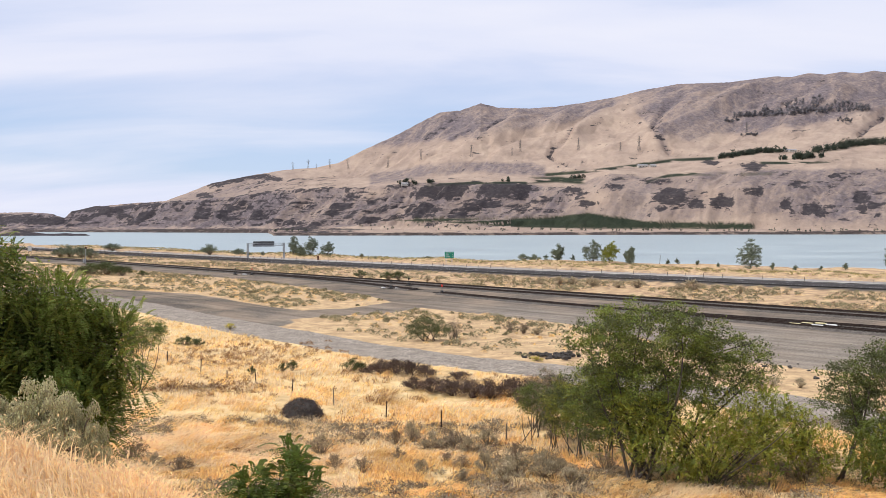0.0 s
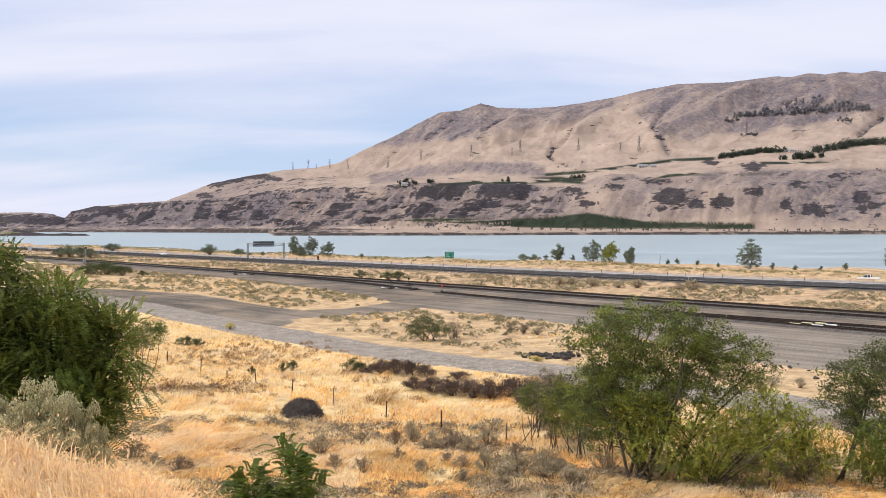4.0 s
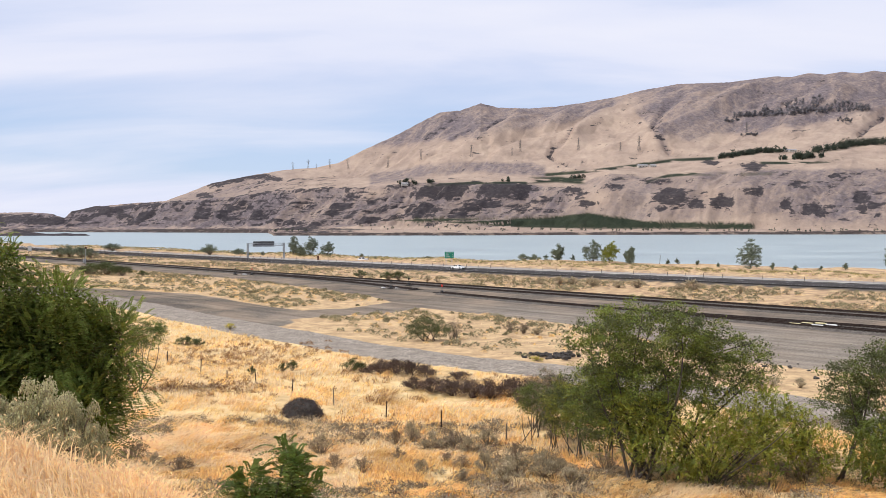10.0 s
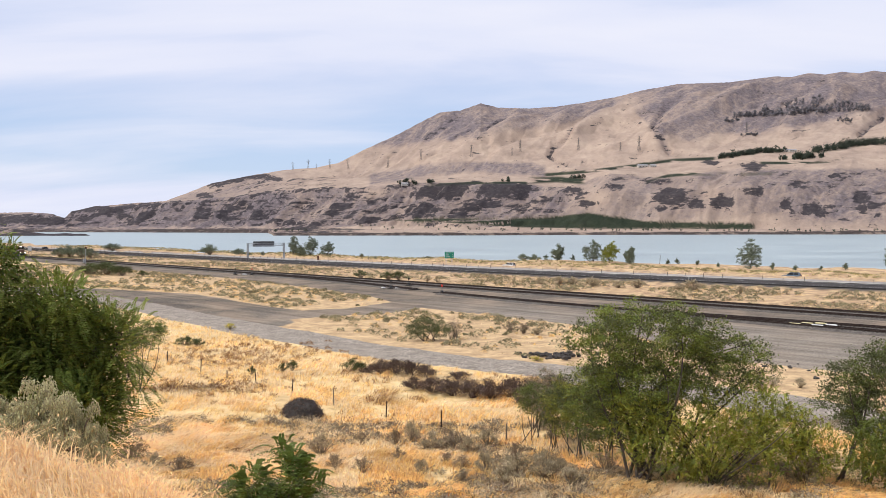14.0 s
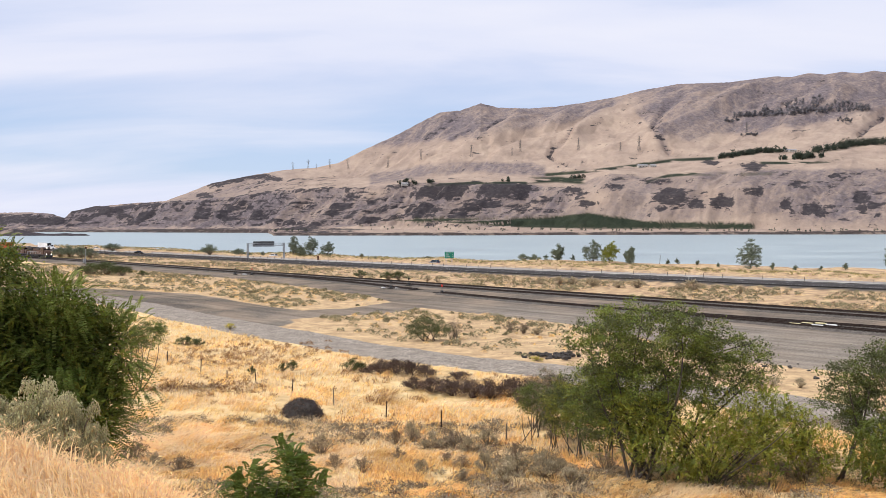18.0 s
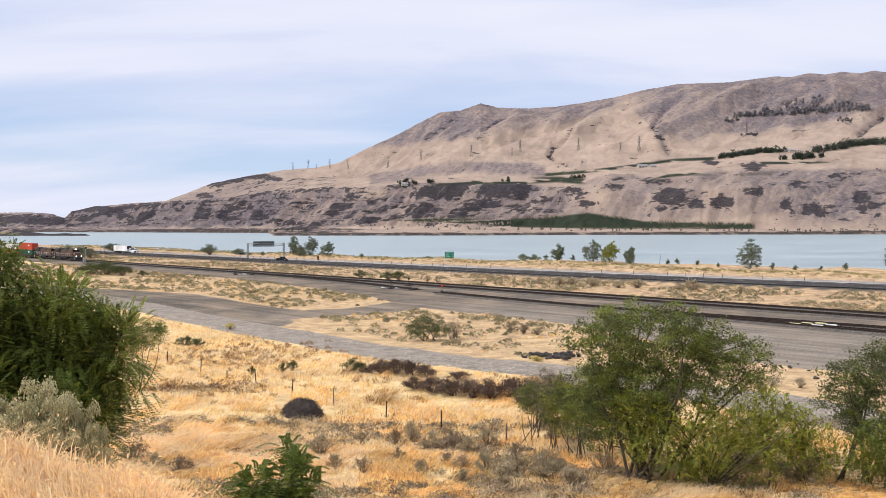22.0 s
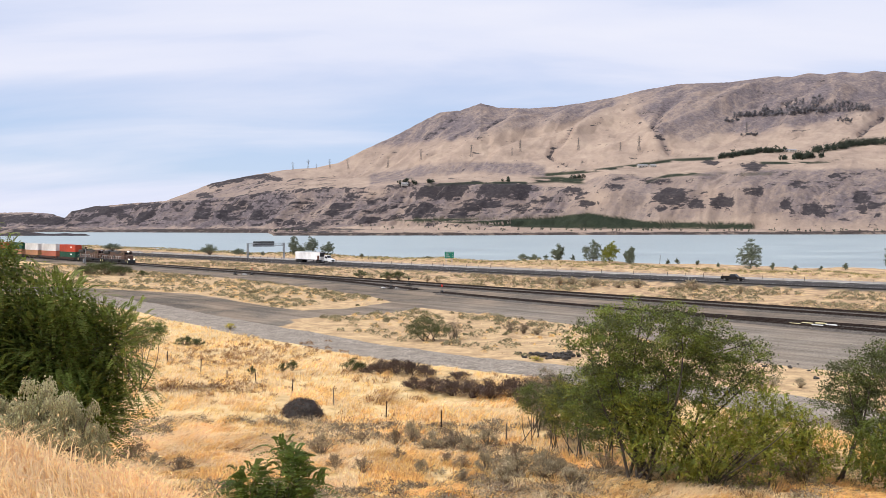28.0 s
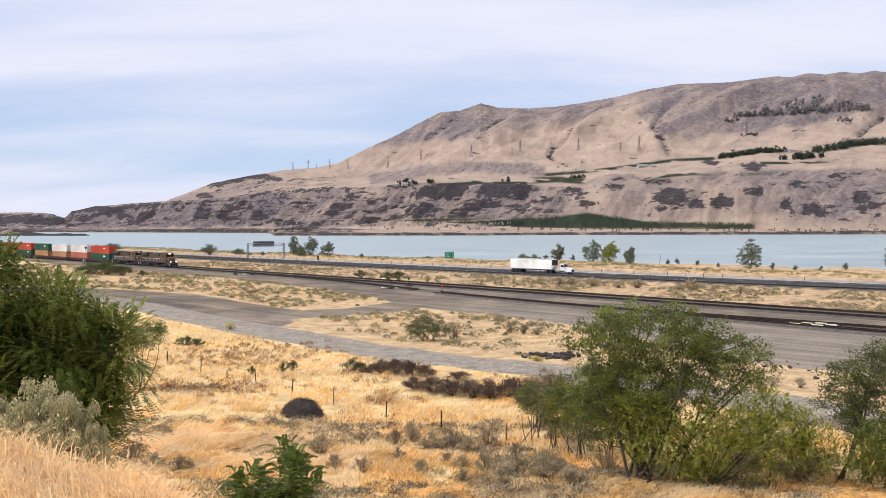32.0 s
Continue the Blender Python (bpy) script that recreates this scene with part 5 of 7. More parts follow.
def grass(name, label, seed, count, area, height, width, mat, blades=5, wind=0.35, spread=0.12, heads=0.0, clump=1.0, lean=1.0):
    """Tufts of dry grass in one mesh."""
    rng = np.random.default_rng(seed)
    x, y = area(rng, count)
    keep = fbm(x / 1.7, y / 1.7, 3, seed + 3) + 0.25 * rng.random(len(x)) > 0.5 * clump + 0.1
    x, y = np.repeat(x[keep], blades), np.repeat(y[keep], blades)
    n = len(x)
    x, y = x + rng.normal(size=n) * spread, y + rng.normal(size=n) * spread
    z = near_height(x, y) - 0.03
    h = height * rng.uniform(0.5, 1.2, n) * (0.45 + 1.1 * fbm(x / 2.4, y / 2.4, 3, seed))
    w = rng.uniform(0, 2 * math.pi, n)
    lx = rng.normal(size=n) * 0.35 + wind + 1.6 * lean * (fbm(x / 5, y / 5, 2, 96) - 0.5)
    ly = rng.normal(size=n) * 0.35 - 0.35 * lean + 1.6 * lean * (fbm(x / 5, y / 5, 2, 98) - 0.5)
    base = np.stack([x, y, z], axis=1)
    side = np.stack([np.cos(w), np.sin(w), 0 * w], axis=1) * width * 0.5
    bend = base + np.stack([lx * h * 0.34, ly * h * 0.34, h * 0.55], axis=1)
    tip = base + np.stack([lx * h * 1.15, ly * h * 1.15, h * 0.78], axis=1)
    v = np.stack([base - side, base + side, bend + side * 0.8, tip, bend - side * 0.8], axis=1).reshape(-1, 3)
    k = np.arange(n)[:, None] * 5
    faces = np.vstack([k + [0, 1, 2], k + [0, 2, 4], k + [4, 2, 3]])
    if heads:
        seed_at = tip[rng.random(n) < heads]
        sv, sf = leaf_cloud(seed_at, width * 4.5, width * 1.4, rng, 0.3)
        q = sf + len(v)
        faces = np.vstack([faces, q[:, [0, 1, 2]], q[:, [0, 2, 3]]])
        v = np.vstack([v, sv])
    tagged(new(name, mesh_of(name, v, faces, mat)), label, "grass", kind="stuff")


def slope_area(lo, hi, power=1.0, patch=0.0, seed=0):
    def area(rng, n):
        d = lo + (hi - lo) * rng.random(n) ** power
        k = rng.uniform(-0.58, 0.58, n)
        x, y = d * k, d
        keep = (path_distance(x, y, GRAVEL_PATH) > 4.6) & (yard_gravel(x, y) < 0.4)
        keep &= road_side(x, y) < 2
        if patch:
            keep &= fbm(x / 6, y / 9, 3, seed) > patch
        return x[keep], y[keep]
    return area


def rise_area(rng, n):
    x, y = rng.uniform(-12, -1.0, n), rng.uniform(8.5, 19, n)
    return x, y


def foot_area(rng, n):
    x, y = rng.uniform(2, 18, n), rng.uniform(40, 53, n)
    keep = fbm(x / 3, y / 3, 3, 38) > 0.36 + 0.2 * rng.random(n)
    return x[keep], y[keep]


grass("dry_grass", "tall golden dry grass on the slope", 11, 64000, slope_area(38, 165, 1.9), 0.5, 0.05, STRAW)
grass("pale_grass", "pale straw-coloured dry grass on the slope", 12, 60000, slope_area(38, 160, 1.8, 0.42, 61), 0.52, 0.045, STRAW_PALE)
grass("russet_weeds", "russet dry weeds among golden grass", 13, 16000, slope_area(38, 105, 1.2, 0.58, 67), 0.55, 0.05, STRAW_BROWN)
grass("strip_grass", "dry yellow grass between railway and motorway", 17, 11000, strip_area, 0.4, 0.09, STRAW, 3)
grass("bank_grass", "dry yellow-green grass on the river bank", 18, 9000, bank_area, 0.5, 0.11, surface("bank_straw", [(0.5, 0.42, 0.15), (0.72, 0.6, 0.28)], 0.4, 0.9, 0, island=0.3, through_light=0.3), 3)
grass("yard_grass", "thin dry grass on the islands of the yard", 19, 16000, island_area, 0.3, 0.06, STRAW_PALE, 3)
grass("trodden_grass", "flattened pale dry grass in a hollow of the slope", 16, 10000, lambda rng, n: (rng.normal(-15, 4.2, n), rng.normal(51.0, 4.0, n)), 0.4, 0.05, STRAW_PALE, 5, 1.1)
grass("foot_weeds", "tall brown-grey dry weeds at the foot of the slope", 20, 2300, foot_area, 0.6, 0.035, SAGE_DRY, 5, 0.25, 0.2)
grass("rise_grass", "pale feathery dry grass on the rise", 14, 7600, rise_area, 0.68, 0.019, STRAW_PINK, 6, 0.12, 0.07, 0.5, 0.8, 0.35)
grass("rise_straw", "golden dry grass on the rise", 15, 9000, rise_area, 0.42, 0.018, STRAW_PALE, 5, 0.2, 0.07, 0.0, 0.3, 0.5)


# ---- the tree, the sapling and other plants that sway in the wind ----
SWAY = []


def swaying_tree(name, x, y, lobes, label, seed, leaf, boughs, clusters, leaves, size, ball, trunk_r, amount, second=None, fronds=False, fill=0):
    """A tree whose boughs are parts of their own that rock in the wind."""
    t = thing(name, pose(x, y, ground_z(x, y)), label, "tree")
    branches, pts = grow(lobes, 4, clusters, seed, trunk_r)
    rng = np.random.default_rng(seed + 1)
    for b in branches[:4]:
        part("trunk", wood_mesh("trunk", [b], BARK, 8), BARK, t)
    order = rng.permutation(len(pts))
    seeds = [pts[order[0]]]
    while len(seeds) < boughs:
        dist = np.min([np.linalg.norm(pts - s, axis=1) for s in seeds], axis=0)
        seeds.append(pts[int(np.argmax(dist))])
    owner = np.argmin([np.linalg.norm(pts - s, axis=1) for s in seeds], axis=0)
    ends = np.array([b[0][-1] for b in branches[4:]])
    by_end = np.argmin(np.linalg.norm(ends[:, None] - pts[None], axis=2), axis=1)
    stems = np.vstack([b[0] for b in branches[:4]])
    for i in range(boughs):
        mine = pts[owner == i]
        if not len(mine):
            continue
        mid = mine.mean(axis=0)
        foot = stems[int(np.argmin(np.linalg.norm(stems - (mid - [0, 0, 1.0]), axis=1)))]
        c = np.repeat(mine, leaves, axis=0)
        c = c + rng.normal(size=c.shape) * ball * np.array([0.6, 0.6, 0.45])
        if fronds:
            v, f = with_fill(frond_cloud(c, mid, size, rng, 0.3 if fill else 0.55), mine * [0.82, 0.7, 0.92] + [0, 0, 0.4], fill, rng)
        else:
            v, f = leaf_cloud(c, size[0], size[1], rng, 0.05, 0.25)
        mat = second if second and i % 2 == 1 else leaf
        ob = tagged(part("bough", mesh_of("bough", v - foot, f, mat), mat, t, at=Matrix.Translation(foot)), kind="stuff")
        wood = [(cp - foot, rr) for (cp, rr), e in zip(branches[4:], by_end) if owner[e] == i]
        if wood:
            tagged(part("limb", wood_mesh("limb", wood, BARK, 4), BARK, ob), kind="stuff")
        SWAY.append((ob, foot, amount * rng.uniform(0.6, 1.3), rng.uniform(0, 6.28), rng.uniform(0.8, 1.25)))
    return t


swaying_tree("tree", -11.75, 24.0, [(-2.2, 0, 8.15, 1.9, 1.5, 1.8), (0.0, 0, 6.9, 1.5, 1.4, 1.4), (1.3, 0, 6.6, 1.3, 1.2, 1.5), (2.4, 0, 6.1, 0.8, 0.9, 1.0), (0.6, 0, 5.4, 2.2, 1.5, 1.7), (1.9, -0.2, 4.8, 0.9, 0.8, 1.2), (-1.5, 0, 5.0, 2.0, 1.5, 2.0), (0.4, -0.7, 4.6, 2.0, 1.0, 1.5), (1.6, -0.4, 3.9, 1.1, 0.8, 1.0), (0.0, -0.8, 3.4, 1.9, 0.9, 1.2)],
             "full dark green leafy tree tossing in the wind", 21, LEAF_MID, 18, 900, 8, (0.088, 0.052), 0.34, 0.09, 3.2, LEAF_SUN, fronds=True, fill=60)
tree("tree", -26.7, 70.0, [(-1.3, 0, 7.7, 1.2, 1.0, 1.1), (-0.4, 0, 6.6, 1.4, 1.2, 1.2)], "half-dead bare-twigged small tree on the dry slope", 27, SAGE_DRY, 4, 150, 6, (0.12, 0.05), 0.25, 0.045)
tree("tree", -25.5, 70.6, [(0.8, 0, 4.8, 1.5, 1.2, 1.1), (-0.8, 0, 4.4, 1.4, 1.2, 1.2), (1.4, 0, 5.5, 0.9, 0.8, 0.6)], "small dull green tree with slender stems on the dry slope", 28, LEAF_MID, 5, 190, 40, (0.14, 0.06), 0.3, 0.045, second=(LEAF_GREY, 0.4))
swaying_tree("sapling", -3.45, 17.0, [(0.3, 0, 2.0, 0.26, 0.3, 0.5), (-0.45, 0, 1.5, 0.35, 0.4, 0.45), (0.5, 0, 1.3, 0.4, 0.4, 0.65), (0.05, 0, 1.05, 0.65, 0.5, 0.65)],
             "young green tree with long feathered leaves close by", 23, LEAF_MID, 9, 170, 6, (0.088, 0.05), 0.12, 0.03, 4.5, None, fronds=True)


# ---- fence, mound and stones on the slope ----
def build_fence():
    fence = thing("fence", pose(0, 0, 0), "old wire fence with slim rusty posts in dry grass", "fence")
    line = [(-33, 91.5), (-28.2, 86.5), (-23.4, 81.5), (-19.8, 77.4), (-16.3, 73.6), (-12.6, 70.4), (-8.5, 65.6), (-4.2, 62.2), (-0.1, 58.6), (4.1, 54.6), (8.3, 50.6), (12.4, 46.6), (16.5, 42.6), (20.6, 38.6)]
    tops = []
    rng = random.Random(4)
    for i, (x, y) in enumerate(line):
        z = ground_z(x, y)
        h = 1.25 * rng.uniform(0.9, 1.08) if i not in (3,) else 0.8
        g = Geo().box(-0.035, -0.03, -0.2, 0.035, 0.03, h) if i % 3 else Geo().tube((0, 0, -0.2), (0, 0, h), 0.055, 0.05)
        part("post", g, RAIL_STEEL if i % 3 else OLD_WOOD, fence, "thin metal post" if i % 3 else "grey wooden post", at=pose(x, y, z, rng.uniform(-4, 4), rng.uniform(-4, 4), 40))
        tops.append((x, y, z))
    for h in (0.45, 0.8, 1.1):
        g = Geo()
        for a, b in zip(tops, tops[1:]):
            g.tube((a[0], a[1], a[2] + h), (b[0], b[1], b[2] + h), 0.003, n=3)
        part("wire", g, RAIL_STEEL, fence)


build_fence()


def build_mound():
    """A dome of matted dead brush."""
    x, y = -10.3, 61.5
    t = thing("brush_mound", pose(x, y, ground_z(x, y) - 0.1), "round dark mound of matted dead brush in golden grass", "mound")
    bm = bmesh.new()
    bmesh.ops.create_icosphere(bm, subdivisions=4, radius=1.0)
    for v in bm.verts:
        n = noise.fractal(v.co * 2.2, 1.0, 2.0, 4) * 0.12
        v.co = Vector((v.co.x * 1.45, v.co.y * 1.2, max(-0.1, v.co.z * 1.35))) * (1 + n)
    me = bpy.data.meshes.new("core")
    bm.to_mesh(me)
    bm.free()
    me.materials.append(BASALT)
    part("core", me, BASALT, t)
    rng = np.random.default_rng(77)
    d = rng.normal(size=(2600, 3))
    d /= np.linalg.norm(d, axis=1, keepdims=True)
    d[:, 2] = np.abs(d[:, 2])
    v, f = leaf_cloud(d * [1.45, 1.2, 1.35], 0.3, 0.03, rng, -0.2)
    part("twig_mat", mesh_of("twig_mat", v, f, BRIAR), BRIAR, t)


build_mound()


def rock_mesh(seed, r=1.0):
    bm = bmesh.new()
    bmesh.ops.create_icosphere(bm, subdivisions=2, radius=r)
    for v in bm.verts:
        n = noise.noise(v.co * 1.7 + Vector((seed * 3.1, 0, 0)))
        v.co = v.co * (1 + 0.45 * n)
        v.co.z *= 0.65
    me = bpy.data.meshes.new("stone")
    bm.to_mesh(me)
    bm.free()
    me.materials.append(BASALT)
    return me


def stones():
    kinds = [rock_mesh(i) for i in range(4)]
    rng = random.Random(9)
    pile = thing("stone_pile", pose(11.9, 89.5, ground_z(11.9, 89.5)), "low pile of dark basalt stones beside the gravel road", "stones")
    for i in range(80):
        s = rng.uniform(0.1, 0.36)
        ob = part("stone", kinds[i % 4], BASALT, pile, at=pose(rng.gauss(0, 1.5), rng.gauss(0, 1.1), s * 0.3 + rng.uniform(0, 0.22), 0, 0, rng.uniform(0, 360)) @ Matrix.Scale(s, 4))
    for i in range(40):
        x, y = rng.uniform(24, 46), rng.uniform(76, 88)
        s = rng.uniform(0.1, 0.3)
        ob = new("stone", kinds[i % 4])
        ob.matrix_basis = pose(x, y, ground_z(x, y) + s * 0.1, 0, 0, rng.uniform(0, 360)) @ Matrix.Scale(s, 4)
        tagged(ob, "dark basalt stone at the gravel's edge", "stone", "stones at the yard's edge")


stones()


# ---- signs, signals and yard gear ----
GREEN_SIGN = paint("sign_green", (0.02, 0.3, 0.19), 0.4, dirt=0.08)
WHITE_PAINT = paint("white_paint", (0.78, 0.78, 0.77), 0.4, dirt=0.1)
BLACK_PAINT = paint("black_paint", (0.012, 0.012, 0.014), 0.35, dirt=0.1)
RED_PAINT = paint("red_paint", (0.42, 0.03, 0.02), 0.5)
BROWN_PAINT = paint("brown_paint", (0.13, 0.05, 0.03), 0.5)
YELLOW_PAINT = paint("yellow_paint", (0.7, 0.62, 0.35), 0.5)
GREY_PAINT = paint("grey_paint", (0.28, 0.29, 0.3), 0.55)
GREY_DARK = paint("dark_grey_paint", (0.1, 0.11, 0.11), 0.6)
GLASS = surface("dark_glass", [(0.01, 0.012, 0.015), (0.02, 0.022, 0.026)], 1, 0.08, 0.0, coords="object")
RUBBER = surface("tyre_rubber", [(0.012, 0.012, 0.012), (0.03, 0.03, 0.03)], 5, 0.9, 0.2, coords="object")


def at_line(u, v, z, turn=0.0):
    """A pose at u along and v across, whose x axis runs along the line towards lower u."""
    return pose(*from_track(u, v), z, 0, 0, -45 + turn)


def build_gantry():
    u = along(-80.0, 347.0)
    v = across(-80.0, 347.0)
    g = thing("sign_gantry", at_line(u, v, ROAD_Z - 0.1), "galvanised sign gantry over the motorway seen from behind", "gantry")
    span, top = 17.6, 6.9
    for y in (0.0, span):
        for x in (-0.45, 0.45):
            part("leg", Geo().box(x - 0.14, y - 0.14, 0, x + 0.14, y + 0.14, top), GALVANISED, g)
        br = Geo()
        for k in range(5):
            z0 = 0.6 + k * 1.25
            br.tube((-0.45, y, z0), (0.45, y, z0 + 1.2), 0.05, n=4).tube((-0.45, y, z0 + 1.2), (0.45, y, z0 + 1.2), 0.05, n=4)
        part("brace", br, GALVANISED, g)
    for x, z in ((-0.45, top - 0.1), (0.45, top - 0.1), (-0.45, top - 1.1), (0.45, top - 1.1)):
        part("chord", Geo().tube((x, -0.2, z), (x, span + 0.2, z), 0.1, n=6), GALVANISED, g)
    tr = Geo()
    for k in range(12):
        a, b = span * k / 12, span * (k + 1) / 12
        for x in (-0.45, 0.45):
            tr.tube((x, a, top - 1.1), (x, b, top - 0.1), 0.04, n=4)
    part("truss_web", tr, GALVANISED, g)
    for k in range(4):
        y0 = 3.0 + k * 2.6
        p = part("sign_panel", Geo().box(-0.75, y0, top - 1.35, -0.62, y0 + 2.5, top + 0.75), GREY_DARK, g, "dark back of a sign panel", 0.02)
        for h in (-1.0, -0.2, 0.5):
            part("stiffener", Geo().box(-0.6, y0 + 0.1, top + h - 0.05, -0.5, y0 + 2.4, top + h + 0.05), GALVANISED, p)
    part("walkway", Geo().box(-0.6, 2.6, top - 1.5, 0.3, 13.6, top - 1.42), DARK_STEEL, g)


build_gantry()


def build_green_sign():
    x, y = 2.3, 307.0
    s = thing("road_sign", pose(x, y, ROAD_Z + 0.1, 0, 0, 45), "green motorway sign with three lines of white lettering", "road sign")
    for px in (-1.5, 1.5):
        part("post", Geo().box(px - 0.09, 0.08, 0, px + 0.09, 0.26, 4.4), GALVANISED if px < 0 else GALVANISED, s)
    board = part("board", Geo().box(-2.35, -0.06, 2.05, 2.35, 0.06, 4.4), GREEN_SIGN, s, bevel=0.03)
    rows = ((4.0, ((-1.9, -0.7), (-0.4, 0.9), (1.5, 2.0))), (3.3, ((-1.9, -0.2), (1.4, 2.0))), (2.6, ((-1.9, 0.2), (1.5, 2.0))))
    for z, bars in rows:
        for a, b in bars:
            part("letter_bar", Geo().box(a, -0.075, z - 0.1, b, -0.062, z + 0.1), WHITE_PAINT, board)


build_green_sign()


def small_signs():
    # brown marker beside the carriageway
    x, y = from_track(along(-46, 304), 45.6)
    s = thing("marker_sign", pose(x, y, ROAD_Z - 0.6, 0, 0, 30), "narrow brown marker sign on a post by the motorway", "sign")
    part("post", Geo().box(-0.05, -0.05, 0, 0.05, 0.05, 3.9), OLD_WOOD, s)
    part("board", Geo().box(-0.35, -0.09, 2.2, 0.35, -0.05, 3.7), BROWN_PAINT, s, bevel=0.01)
    # grey board far along the road
    x, y = -218.0, 447.0
    s = thing("sign_board", pose(x, y, ground_z(x, y), 0, 0, -35), "pale grey board on two posts beside the motorway", "sign")
    for a in (-1.2, 1.2):
        part("post", Geo().box(a - 0.1, -0.1, 0, a + 0.1, 0.1, 4.0), OLD_WOOD, s)
    part("board", Geo().box(-1.9, -0.16, 1.6, 1.9, -0.1, 4.1), GREY_PAINT, s, bevel=0.02)
    # block signal beside the line
    x, y = from_track(324, -6.5)
    s = thing("railway_signal", pose(x, y, 0, 0, 0, 60), "black railway signal head on a slim mast by the track", "signal")
    part("mast", Geo().tube((0, 0, 0), (0, 0, 6.2), 0.09, 0.07), GALVANISED, s)
    head = part("head", Geo().tube((0, -0.15, 5.9), (0, 0.1, 5.9), 0.42, n=16), BLACK_PAINT, s)
    part("lens", Geo().tube((0, -0.3, 5.9), (0, -0.16, 5.9), 0.12, n=10), RED_PAINT, head)
    part("equipment_box", Geo().box(-0.5, 0.5, 0, 0.5, 1.1, 1.7), GREY_PAINT, s, bevel=0.03)
    # slim post by the river
    for x, y, h in ((-30.5, 347, 2.6), (75, 293, 3.2)):
        s = thing("pole", pose(x, y, ground_z(x, y), 2, 3, 0), "bare weathered pole on the river bank", "pole", "poles on the river bank")
        part("shaft", Geo().tube((0, 0, -0.3), (0, 0, h), 0.1, 0.07), OLD_WOOD, s)
    # utility pole at the far end of the yard
    x, y = -197.0, 388.0
    s = thing("utility_pole", pose(x, y, 0, 0, 3, 0), "leaning dark wooden pole beside the railway", "pole")
    part("shaft", Geo().tube((0, 0, -0.3), (0, 0, 11.0), 0.16, 0.11), OLD_WOOD, s)
    part("crossarm", Geo().box(-1.1, -0.06, 10.0, 1.1, 0.06, 10.14), OLD_WOOD, s)


small_signs()


def switch_stand(x, y, red):
    s = thing("switch_stand", pose(x, y, 0.05, 0, 0, -45), "railway switch stand with target beside the track", "switch stand", "switch stands in the yard")
    part("base", Geo().box(-0.9, -0.25, 0, 0.9, 0.25, 0.22), TIE_WOOD, s, bevel=0.02)
    part("housing", Geo().box(-0.25, -0.2, 0.2, 0.25, 0.2, 0.75), DARK_STEEL, s, bevel=0.05)
    part("mast", Geo().tube((0, 0, 0.7), (0, 0, 1.7), 0.04), DARK_STEEL, s)
    part("target", Geo().box(-0.3, -0.02, 1.5, 0.3, 0.02, 1.95), RED_PAINT if red else BLACK_PAINT, s, "red target" if red else "", 0.02)


for sx, sy, red in ((-11.6, 188.5, False), (-54.5, 241.5, True), (-60.0, 244.5, False), (-0.2, 173.5, True), (-8.0, 197.0, False)):
    switch_stand(sx, sy, red)


def yard_blocks():
    """Painted sleepers and pale boxes that lie by the switches."""
    rows = [(-13.4, 190.2, 1.0, 0.5, WHITE_PAINT), (-10.2, 188.9, 1.3, 0.45, WHITE_PAINT), (-8.2, 201.2, 1.6, 0.4, WHITE_PAINT), (-5.8, 199.8, 1.4, 0.4, WHITE_PAINT), (-4.3, 200.6, 0.8, 0.4, WHITE_PAINT), (3.0, 170.4, 0.7, 0.4, WHITE_PAINT),
            (-57.5, 245.0, 1.8, 0.4, WHITE_PAINT)]
    for x, y, w, h, m in rows:
        w, h = w * 0.75, h * 0.6
        s = thing("switch_machine", pose(x, y, 0.0, 0, 0, -45), "low white switch machine cover beside the track", "track equipment", "switch machines")
        part("cover", Geo().box(-w / 2, -0.35, 0, w / 2, 0.35, h), m, s, bevel=0.06)
        part("base", Geo().box(-w / 2 - 0.15, -0.45, -0.05, w / 2 + 0.15, 0.45, 0.08), DARK_STEEL, s)
    for u, v, m in ((47.6, -18.5, YELLOW_PAINT), (46.2, -17.3, YELLOW_PAINT), (44.4, -18.3, WHITE_PAINT), (48.6, -20.3, YELLOW_PAINT), (45.6, -20.1, WHITE_PAINT)):
        s = thing("painted_tie", at_line(u, v, 0.27), "pale painted timber lying across the siding", "timber", "painted timbers")
        part("timber", Geo().box(-0.75, -0.14, 0, 0.75, 0.14, 0.16), m, s, bevel=0.015)


yard_blocks()


# ---- across the river: power line, groves and farm buildings ----
def on_far(k, slope, d0=1900.0, d1=4200.0):
    """Where the sight line of that bearing and slope meets the far side."""
    d = np.arange(d0, d1, 4.0)
    kk = np.full_like(d, k)
    z = far_height(kk, d)[0]
    over = np.nonzero(z >= EYE_Z + slope * d)[0]
    i = int(over[0]) if len(over) else int(np.argmax(z - slope * d))
    return k * d[i], float(d[i]), float(z[i])


PYLON_STEEL = surface("dull_pylon_steel", [(0.11, 0.1, 0.1), (0.17, 0.16, 0.155)], 0.2, 0.7, 0, metal=0.2)


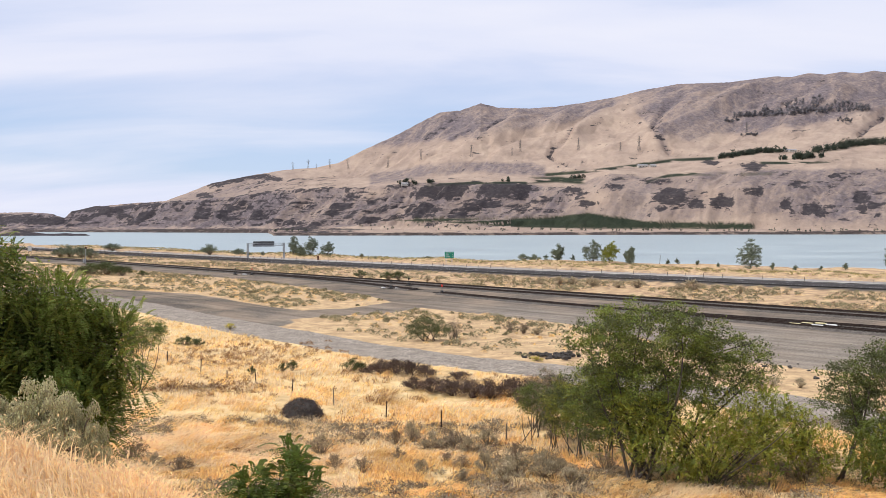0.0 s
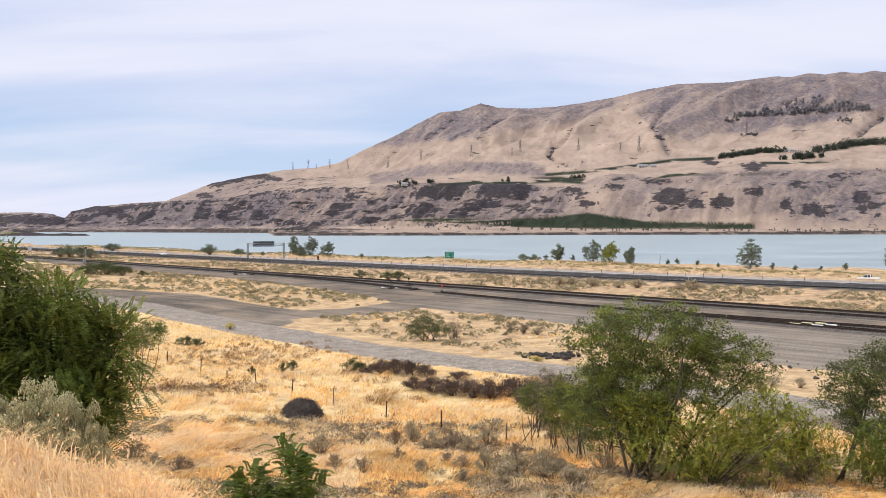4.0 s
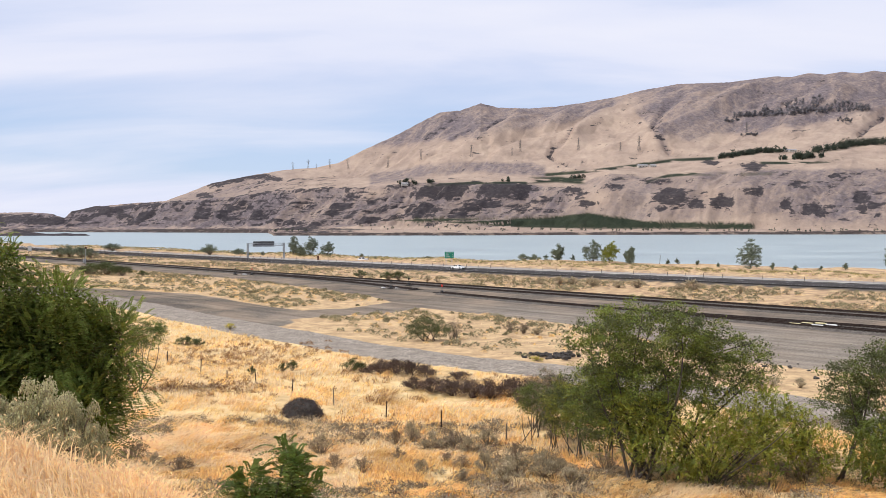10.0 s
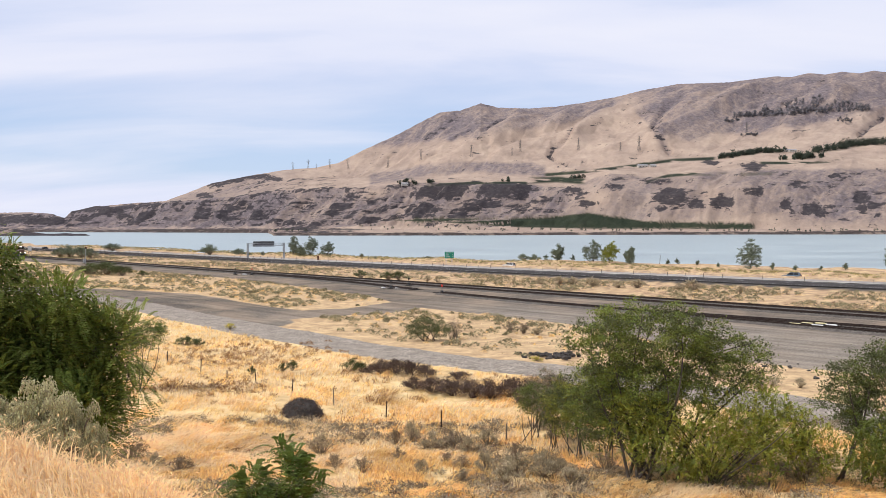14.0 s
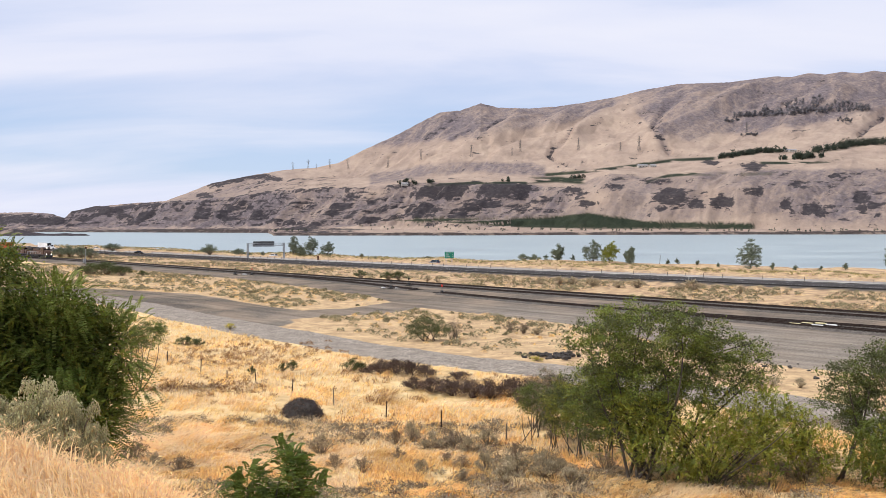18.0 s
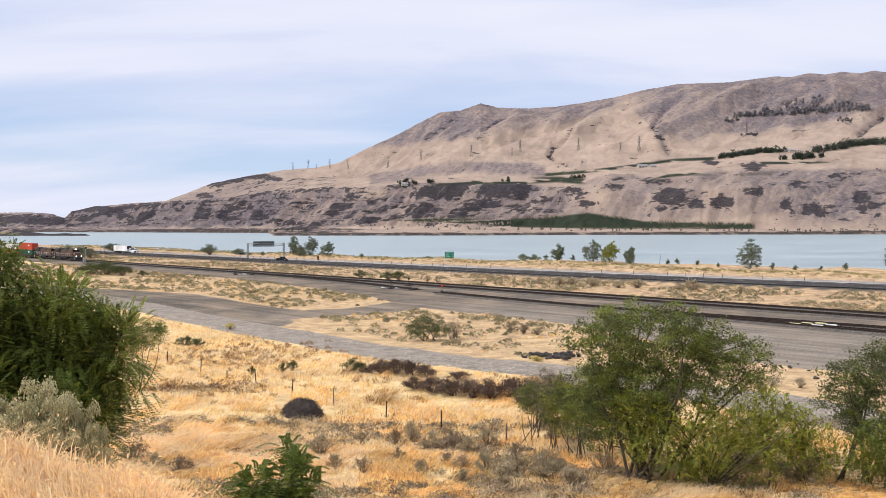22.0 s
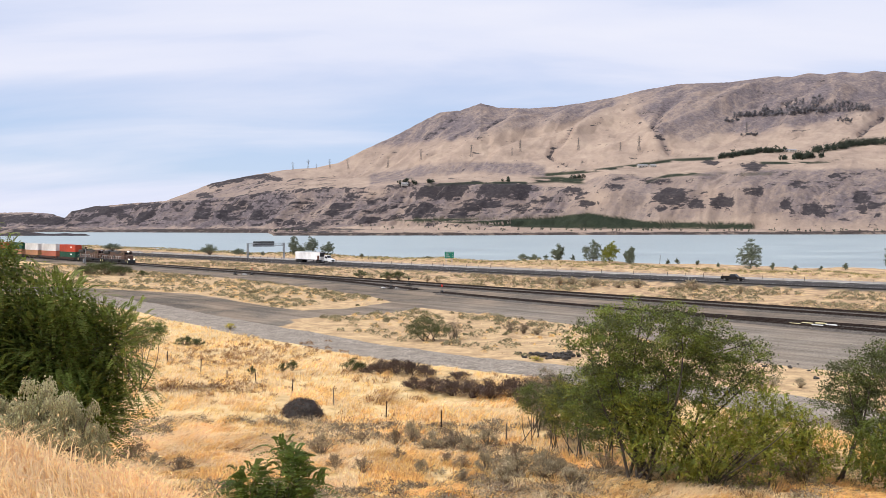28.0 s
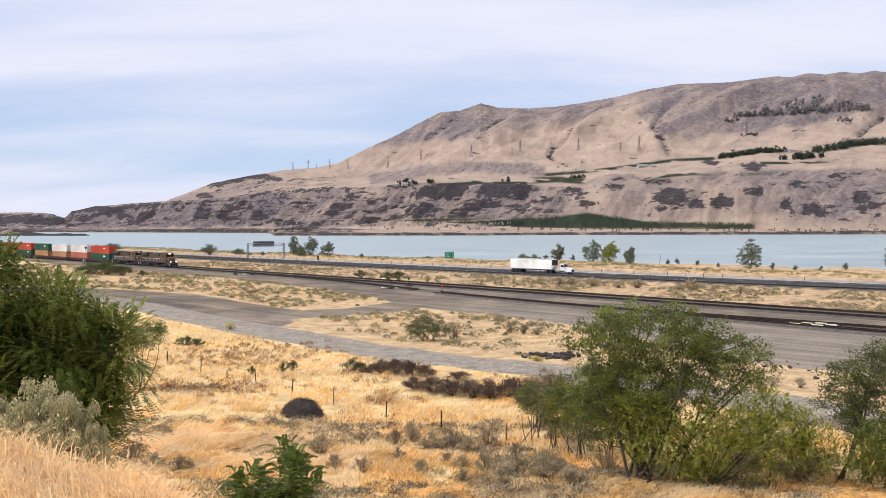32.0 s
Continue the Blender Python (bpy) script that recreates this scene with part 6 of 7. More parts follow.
def build_towers():
    first = None
    for k, s, h in ((0.2307, 0.0880, 48), (0.1593, 0.0893, 42), (0.0907, 0.0880, 42), (0.0333, 0.0827, 40), (-0.026, 0.078, 40), (-0.0647, 0.07, 38), (-0.112, 0.068, 36), (-0.1333, 0.0687, 34), (-0.1587, 0.0687, 32), (-0.1767, 0.0667, 30),
                    (0.3573, 0.108, 42), (0.4747, 0.12, 36), (0.0813, 0.083, 30), (-0.149, 0.0675, 20), (0.2087, 0.089, 28)):
        x, y, z = on_far(k, s, 2300)
        if first is None:
            first = thing("power_pylon", pose(0, 0, 0), "steel lattice power pylon on the tan hillside", "pylon", "power pylons")
            for a, b in ((-1, -1), (1, -1), (1, 1), (-1, 1)):
                part("leg", Geo().tube((a * 4.2, b * 4.2, 0), (a * 0.9, b * 0.9, 32), 0.42, 0.36, 4).tube((a * 0.9, b * 0.9, 32), (a * 0.5, b * 0.5, 48), 0.36, 0.28, 4), PYLON_STEEL, first)
            for i in range(6):
                z0, z1 = 48 * (i / 6) ** 1.1, 48 * ((i + 1) / 6) ** 1.1
                w0, w1 = 4.2 - 3.3 * min(z0 / 32, 1), 4.2 - 3.3 * min(z1 / 32, 1)
                g = Geo()
                for a in (-1, 1):
                    g.tube((-w0, a * w0, z0), (w1, a * w1, z1), 0.22, n=4).tube((a * w0, w0, z0), (a * w1, -w1, z1), 0.22, n=4)
                part("bracing", g, PYLON_STEEL, first)
            for zz, w in ((31, 7.5), (38, 9.5), (44.5, 6.5)):
                part("crossarm", Geo().tube((-w, 0, zz), (w, 0, zz), 0.4, n=4).tube((-w, 0, zz), (0, 0, zz + 2.5), 0.25, n=4).tube((w, 0, zz), (0, 0, zz + 2.5), 0.25, n=4), PYLON_STEEL, first)
            first.matrix_basis = pose(x, y, z - 1, 0, 0, 20) @ Matrix.Scale(h / 48, 4)
        else:
            c = copy_thing(first, Matrix.Identity(4))
            c.matrix_basis = pose(x, y, z - 1, 0, 0, 20) @ Matrix.Scale(h / 48, 4)


build_towers()


def far_grove(name, label, seed, rows, mat, size, wide=0.3):
    """Distant trees in one mesh; rows of (bearing, slope) to (bearing, slope), count, height."""
    rng = np.random.default_rng(seed)
    cs = []
    for k0, s0, k1, s1, count, h, wob in rows:
        for i in range(count):
            t = rng.random()
            x, y, z = on_far(k0 + (k1 - k0) * t, s0 + (s1 - s0) * t + rng.normal() * wob, 1850)
            hh = h * rng.uniform(0.5, 1.15)
            n = 26
            d = rng.normal(size=(n, 3))
            d /= np.linalg.norm(d, axis=1, keepdims=True)
            c = np.array([x, y, z + hh * 0.45]) + d * np.array([hh * wide, hh * wide, hh * 0.5]) * rng.uniform(0.4, 1, (n, 1))
            cs.append(c)
    v, f = leaf_cloud(np.vstack(cs), size, size * 0.6, rng, 0.4)
    tagged(new(name, mesh_of(name, v, f, mat)), label, "trees", kind="stuff")


far_grove("far_grove", "rows of dark green trees on the far terrace", 31,
          [(0.325, 0.0805, 0.37, 0.0865, 80, 17, 0.0008), (0.37, 0.0875, 0.405, 0.088, 60, 14, 0.0008), (0.412, 0.0805, 0.436, 0.081, 60, 19, 0.0008), (0.436, 0.0875, 0.475, 0.0925, 80, 20, 0.0008), (0.465, 0.0935, 0.53, 0.099, 120, 21, 0.0008), (0.396, 0.079, 0.406, 0.08, 8, 14, 0.0008), (0.442, 0.082, 0.45, 0.082, 6, 13, 0.0008),
           (-0.052, 0.0495, -0.03, 0.0495, 14, 14, 0.0004), (-0.018, 0.051, -0.012, 0.051, 6, 12, 0.0004), (0.15, 0.057, 0.17, 0.0575, 14, 12, 0.0004), (0.07, 0.053, 0.078, 0.0535, 6, 12, 0.0004)], LEAF_FAR, 5.0)
far_grove("far_brush", "dark brush and outcrops high on the far hillside", 33,
          [(0.342, 0.1295, 0.392, 0.131, 60, 18, 0.001), (0.376, 0.1335, 0.382, 0.136, 14, 24, 0.0012), (0.393, 0.1315, 0.43, 0.135, 56, 24, 0.002), (0.398, 0.141, 0.425, 0.145, 16, 20, 0.0025), (0.43, 0.135, 0.502, 0.1375, 66, 21, 0.0012), (0.432, 0.144, 0.446, 0.147, 14, 20, 0.0025), (0.45, 0.142, 0.49, 0.1425, 14, 17, 0.0015), (0.332, 0.1235, 0.348, 0.125, 14, 9, 0.001), (0.465, 0.125, 0.48, 0.125, 10, 11, 0.002), (0.35, 0.107, 0.37, 0.1075, 12, 7, 0.0006)], surface("grey_brush", [(0.1, 0.096, 0.108), (0.19, 0.18, 0.19)], 0.05, 0.95, 0, island=0.3), 5.0, 0.22)
far_grove("shore_trees", "low dark trees along the far shore", 35, [(-0.2, -0.0055, -0.16, -0.005, 16, 9, 0.0003), (0.03, -0.0035, 0.52, -0.0055, 70, 7, 0.0007), (-0.1, 0.0, 0.03, 0.0, 26, 6, 0.002)], LEAF_FAR, 2.4)


def farm_buildings():
    roof_mat, wall_mat = paint("grey_roof", (0.3, 0.3, 0.31), 0.6), paint("pale_wall", (0.46, 0.43, 0.39), 0.7)
    for k, s, w, dpt, h in ((0.4113, 0.0885, 22, 10, 5), (0.404, 0.0885, 14, 9, 5), (0.235, 0.0700, 30, 12, 6), (0.247, 0.0705, 18, 10, 5), (-0.045, 0.0480, 18, 10, 6)):
        x, y, z = on_far(k, s, 1950)
        b = thing("farm_building", pose(x, y, z - 1, 0, 0, 12), "pale farm building with grey gable roof on the far terrace", "building", "farm buildings")
        part("wall", Geo().box(-w / 2, -dpt / 2, 0, w / 2, dpt / 2, h), wall_mat, b)
        part("roof", Geo().prism([(-dpt / 2 - 0.6, h), (dpt / 2 + 0.6, h), (0, h + 3.4)], -w / 2 - 0.6, w / 2 + 0.6, "x"), roof_mat, b)
        for i in range(3):
            cx = -w / 2 + w * (i + 0.5) / 3
            part("window", Geo().box(cx - 1, -dpt / 2 - 0.12, h * 0.35, cx + 1, -dpt / 2 - 0.02, h * 0.7), GLASS, b)


farm_buildings()


# ---- vehicles ----
def wheel(parent, x, y, r, w, rim_mat, n=16):
    t = part("tyre", Geo().tube((x, y - w / 2, r), (x, y + w / 2, r), r, n=n), RUBBER, parent, bevel=0.02)
    s = 1 if y > 0 else -1
    part("rim", Geo().tube((x, y + s * (w / 2 - 0.03), r), (x, y + s * (w / 2 + 0.015), r), r * 0.58, n=12), rim_mat, t)


def tapered(x0, x1, x2, x3, w0, w1, z0, z1):
    """A cabin: from x0..x3 at z0 with half width w0 to x1..x2 at z1 with half width w1."""
    g = Geo()
    g.v = [(x0, -w0, z0), (x3, -w0, z0), (x3, w0, z0), (x0, w0, z0), (x1, -w1, z1), (x2, -w1, z1), (x2, w1, z1), (x1, w1, z1)]
    g.f = [(3, 2, 1, 0), (4, 5, 6, 7), (0, 1, 5, 4), (1, 2, 6, 5), (2, 3, 7, 6), (3, 0, 4, 7)]
    return g


LAMP_WHITE = bpy.data.materials.new("headlight")
LAMP_WHITE.use_nodes = True
LAMP_WHITE.node_tree.nodes["Principled BSDF"].inputs["Emission Color"].default_value = (1, 0.95, 0.85, 1)
LAMP_WHITE.node_tree.nodes["Principled BSDF"].inputs["Emission Strength"].default_value = 2.5
CHROME = surface("dull_chrome", [(0.5, 0.5, 0.52), (0.62, 0.62, 0.64)], 2, 0.25, 0, metal=0.9, coords="object")
LENS = paint("lamp_glass", (0.6, 0.6, 0.6), 0.15, dirt=0)


def car_body(t, profile, cabin, half, mat, r, axles, bed=None):
    """Lower body, cabin with windows, wheels, lamps. x is forward."""
    body = part("body", Geo().prism(profile, -half, half, "y"), mat, t, bevel=0.07)
    x0, x1, x2, x3, zb, zt = cabin
    part("cabin", tapered(x0 + 0.02, x1, x2, x3 - 0.02, half - 0.04, half - 0.24, zb, zt), mat, t, bevel=0.06)
    g0, g1 = zb + 0.05, zt - 0.1
    f = (g1 - zb) / (zt - zb)
    f0 = (g0 - zb) / (zt - zb)
    for s in (-1, 1):
        wa, wb = half - 0.04 - 0.2 * f0, half - 0.04 - 0.2 * f
        xm = (x1 + x2) / 2
        for a, b, c, d in ((x0 + (x1 - x0) * f0 + 0.12, x0 + (x1 - x0) * f + 0.1, xm - 0.05, xm - 0.05), (xm + 0.05, xm + 0.05, x3 + (x2 - x3) * f - 0.1, x3 + (x2 - x3) * f0 - 0.12)):
            g = Geo()
            g.v = [(a, s * (wa + 0.012), g0), (d, s * (wa + 0.012), g0), (c, s * (wb + 0.012), g1), (b, s * (wb + 0.012), g1),
                   (a, s * (wa - 0.02), g0), (d, s * (wa - 0.02), g0), (c, s * (wb - 0.02), g1), (b, s * (wb - 0.02), g1)]
            g.f = [(0, 1, 2, 3), (7, 6, 5, 4), (0, 4, 5, 1), (1, 5, 6, 2), (2, 6, 7, 3), (3, 7, 4, 0)]
            part("side_window", g, GLASS, t)
        part("mirror", Geo().box(x3 - 0.45, s * half if s > 0 else -half - 0.18, zb + 0.05, x3 - 0.3, half + 0.18 if s > 0 else -half, zb + 0.2), mat, t, bevel=0.02)
    for name, xa, xb in (("windscreen", x3, x2), ("rear_window", x0, x1)):
        sg = 1 if name == "windscreen" else -1
        pa, pb = xa + (xb - xa) * f0, xa + (xb - xa) * f
        g = Geo()
        wa, wb = half - 0.12 - 0.2 * f0, half - 0.12 - 0.2 * f
        o = 0.012 * sg
        g.v = [(pa + o, -wa, g0), (pa + o, wa, g0), (pb + o, wb, g1), (pb + o, -wb, g1), (pa - 3 * o, -wa, g0), (pa - 3 * o, wa, g0), (pb - 3 * o, wb, g1), (pb - 3 * o, -wb, g1)]
        g.f = [(0, 1, 2, 3), (7, 6, 5, 4), (0, 4, 5, 1), (1, 5, 6, 2), (2, 6, 7, 3), (3, 7, 4, 0)]
        part(name, g, GLASS, t)
    xs = [p[0] for p in profile]
    for y in (-half + 0.32, half - 0.32):
        part("headlight", Geo().box(max(xs) - 0.16, y - 0.2, 0.62 * r / 0.34, max(xs) + 0.012, y + 0.2, 0.62 * r / 0.34 + 0.16), LENS, t, bevel=0.02)
        part("tail_light", Geo().box(min(xs) - 0.012, y - 0.16, 0.7, min(xs) + 0.1, y + 0.16, 0.9), RED_PAINT, t, bevel=0.02)
    part("bumper", Geo().box(max(xs) - 0.12, -half + 0.08, 0.3, max(xs) + 0.05, half - 0.08, 0.52), BLACK_PAINT, t, bevel=0.03)
    for x in axles:
        for y in (-half + 0.1, half - 0.1):
            wheel(t, x, y, r, 0.24, CHROME)
    return body


CAR_WHITE = paint("white_car_paint", (0.82, 0.82, 0.82), 0.2, dirt=0.03)
CAR_BLACK = paint("black_car_paint", (0.012, 0.012, 0.014), 0.18, dirt=0.06)


def coupe():
    t = thing("car", pose(0, 0, 0), "low white sports coupe on the motorway", "car")
    prof = [(-2.35, 0.42), (-2.38, 0.88), (-1.6, 0.98), (0.75, 0.96), (2.1, 0.78), (2.38, 0.6), (2.36, 0.28), (-2.2, 0.26)]
    car_body(t, prof, (-1.75, -0.75, 0.2, 1.05, 0.94, 1.38), 0.94, CAR_WHITE, 0.34, (-1.42, 1.42))
    part("spoiler", Geo().box(-2.4, -0.8, 0.95, -2.15, 0.8, 1.02), CAR_WHITE, t, bevel=0.02)
    return t


def shrunk(t, f):
    """Build a thing's meshes smaller by a factor."""
    for o in t.children_recursive:
        o.data.transform(Matrix.Scale(f, 4))
    return t


def pickup(mat, words):
    t = thing("pickup_truck", pose(0, 0, 0), words, "pickup truck")
    prof = [(-2.9, 0.55), (-2.92, 1.12), (0.95, 1.16), (2.75, 1.1), (2.95, 0.9), (2.95, 0.45), (-2.8, 0.42)]
    car_body(t, prof, (-0.75, -0.55, 0.75, 1.5, 1.13, 1.88), 1.0, mat, 0.41, (-1.85, 1.85))
    part("bed_rim", Geo().box(-2.88, -0.99, 1.12, -0.85, -0.9, 1.3).box(-2.88, 0.9, 1.12, -0.85, 0.99, 1.3).box(-2.9, -0.99, 1.12, -2.82, 0.99, 1.3), mat, t, bevel=0.02)
    part("tailgate", Geo().box(-2.96, -0.8, 0.7, -2.9, 0.8, 1.25), mat, t, bevel=0.02)
    part("running_board", Geo().box(-1.2, -1.06, 0.42, 1.2, -0.96, 0.48).box(-1.2, 0.96, 0.42, 1.2, 1.06, 0.48), BLACK_PAINT, t)
    return shrunk(t, 0.93)


def suv(mat, words):
    t = thing("car", pose(0, 0, 0), words, "car")
    prof = [(-2.35, 0.5), (-2.4, 1.02), (0.9, 1.06), (2.2, 0.96), (2.4, 0.75), (2.38, 0.36), (-2.25, 0.34)]
    car_body(t, prof, (-2.3, -1.9, 0.35, 1.15, 1.04, 1.68), 0.95, mat, 0.36, (-1.4, 1.45))
    part("roof_rail", Geo().box(-1.7, -0.66, 1.68, 0.2, -0.61, 1.74).box(-1.7, 0.61, 1.68, 0.2, 0.66, 1.74), BLACK_PAINT, t)
    return t


def semi_truck():
    """Day-cab tractor with a long refrigerated trailer; the nose is at x = 0."""
    t = thing("semi_truck", pose(0, 0, 0), "white lorry with a long plain white refrigerated trailer", "lorry")
    box = part("trailer_box", Geo().box(-21.2, -1.3, 1.12, -6.45, 1.3, 4.08), CAR_WHITE, t, "plain white trailer box", 0.05)
    for s in (-1.31, 1.29):
        part("lower_trim", Geo().box(-21.2, s, 1.12, -6.45, s + 0.02, 1.26), GALVANISED, box)
        part("upper_trim", Geo().box(-21.2, s, 3.98, -6.45, s + 0.02, 4.06), GALVANISED, box)
    part("reefer_unit", Geo().box(-6.45, -1.05, 2.35, -5.85, 1.05, 3.95), BLACK_PAINT, t, "black refrigeration unit", 0.08)
    part("reefer_panel", Geo().box(-6.45, -1.05, 1.75, -6.0, 1.05, 2.35), WHITE_PAINT, t, "", 0.04)
    part("trailer_rail", Geo().box(-20.9, -0.55, 0.85, -7.0, -0.4, 1.12).box(-20.9, 0.4, 0.85, -7.0, 0.55, 1.12), DARK_STEEL, t)
    for y in (-0.9, 0.9):
        part("landing_leg", Geo().box(-10.6, y - 0.09, 0.25, -10.42, y + 0.09, 1.12).box(-10.7, y - 0.2, 0.2, -10.3, y + 0.2, 0.27), DARK_STEEL, t)
    part("bumper_guard", Geo().box(-21.2, -1.2, 0.5, -21.1, 1.2, 0.62).box(-21.18, -0.6, 0.6, -21.1, -0.5, 1.12).box(-21.18, 0.5, 0.6, -21.1, 0.6, 1.12), RED_PAINT, t)
    part("mud_flap", Geo().box(-20.8, -1.25, 0.25, -20.76, -0.65, 1.0), BLACK_PAINT, t)
    part("mud_flap", Geo().box(-20.8, 0.65, 0.25, -20.76, 1.25, 1.0), BLACK_PAINT, t)
    part("tractor_frame", Geo().box(-8.3, -0.45, 0.75, -0.9, -0.32, 1.0).box(-8.3, 0.32, 0.75, -0.9, 0.45, 1.0).box(-8.0, -0.5, 1.0, -6.6, 0.5, 1.1), DARK_STEEL, t)
    cab = part("cab", Geo().prism([(-3.9, 0.95), (-3.9, 2.75), (-3.55, 2.9), (-2.7, 2.82), (-2.05, 1.95), (-2.0, 0.95)], -1.05, 1.05, "y"), CAR_WHITE, t, bevel=0.08)
    hood = part("hood", Geo().prism([(-2.05, 0.75), (-2.05, 1.92), (-0.6, 1.62), (-0.1, 1.42), (-0.02, 0.7)], -0.92, 0.92, "y"), CAR_WHITE, t, bevel=0.1)
    g = Geo()
    g.v = [(-2.02, -0.9, 2.02), (-2.02, 0.9, 2.02), (-2.62, 0.82, 2.78), (-2.62, -0.82, 2.78), (-2.06, -0.9, 2.0), (-2.06, 0.9, 2.0), (-2.66, 0.82, 2.76), (-2.66, -0.82, 2.76)]
    g.f = [(0, 1, 2, 3), (7, 6, 5, 4), (0, 4, 5, 1), (1, 5, 6, 2), (2, 6, 7, 3), (3, 7, 4, 0)]
    part("windscreen", g, GLASS, cab)
    for s in (-1, 1):
        y0, y1 = (1.045, 1.062) if s > 0 else (-1.062, -1.045)
        part("side_window", Geo().prism([(-3.5, 1.95), (-3.5, 2.6), (-2.75, 2.6), (-2.3, 1.95)], y0, y1, "y"), GLASS, cab)
        part("mirror", Geo().box(-2.2, s * 1.3 - 0.08, 1.8, -2.05, s * 1.3 + 0.08, 2.5), BLACK_PAINT, cab, bevel=0.02)
        part("step", Geo().box(-3.4, s * 0.95 - 0.15, 0.45, -2.5, s * 0.95 + 0.15, 0.55), GALVANISED, t)
        part("fuel_tank", Geo().tube((-5.3, s * 0.85, 0.72), (-3.9, s * 0.85, 0.72), 0.33, n=14), CHROME, t, "polished fuel tank")
        part("headlight", Geo().box(-0.16, s * 0.72 - 0.15, 0.95, -0.03, s * 0.72 + 0.15, 1.18), LENS, hood, bevel=0.02)
        part("fender", Geo().prism([(-1.75, 0.7), (-1.65, 1.1), (-1.2, 1.22), (-0.6, 1.1), (-0.3, 0.7)], s * 1.0 - 0.22, s * 1.0 + 0.22, "y"), CAR_WHITE, t, bevel=0.04)
    part("grille", Geo().box(-0.1, -0.5, 0.75, 0.0, 0.5, 1.35), BLACK_PAINT, hood)
    part("bumper", Geo().box(-0.2, -1.15, 0.35, 0.05, 1.15, 0.68), CHROME, t, bevel=0.05)
    part("exhaust_stack", Geo().tube((-4.05, -0.8, 0.9), (-4.05, -0.8, 3.3), 0.08), CHROME, t)
    for x in (-20.3, -19.0, -17.7, -8.1, -6.8):
        for y in (-1.0, 1.0):
            wheel(t, x, y, 0.5, 0.55, DARK_STEEL)
    for y in (-1.0, 1.0):
        wheel(t, -1.2, y, 0.5, 0.32, CHROME)
    return t


# ---- the train ----
LOCO_YELLOW = paint("faded_yellow_paint", (0.115, 0.066, 0.047), 0.65, dirt=0.9)
LOCO_GREY = paint("grey_roof_paint", (0.045, 0.042, 0.04), 0.6, dirt=0.5)


def bogie(t, x, axles, spacing, r, half=1.0):
    f = part("bogie", Geo().box(x - spacing * (axles - 1) / 2 - 0.7, -half - 0.15, 0.35, x + spacing * (axles - 1) / 2 + 0.7, -half + 0.05, 0.95)
             .box(x - spacing * (axles - 1) / 2 - 0.7, half - 0.05, 0.35, x + spacing * (axles - 1) / 2 + 0.7, half + 0.15, 0.95), DARK_STEEL, t, bevel=0.06)
    for i in range(axles):
        xx = x + (i - (axles - 1) / 2) * spacing
        part("wheelset", Geo().tube((xx, -0.8, r), (xx, -0.66, r), r, n=14).tube((xx, 0.66, r), (xx, 0.8, r), r, n=14).tube((xx, -0.8, r), (xx, 0.8, r), 0.09, n=6), RAIL_STEEL, f)


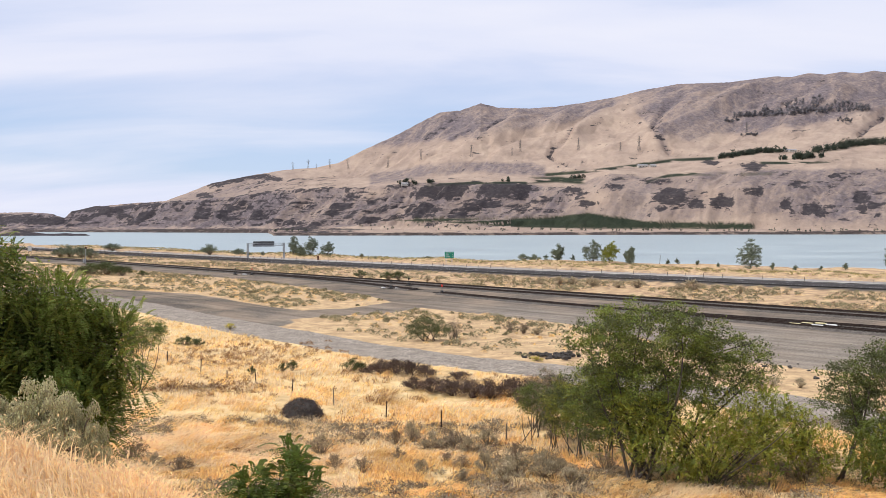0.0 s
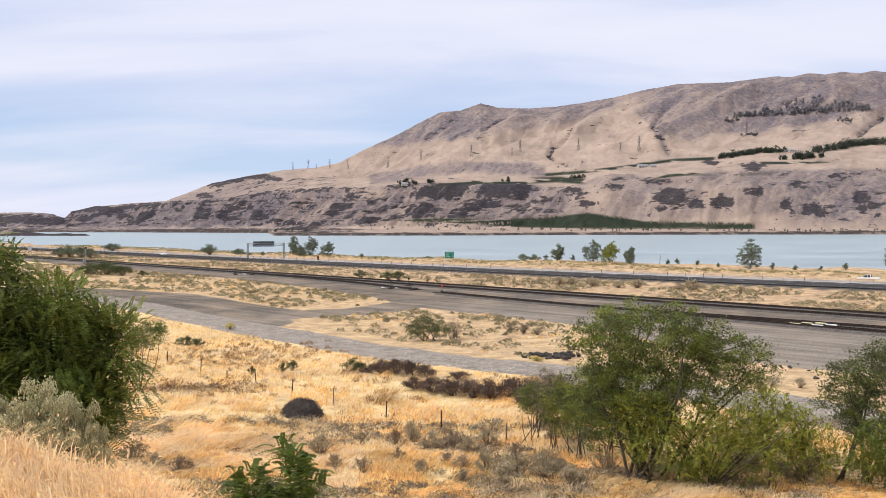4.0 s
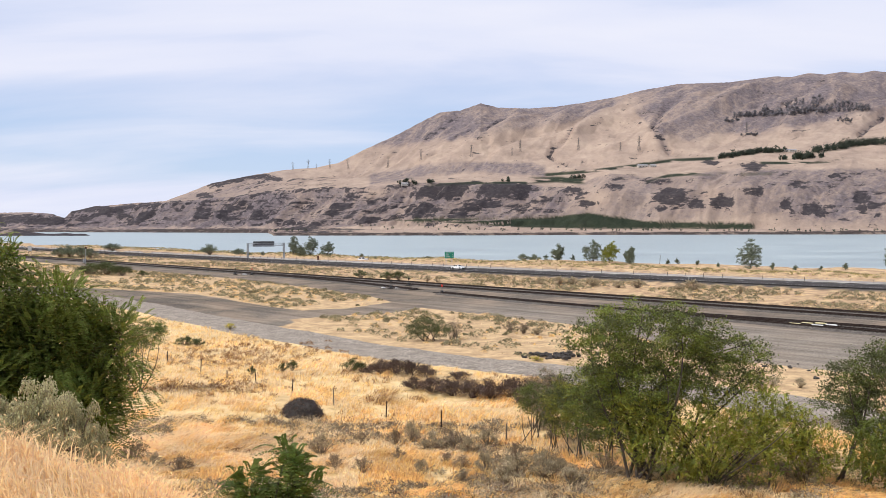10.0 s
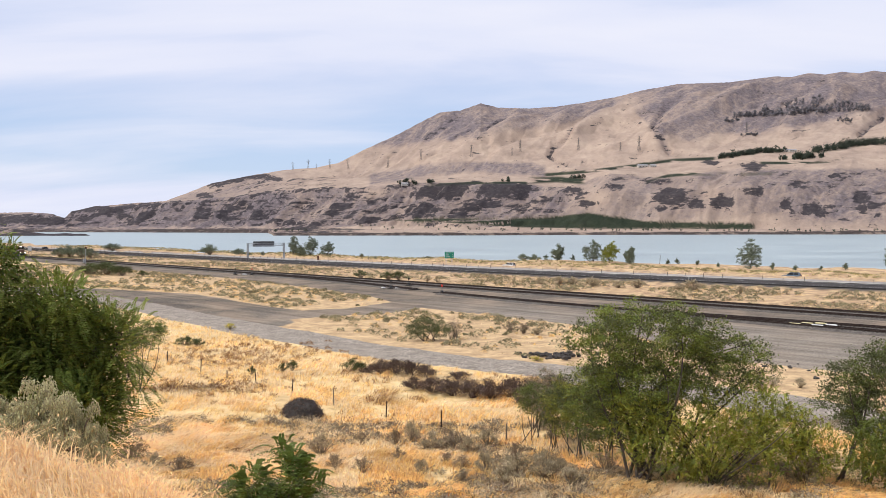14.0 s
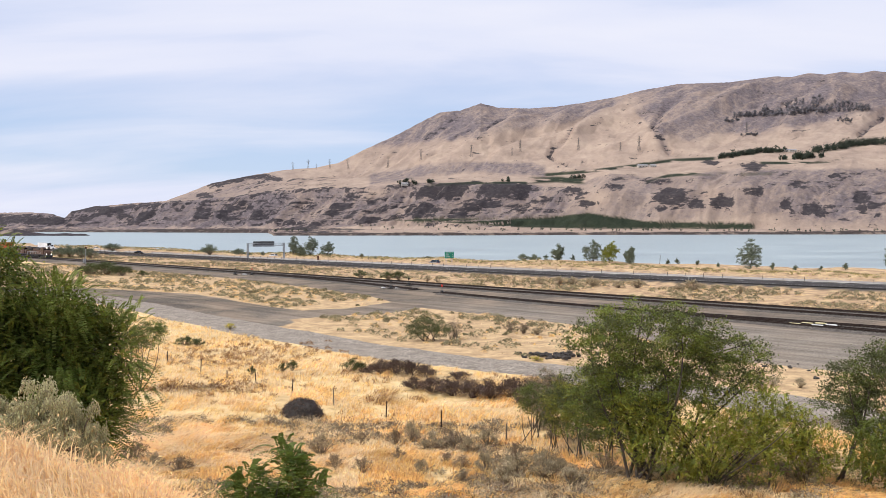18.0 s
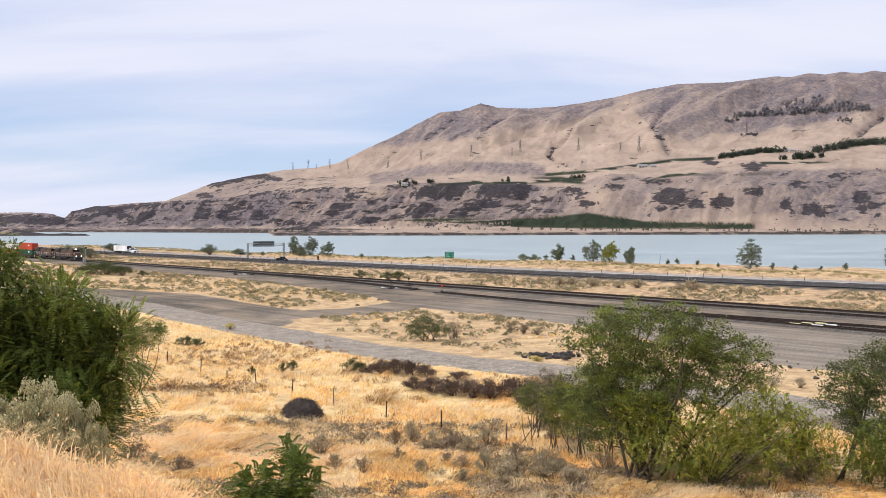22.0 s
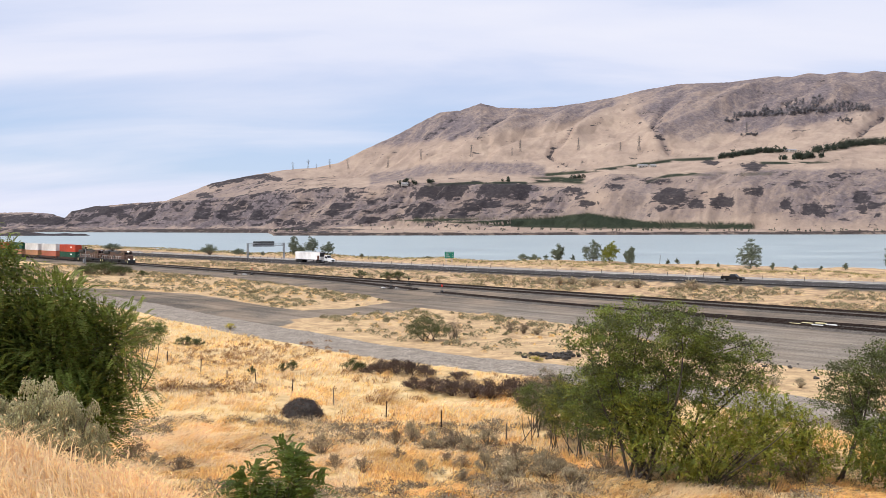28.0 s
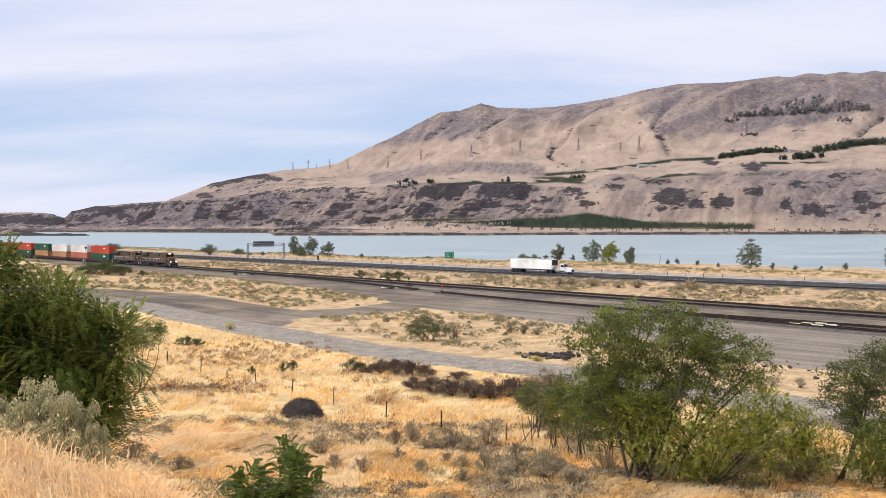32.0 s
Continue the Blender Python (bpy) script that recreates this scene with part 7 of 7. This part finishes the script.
def locomotive(words, lit):
    """Six-axle diesel; the nose points to +x, couplers at x = 0 and x = -22.6."""
    t = thing("locomotive", pose(0, 0, 0), words, "locomotive", "locomotives")
    part("underframe", Geo().box(-22.2, -1.5, 1.2, -0.4, 1.5, 1.62), DARK_STEEL, t, bevel=0.04)
    part("fuel_tank", Geo().prism([(-1.3, 0.5), (-1.45, 1.2), (1.45, 1.2), (1.3, 0.5)], -14.0, -8.6, "x"), BLACK_PAINT, t, bevel=0.05)
    hood = part("long_hood", Geo().box(-21.2, -1.0, 1.62, -5.6, 1.0, 4.15), LOCO_YELLOW, t, "faded yellow engine hood", 0.08)
    part("hood_roof", Geo().box(-21.2, -1.04, 4.0, -5.6, 1.04, 4.28), LOCO_GREY, t, "grey hood roof", 0.06)
    part("radiator", Geo().prism([(-1.05, 3.2), (-1.55, 3.7), (-1.55, 4.45), (1.55, 4.45), (1.55, 3.7), (1.05, 3.2)], -21.0, -16.2, "x"), LOCO_GREY, t, "flared radiator housing", 0.05)
    for i in range(3):
        part("fan", Geo().tube((-20.1 + i * 1.5, 0, 4.45), (-20.1 + i * 1.5, 0, 4.6), 0.6, n=14), DARK_STEEL, t)
    part("dynamic_brake", Geo().box(-11.0, -1.25, 3.5, -8.2, 1.25, 4.5), LOCO_GREY, t, bevel=0.06)
    part("exhaust", Geo().box(-13.2, -0.35, 4.25, -12.4, 0.35, 4.6), BLACK_PAINT, t)
    for i in range(9):
        x = -19.8 + i * 1.6
        for s in (-1, 1):
            y0, y1 = (1.0, 1.03) if s > 0 else (-1.03, -1.0)
            part("hood_door", Geo().box(x, y0, 1.9, x + 1.35, y1, 3.1), LOCO_YELLOW if i % 4 else LOCO_GREY, hood, bevel=0.01)
    cab = part("cab", Geo().prism([(-5.6, 1.62), (-5.6, 4.4), (-5.2, 4.62), (-3.5, 4.62), (-3.05, 4.35), (-2.85, 3.2), (-2.8, 1.62)], -1.52, 1.52, "y"), LOCO_YELLOW, t, "faded yellow cab", 0.06)
    part("cab_roof", Geo().box(-5.6, -1.4, 4.58, -3.3, 1.4, 4.7), LOCO_GREY, cab)
    part("nose", Geo().prism([(-2.85, 1.62), (-2.85, 3.35), (-1.7, 3.25), (-1.25, 3.0), (-1.15, 1.62)], -1.1, 1.1, "y"), LOCO_YELLOW, t, "faded yellow nose", 0.1)
    for s in (-1, 1):
        part("windscreen", Geo().box(-3.0, s * 0.68 - 0.55, 3.42, -2.84, s * 0.68 + 0.55, 4.12), GLASS, cab)
        y0, y1 = (1.5, 1.54) if s > 0 else (-1.54, -1.5)
        part("cab_window", Geo().box(-5.2, y0, 3.3, -3.6, y1, 4.1), GLASS, cab)
        part("handrail", Geo().tube((-21.8, s * 1.45, 2.65), (-5.7, s * 1.45, 2.65), 0.03, n=5).tube((-2.7, s * 1.45, 2.65), (-0.6, s * 1.45, 2.65), 0.03, n=5), WHITE_PAINT, t)
        for i in range(9):
            x = -21.8 + i * 2.0
            part("stanchion", Geo().tube((x, s * 1.45, 1.6), (x, s * 1.45, 2.65), 0.03, n=4), WHITE_PAINT, t)
        part("ladder", Geo().box(-0.75, s * 1.3 - 0.15, 0.45, -0.45, s * 1.3 + 0.15, 1.25).box(-22.1, s * 1.3 - 0.15, 0.45, -21.8, s * 1.3 + 0.15, 1.25), YELLOW_PAINT, t)
        part("ditch_light", Geo().tube((-0.5, s * 1.0, 1.75), (-0.3, s * 1.0, 1.75), 0.2, n=10), LAMP_WHITE if lit else LENS, t)
    part("headlight", Geo().tube((-3.1, 0.16, 4.42), (-2.9, 0.16, 4.42), 0.2, n=10).tube((-3.1, -0.16, 4.42), (-2.9, -0.16, 4.42), 0.2, n=10), LAMP_WHITE if lit else LENS, t)
    part("plough", Geo().prism([(-0.5, 0.25), (-0.5, 1.2), (-0.15, 1.2), (0.05, 0.25)], -1.4, 1.4, "y"), BLACK_PAINT, t, bevel=0.03)
    for x in (-0.3, -22.4):
        part("coupler", Geo().box(x - 0.3, -0.12, 0.75, x + 0.3, 0.12, 1.0), DARK_STEEL, t)
    bogie(t, -4.6, 3, 2.0, 0.52)
    bogie(t, -18.0, 3, 2.0, 0.52)
    return t


def well_car(parent_label="dark double-stack container well car"):
    """One well car 19.8 m over couplers, from x = 0 to x = -19.8."""
    t = thing("well_car", pose(0, 0, 0), parent_label, "railway wagon", "well cars")
    m = paint("wagon_brown", (0.06, 0.03, 0.022), 0.7, dirt=0.5)
    for y0, y1, n in ((-1.52, -1.4, "well_side"), (1.4, 1.52, "well_side")):
        part(n, Geo().prism([(-17.6, 1.0), (-17.0, 0.45), (-2.8, 0.45), (-2.2, 1.0), (-2.2, 1.25), (-17.6, 1.25)], y0, y1, "y"), m, t)
        ribs = Geo()
        for i in range(9):
            x = -16.4 + i * 1.65
            ribs.box(x, y0 - 0.04 if y0 < 0 else y1, 0.45, x + 0.14, y0 if y0 < 0 else y1 + 0.04, 1.2)
        part("side_rib", ribs, m, t)
    part("floor", Geo().box(-17.0, -1.4, 0.35, -2.8, 1.4, 0.45), m, t)
    part("end_platform", Geo().box(-2.6, -1.4, 0.9, -0.4, 1.4, 1.2), m, t, bevel=0.03)
    part("end_platform", Geo().box(-19.4, -1.4, 0.9, -17.2, 1.4, 1.2), m, t, bevel=0.03)
    for x in (-0.15, -19.65):
        part("coupler", Geo().box(x - 0.3, -0.12, 0.7, x + 0.3, 0.12, 0.95), DARK_STEEL, t)
    bogie(t, -1.5, 2, 1.7, 0.46, 0.95)
    bogie(t, -18.3, 2, 1.7, 0.46, 0.95)
    return t


def container(length, mat, words, logo=None):
    """A corrugated box centred on x = 0 with its floor at z = 0."""
    t = thing("container", pose(0, 0, 0), words, "shipping container", "containers on the train")
    h, L, hw = 2.86, length / 2, 1.25
    n = int(length / 0.42)
    prof = []
    for s in (-1, 1):
        for i in range(n + 1):
            x = -L + 0.15 + (length - 0.3) * i / n
            for dx, dy in ((0.0, 0.0), (0.14, -0.05), (0.28, -0.05)):
                if x + dx < L - 0.1:
                    prof.append((s * -1 * (x + dx) if s > 0 else x + dx, s * (hw + dy)))
    part("corrugated_side", Geo().prism(prof, 0.12, h - 0.12, "z"), mat, t)
    for x in (-L, L - 0.16):
        for y in (-hw - 0.01, hw - 0.15):
            part("corner_post", Geo().box(x, y, 0, x + 0.16, y + 0.16, h), mat, t)
    for z in (0.0, h - 0.14):
        for y in (-hw - 0.01, hw - 0.11):
            part("side_rail", Geo().box(-L, y, z, L, y + 0.12, z + 0.14), mat, t)
    part("roof", Geo().box(-L, -hw, h - 0.06, L, hw, h - 0.01), mat, t)
    for y in (-hw + 0.02, 0.02):
        d = part("door", Geo().box(-L - 0.03, y, 0.1, -L + 0.02, y + hw - 0.04, h - 0.1), mat, t)
        part("lock_rod", Geo().tube((-L - 0.06, y + 0.5, 0.1), (-L - 0.06, y + 0.5, h - 0.1), 0.03, n=5), GALVANISED, d)
    if logo:
        part("logo_bar", Geo().box(L - 5.2, -hw - 0.03, 1.7, L - 3.4, -hw - 0.015, 2.1), logo, t, "plain bars of lettering")
    return t


C_RED = paint("container_red", (0.42, 0.055, 0.025), 0.55, dirt=0.35)
C_GREEN = paint("container_green", (0.012, 0.075, 0.045), 0.55, dirt=0.3)
C_WHITE = paint("container_white", (0.62, 0.61, 0.6), 0.55, dirt=0.3)
C_SALMON = paint("container_salmon", (0.42, 0.13, 0.08), 0.6, dirt=0.35)
C_TAN = paint("container_tan", (0.42, 0.21, 0.11), 0.6, dirt=0.35)
PAINTS = {"red": C_RED, "green": C_GREEN, "white": C_WHITE, "salmon": C_SALMON, "tan": C_TAN}
TRAIN = [(locomotive("faded yellow diesel locomotive with lit headlights leading the train", True), 0.0),
         (locomotive("faded yellow diesel locomotive behind the leading one", False), -22.8)]
back = -45.8
RESTS = {}
car0 = well_car()
stack = {}
for i, (top, low) in enumerate([("red", "green"), ("white", "salmon"), ("white", "tan"), ("green", "tan"), ("red", "green"), ("red", "tan"), ("green", "salmon"), ("white", "tan"), ("red", "salmon"), ("tan", "green")]):
    c = car0 if i == 0 else copy_thing(car0, pose(0, 0, 0))
    TRAIN.append((c, back))
    for level, colour in ((0.5, low), (3.38, top)):
        if colour not in stack:
            b = container(16.15 if colour != "tan" else 14.6, PAINTS[colour], colour + " corrugated shipping container stacked on a well car", WHITE_PAINT if colour in ("green", "red") else None)
            stack[colour] = b
        else:
            b = copy_thing(stack[colour], pose(0, 0, 0))
        RESTS[b.name] = level
        TRAIN.append((b, back - 9.9))
    back -= 19.9

ROAD_TOP = ROAD_Z + 0.065
CARS = [(coupe(), 502.9, -31.58, 4.9), (pickup(CAR_BLACK, "black pickup truck on the dark carriageway"), 951.6, -30.49, 4.9), (semi_truck(), 985.2, -26.29, 4.9),
        (pickup(CAR_WHITE, "white pickup truck on the river-side carriageway"), -50.4, 31.63, 33.0), (suv(CAR_WHITE, "white estate car on the river-side carriageway"), -294.3, 34.58, 33.0),
        (suv(paint("blue_grey_car_paint", (0.13, 0.18, 0.24), 0.2, dirt=0.04), "dull blue estate car on the river-side carriageway"), -360.9, 32.57, 33.0)]


def motions():
    """Train, road traffic and the boughs in the wind."""
    for ob, offset in TRAIN:
        z = TRACK_TOP + RESTS.get(ob.name, 0.0)
        walk(ob, [(t, at_line(514.2 - 7.85 * t - offset, -2.0, z)) for t in (0, 8, 16, 24, 32)])
    for ob, u0, speed, w in CARS:
        rows = []
        for i in range(33):
            u = u0 + speed * i
            x, y = from_track(u, highway_edge(u) + w)
            xb, yb = from_track(u + speed * 0.02, highway_edge(u + speed * 0.02) + w)
            rows.append((i, pose(x, y, ROAD_TOP - (0.53 if w > 20 else 0.0), 0, 0, math.degrees(math.atan2(yb - y, xb - x)))))
        walk(ob, rows)
    for ob, foot, amount, phase, pace in SWAY:
        rows = []
        for i in range(81):
            t = 0.4 * i
            gust = 0.6 + 0.4 * math.sin(0.37 * t + 0.3 * phase) + 0.25 * math.sin(0.9 * t)
            a = amount * gust * (0.5 + math.sin(2.1 * pace * t + phase) * 0.8)
            b = amount * gust * 0.6 * math.sin(1.6 * pace * t + 2 * phase)
            rows.append((t, pose(*foot, b, a, 0.5 * b)))
        walk(ob, rows)


motions()
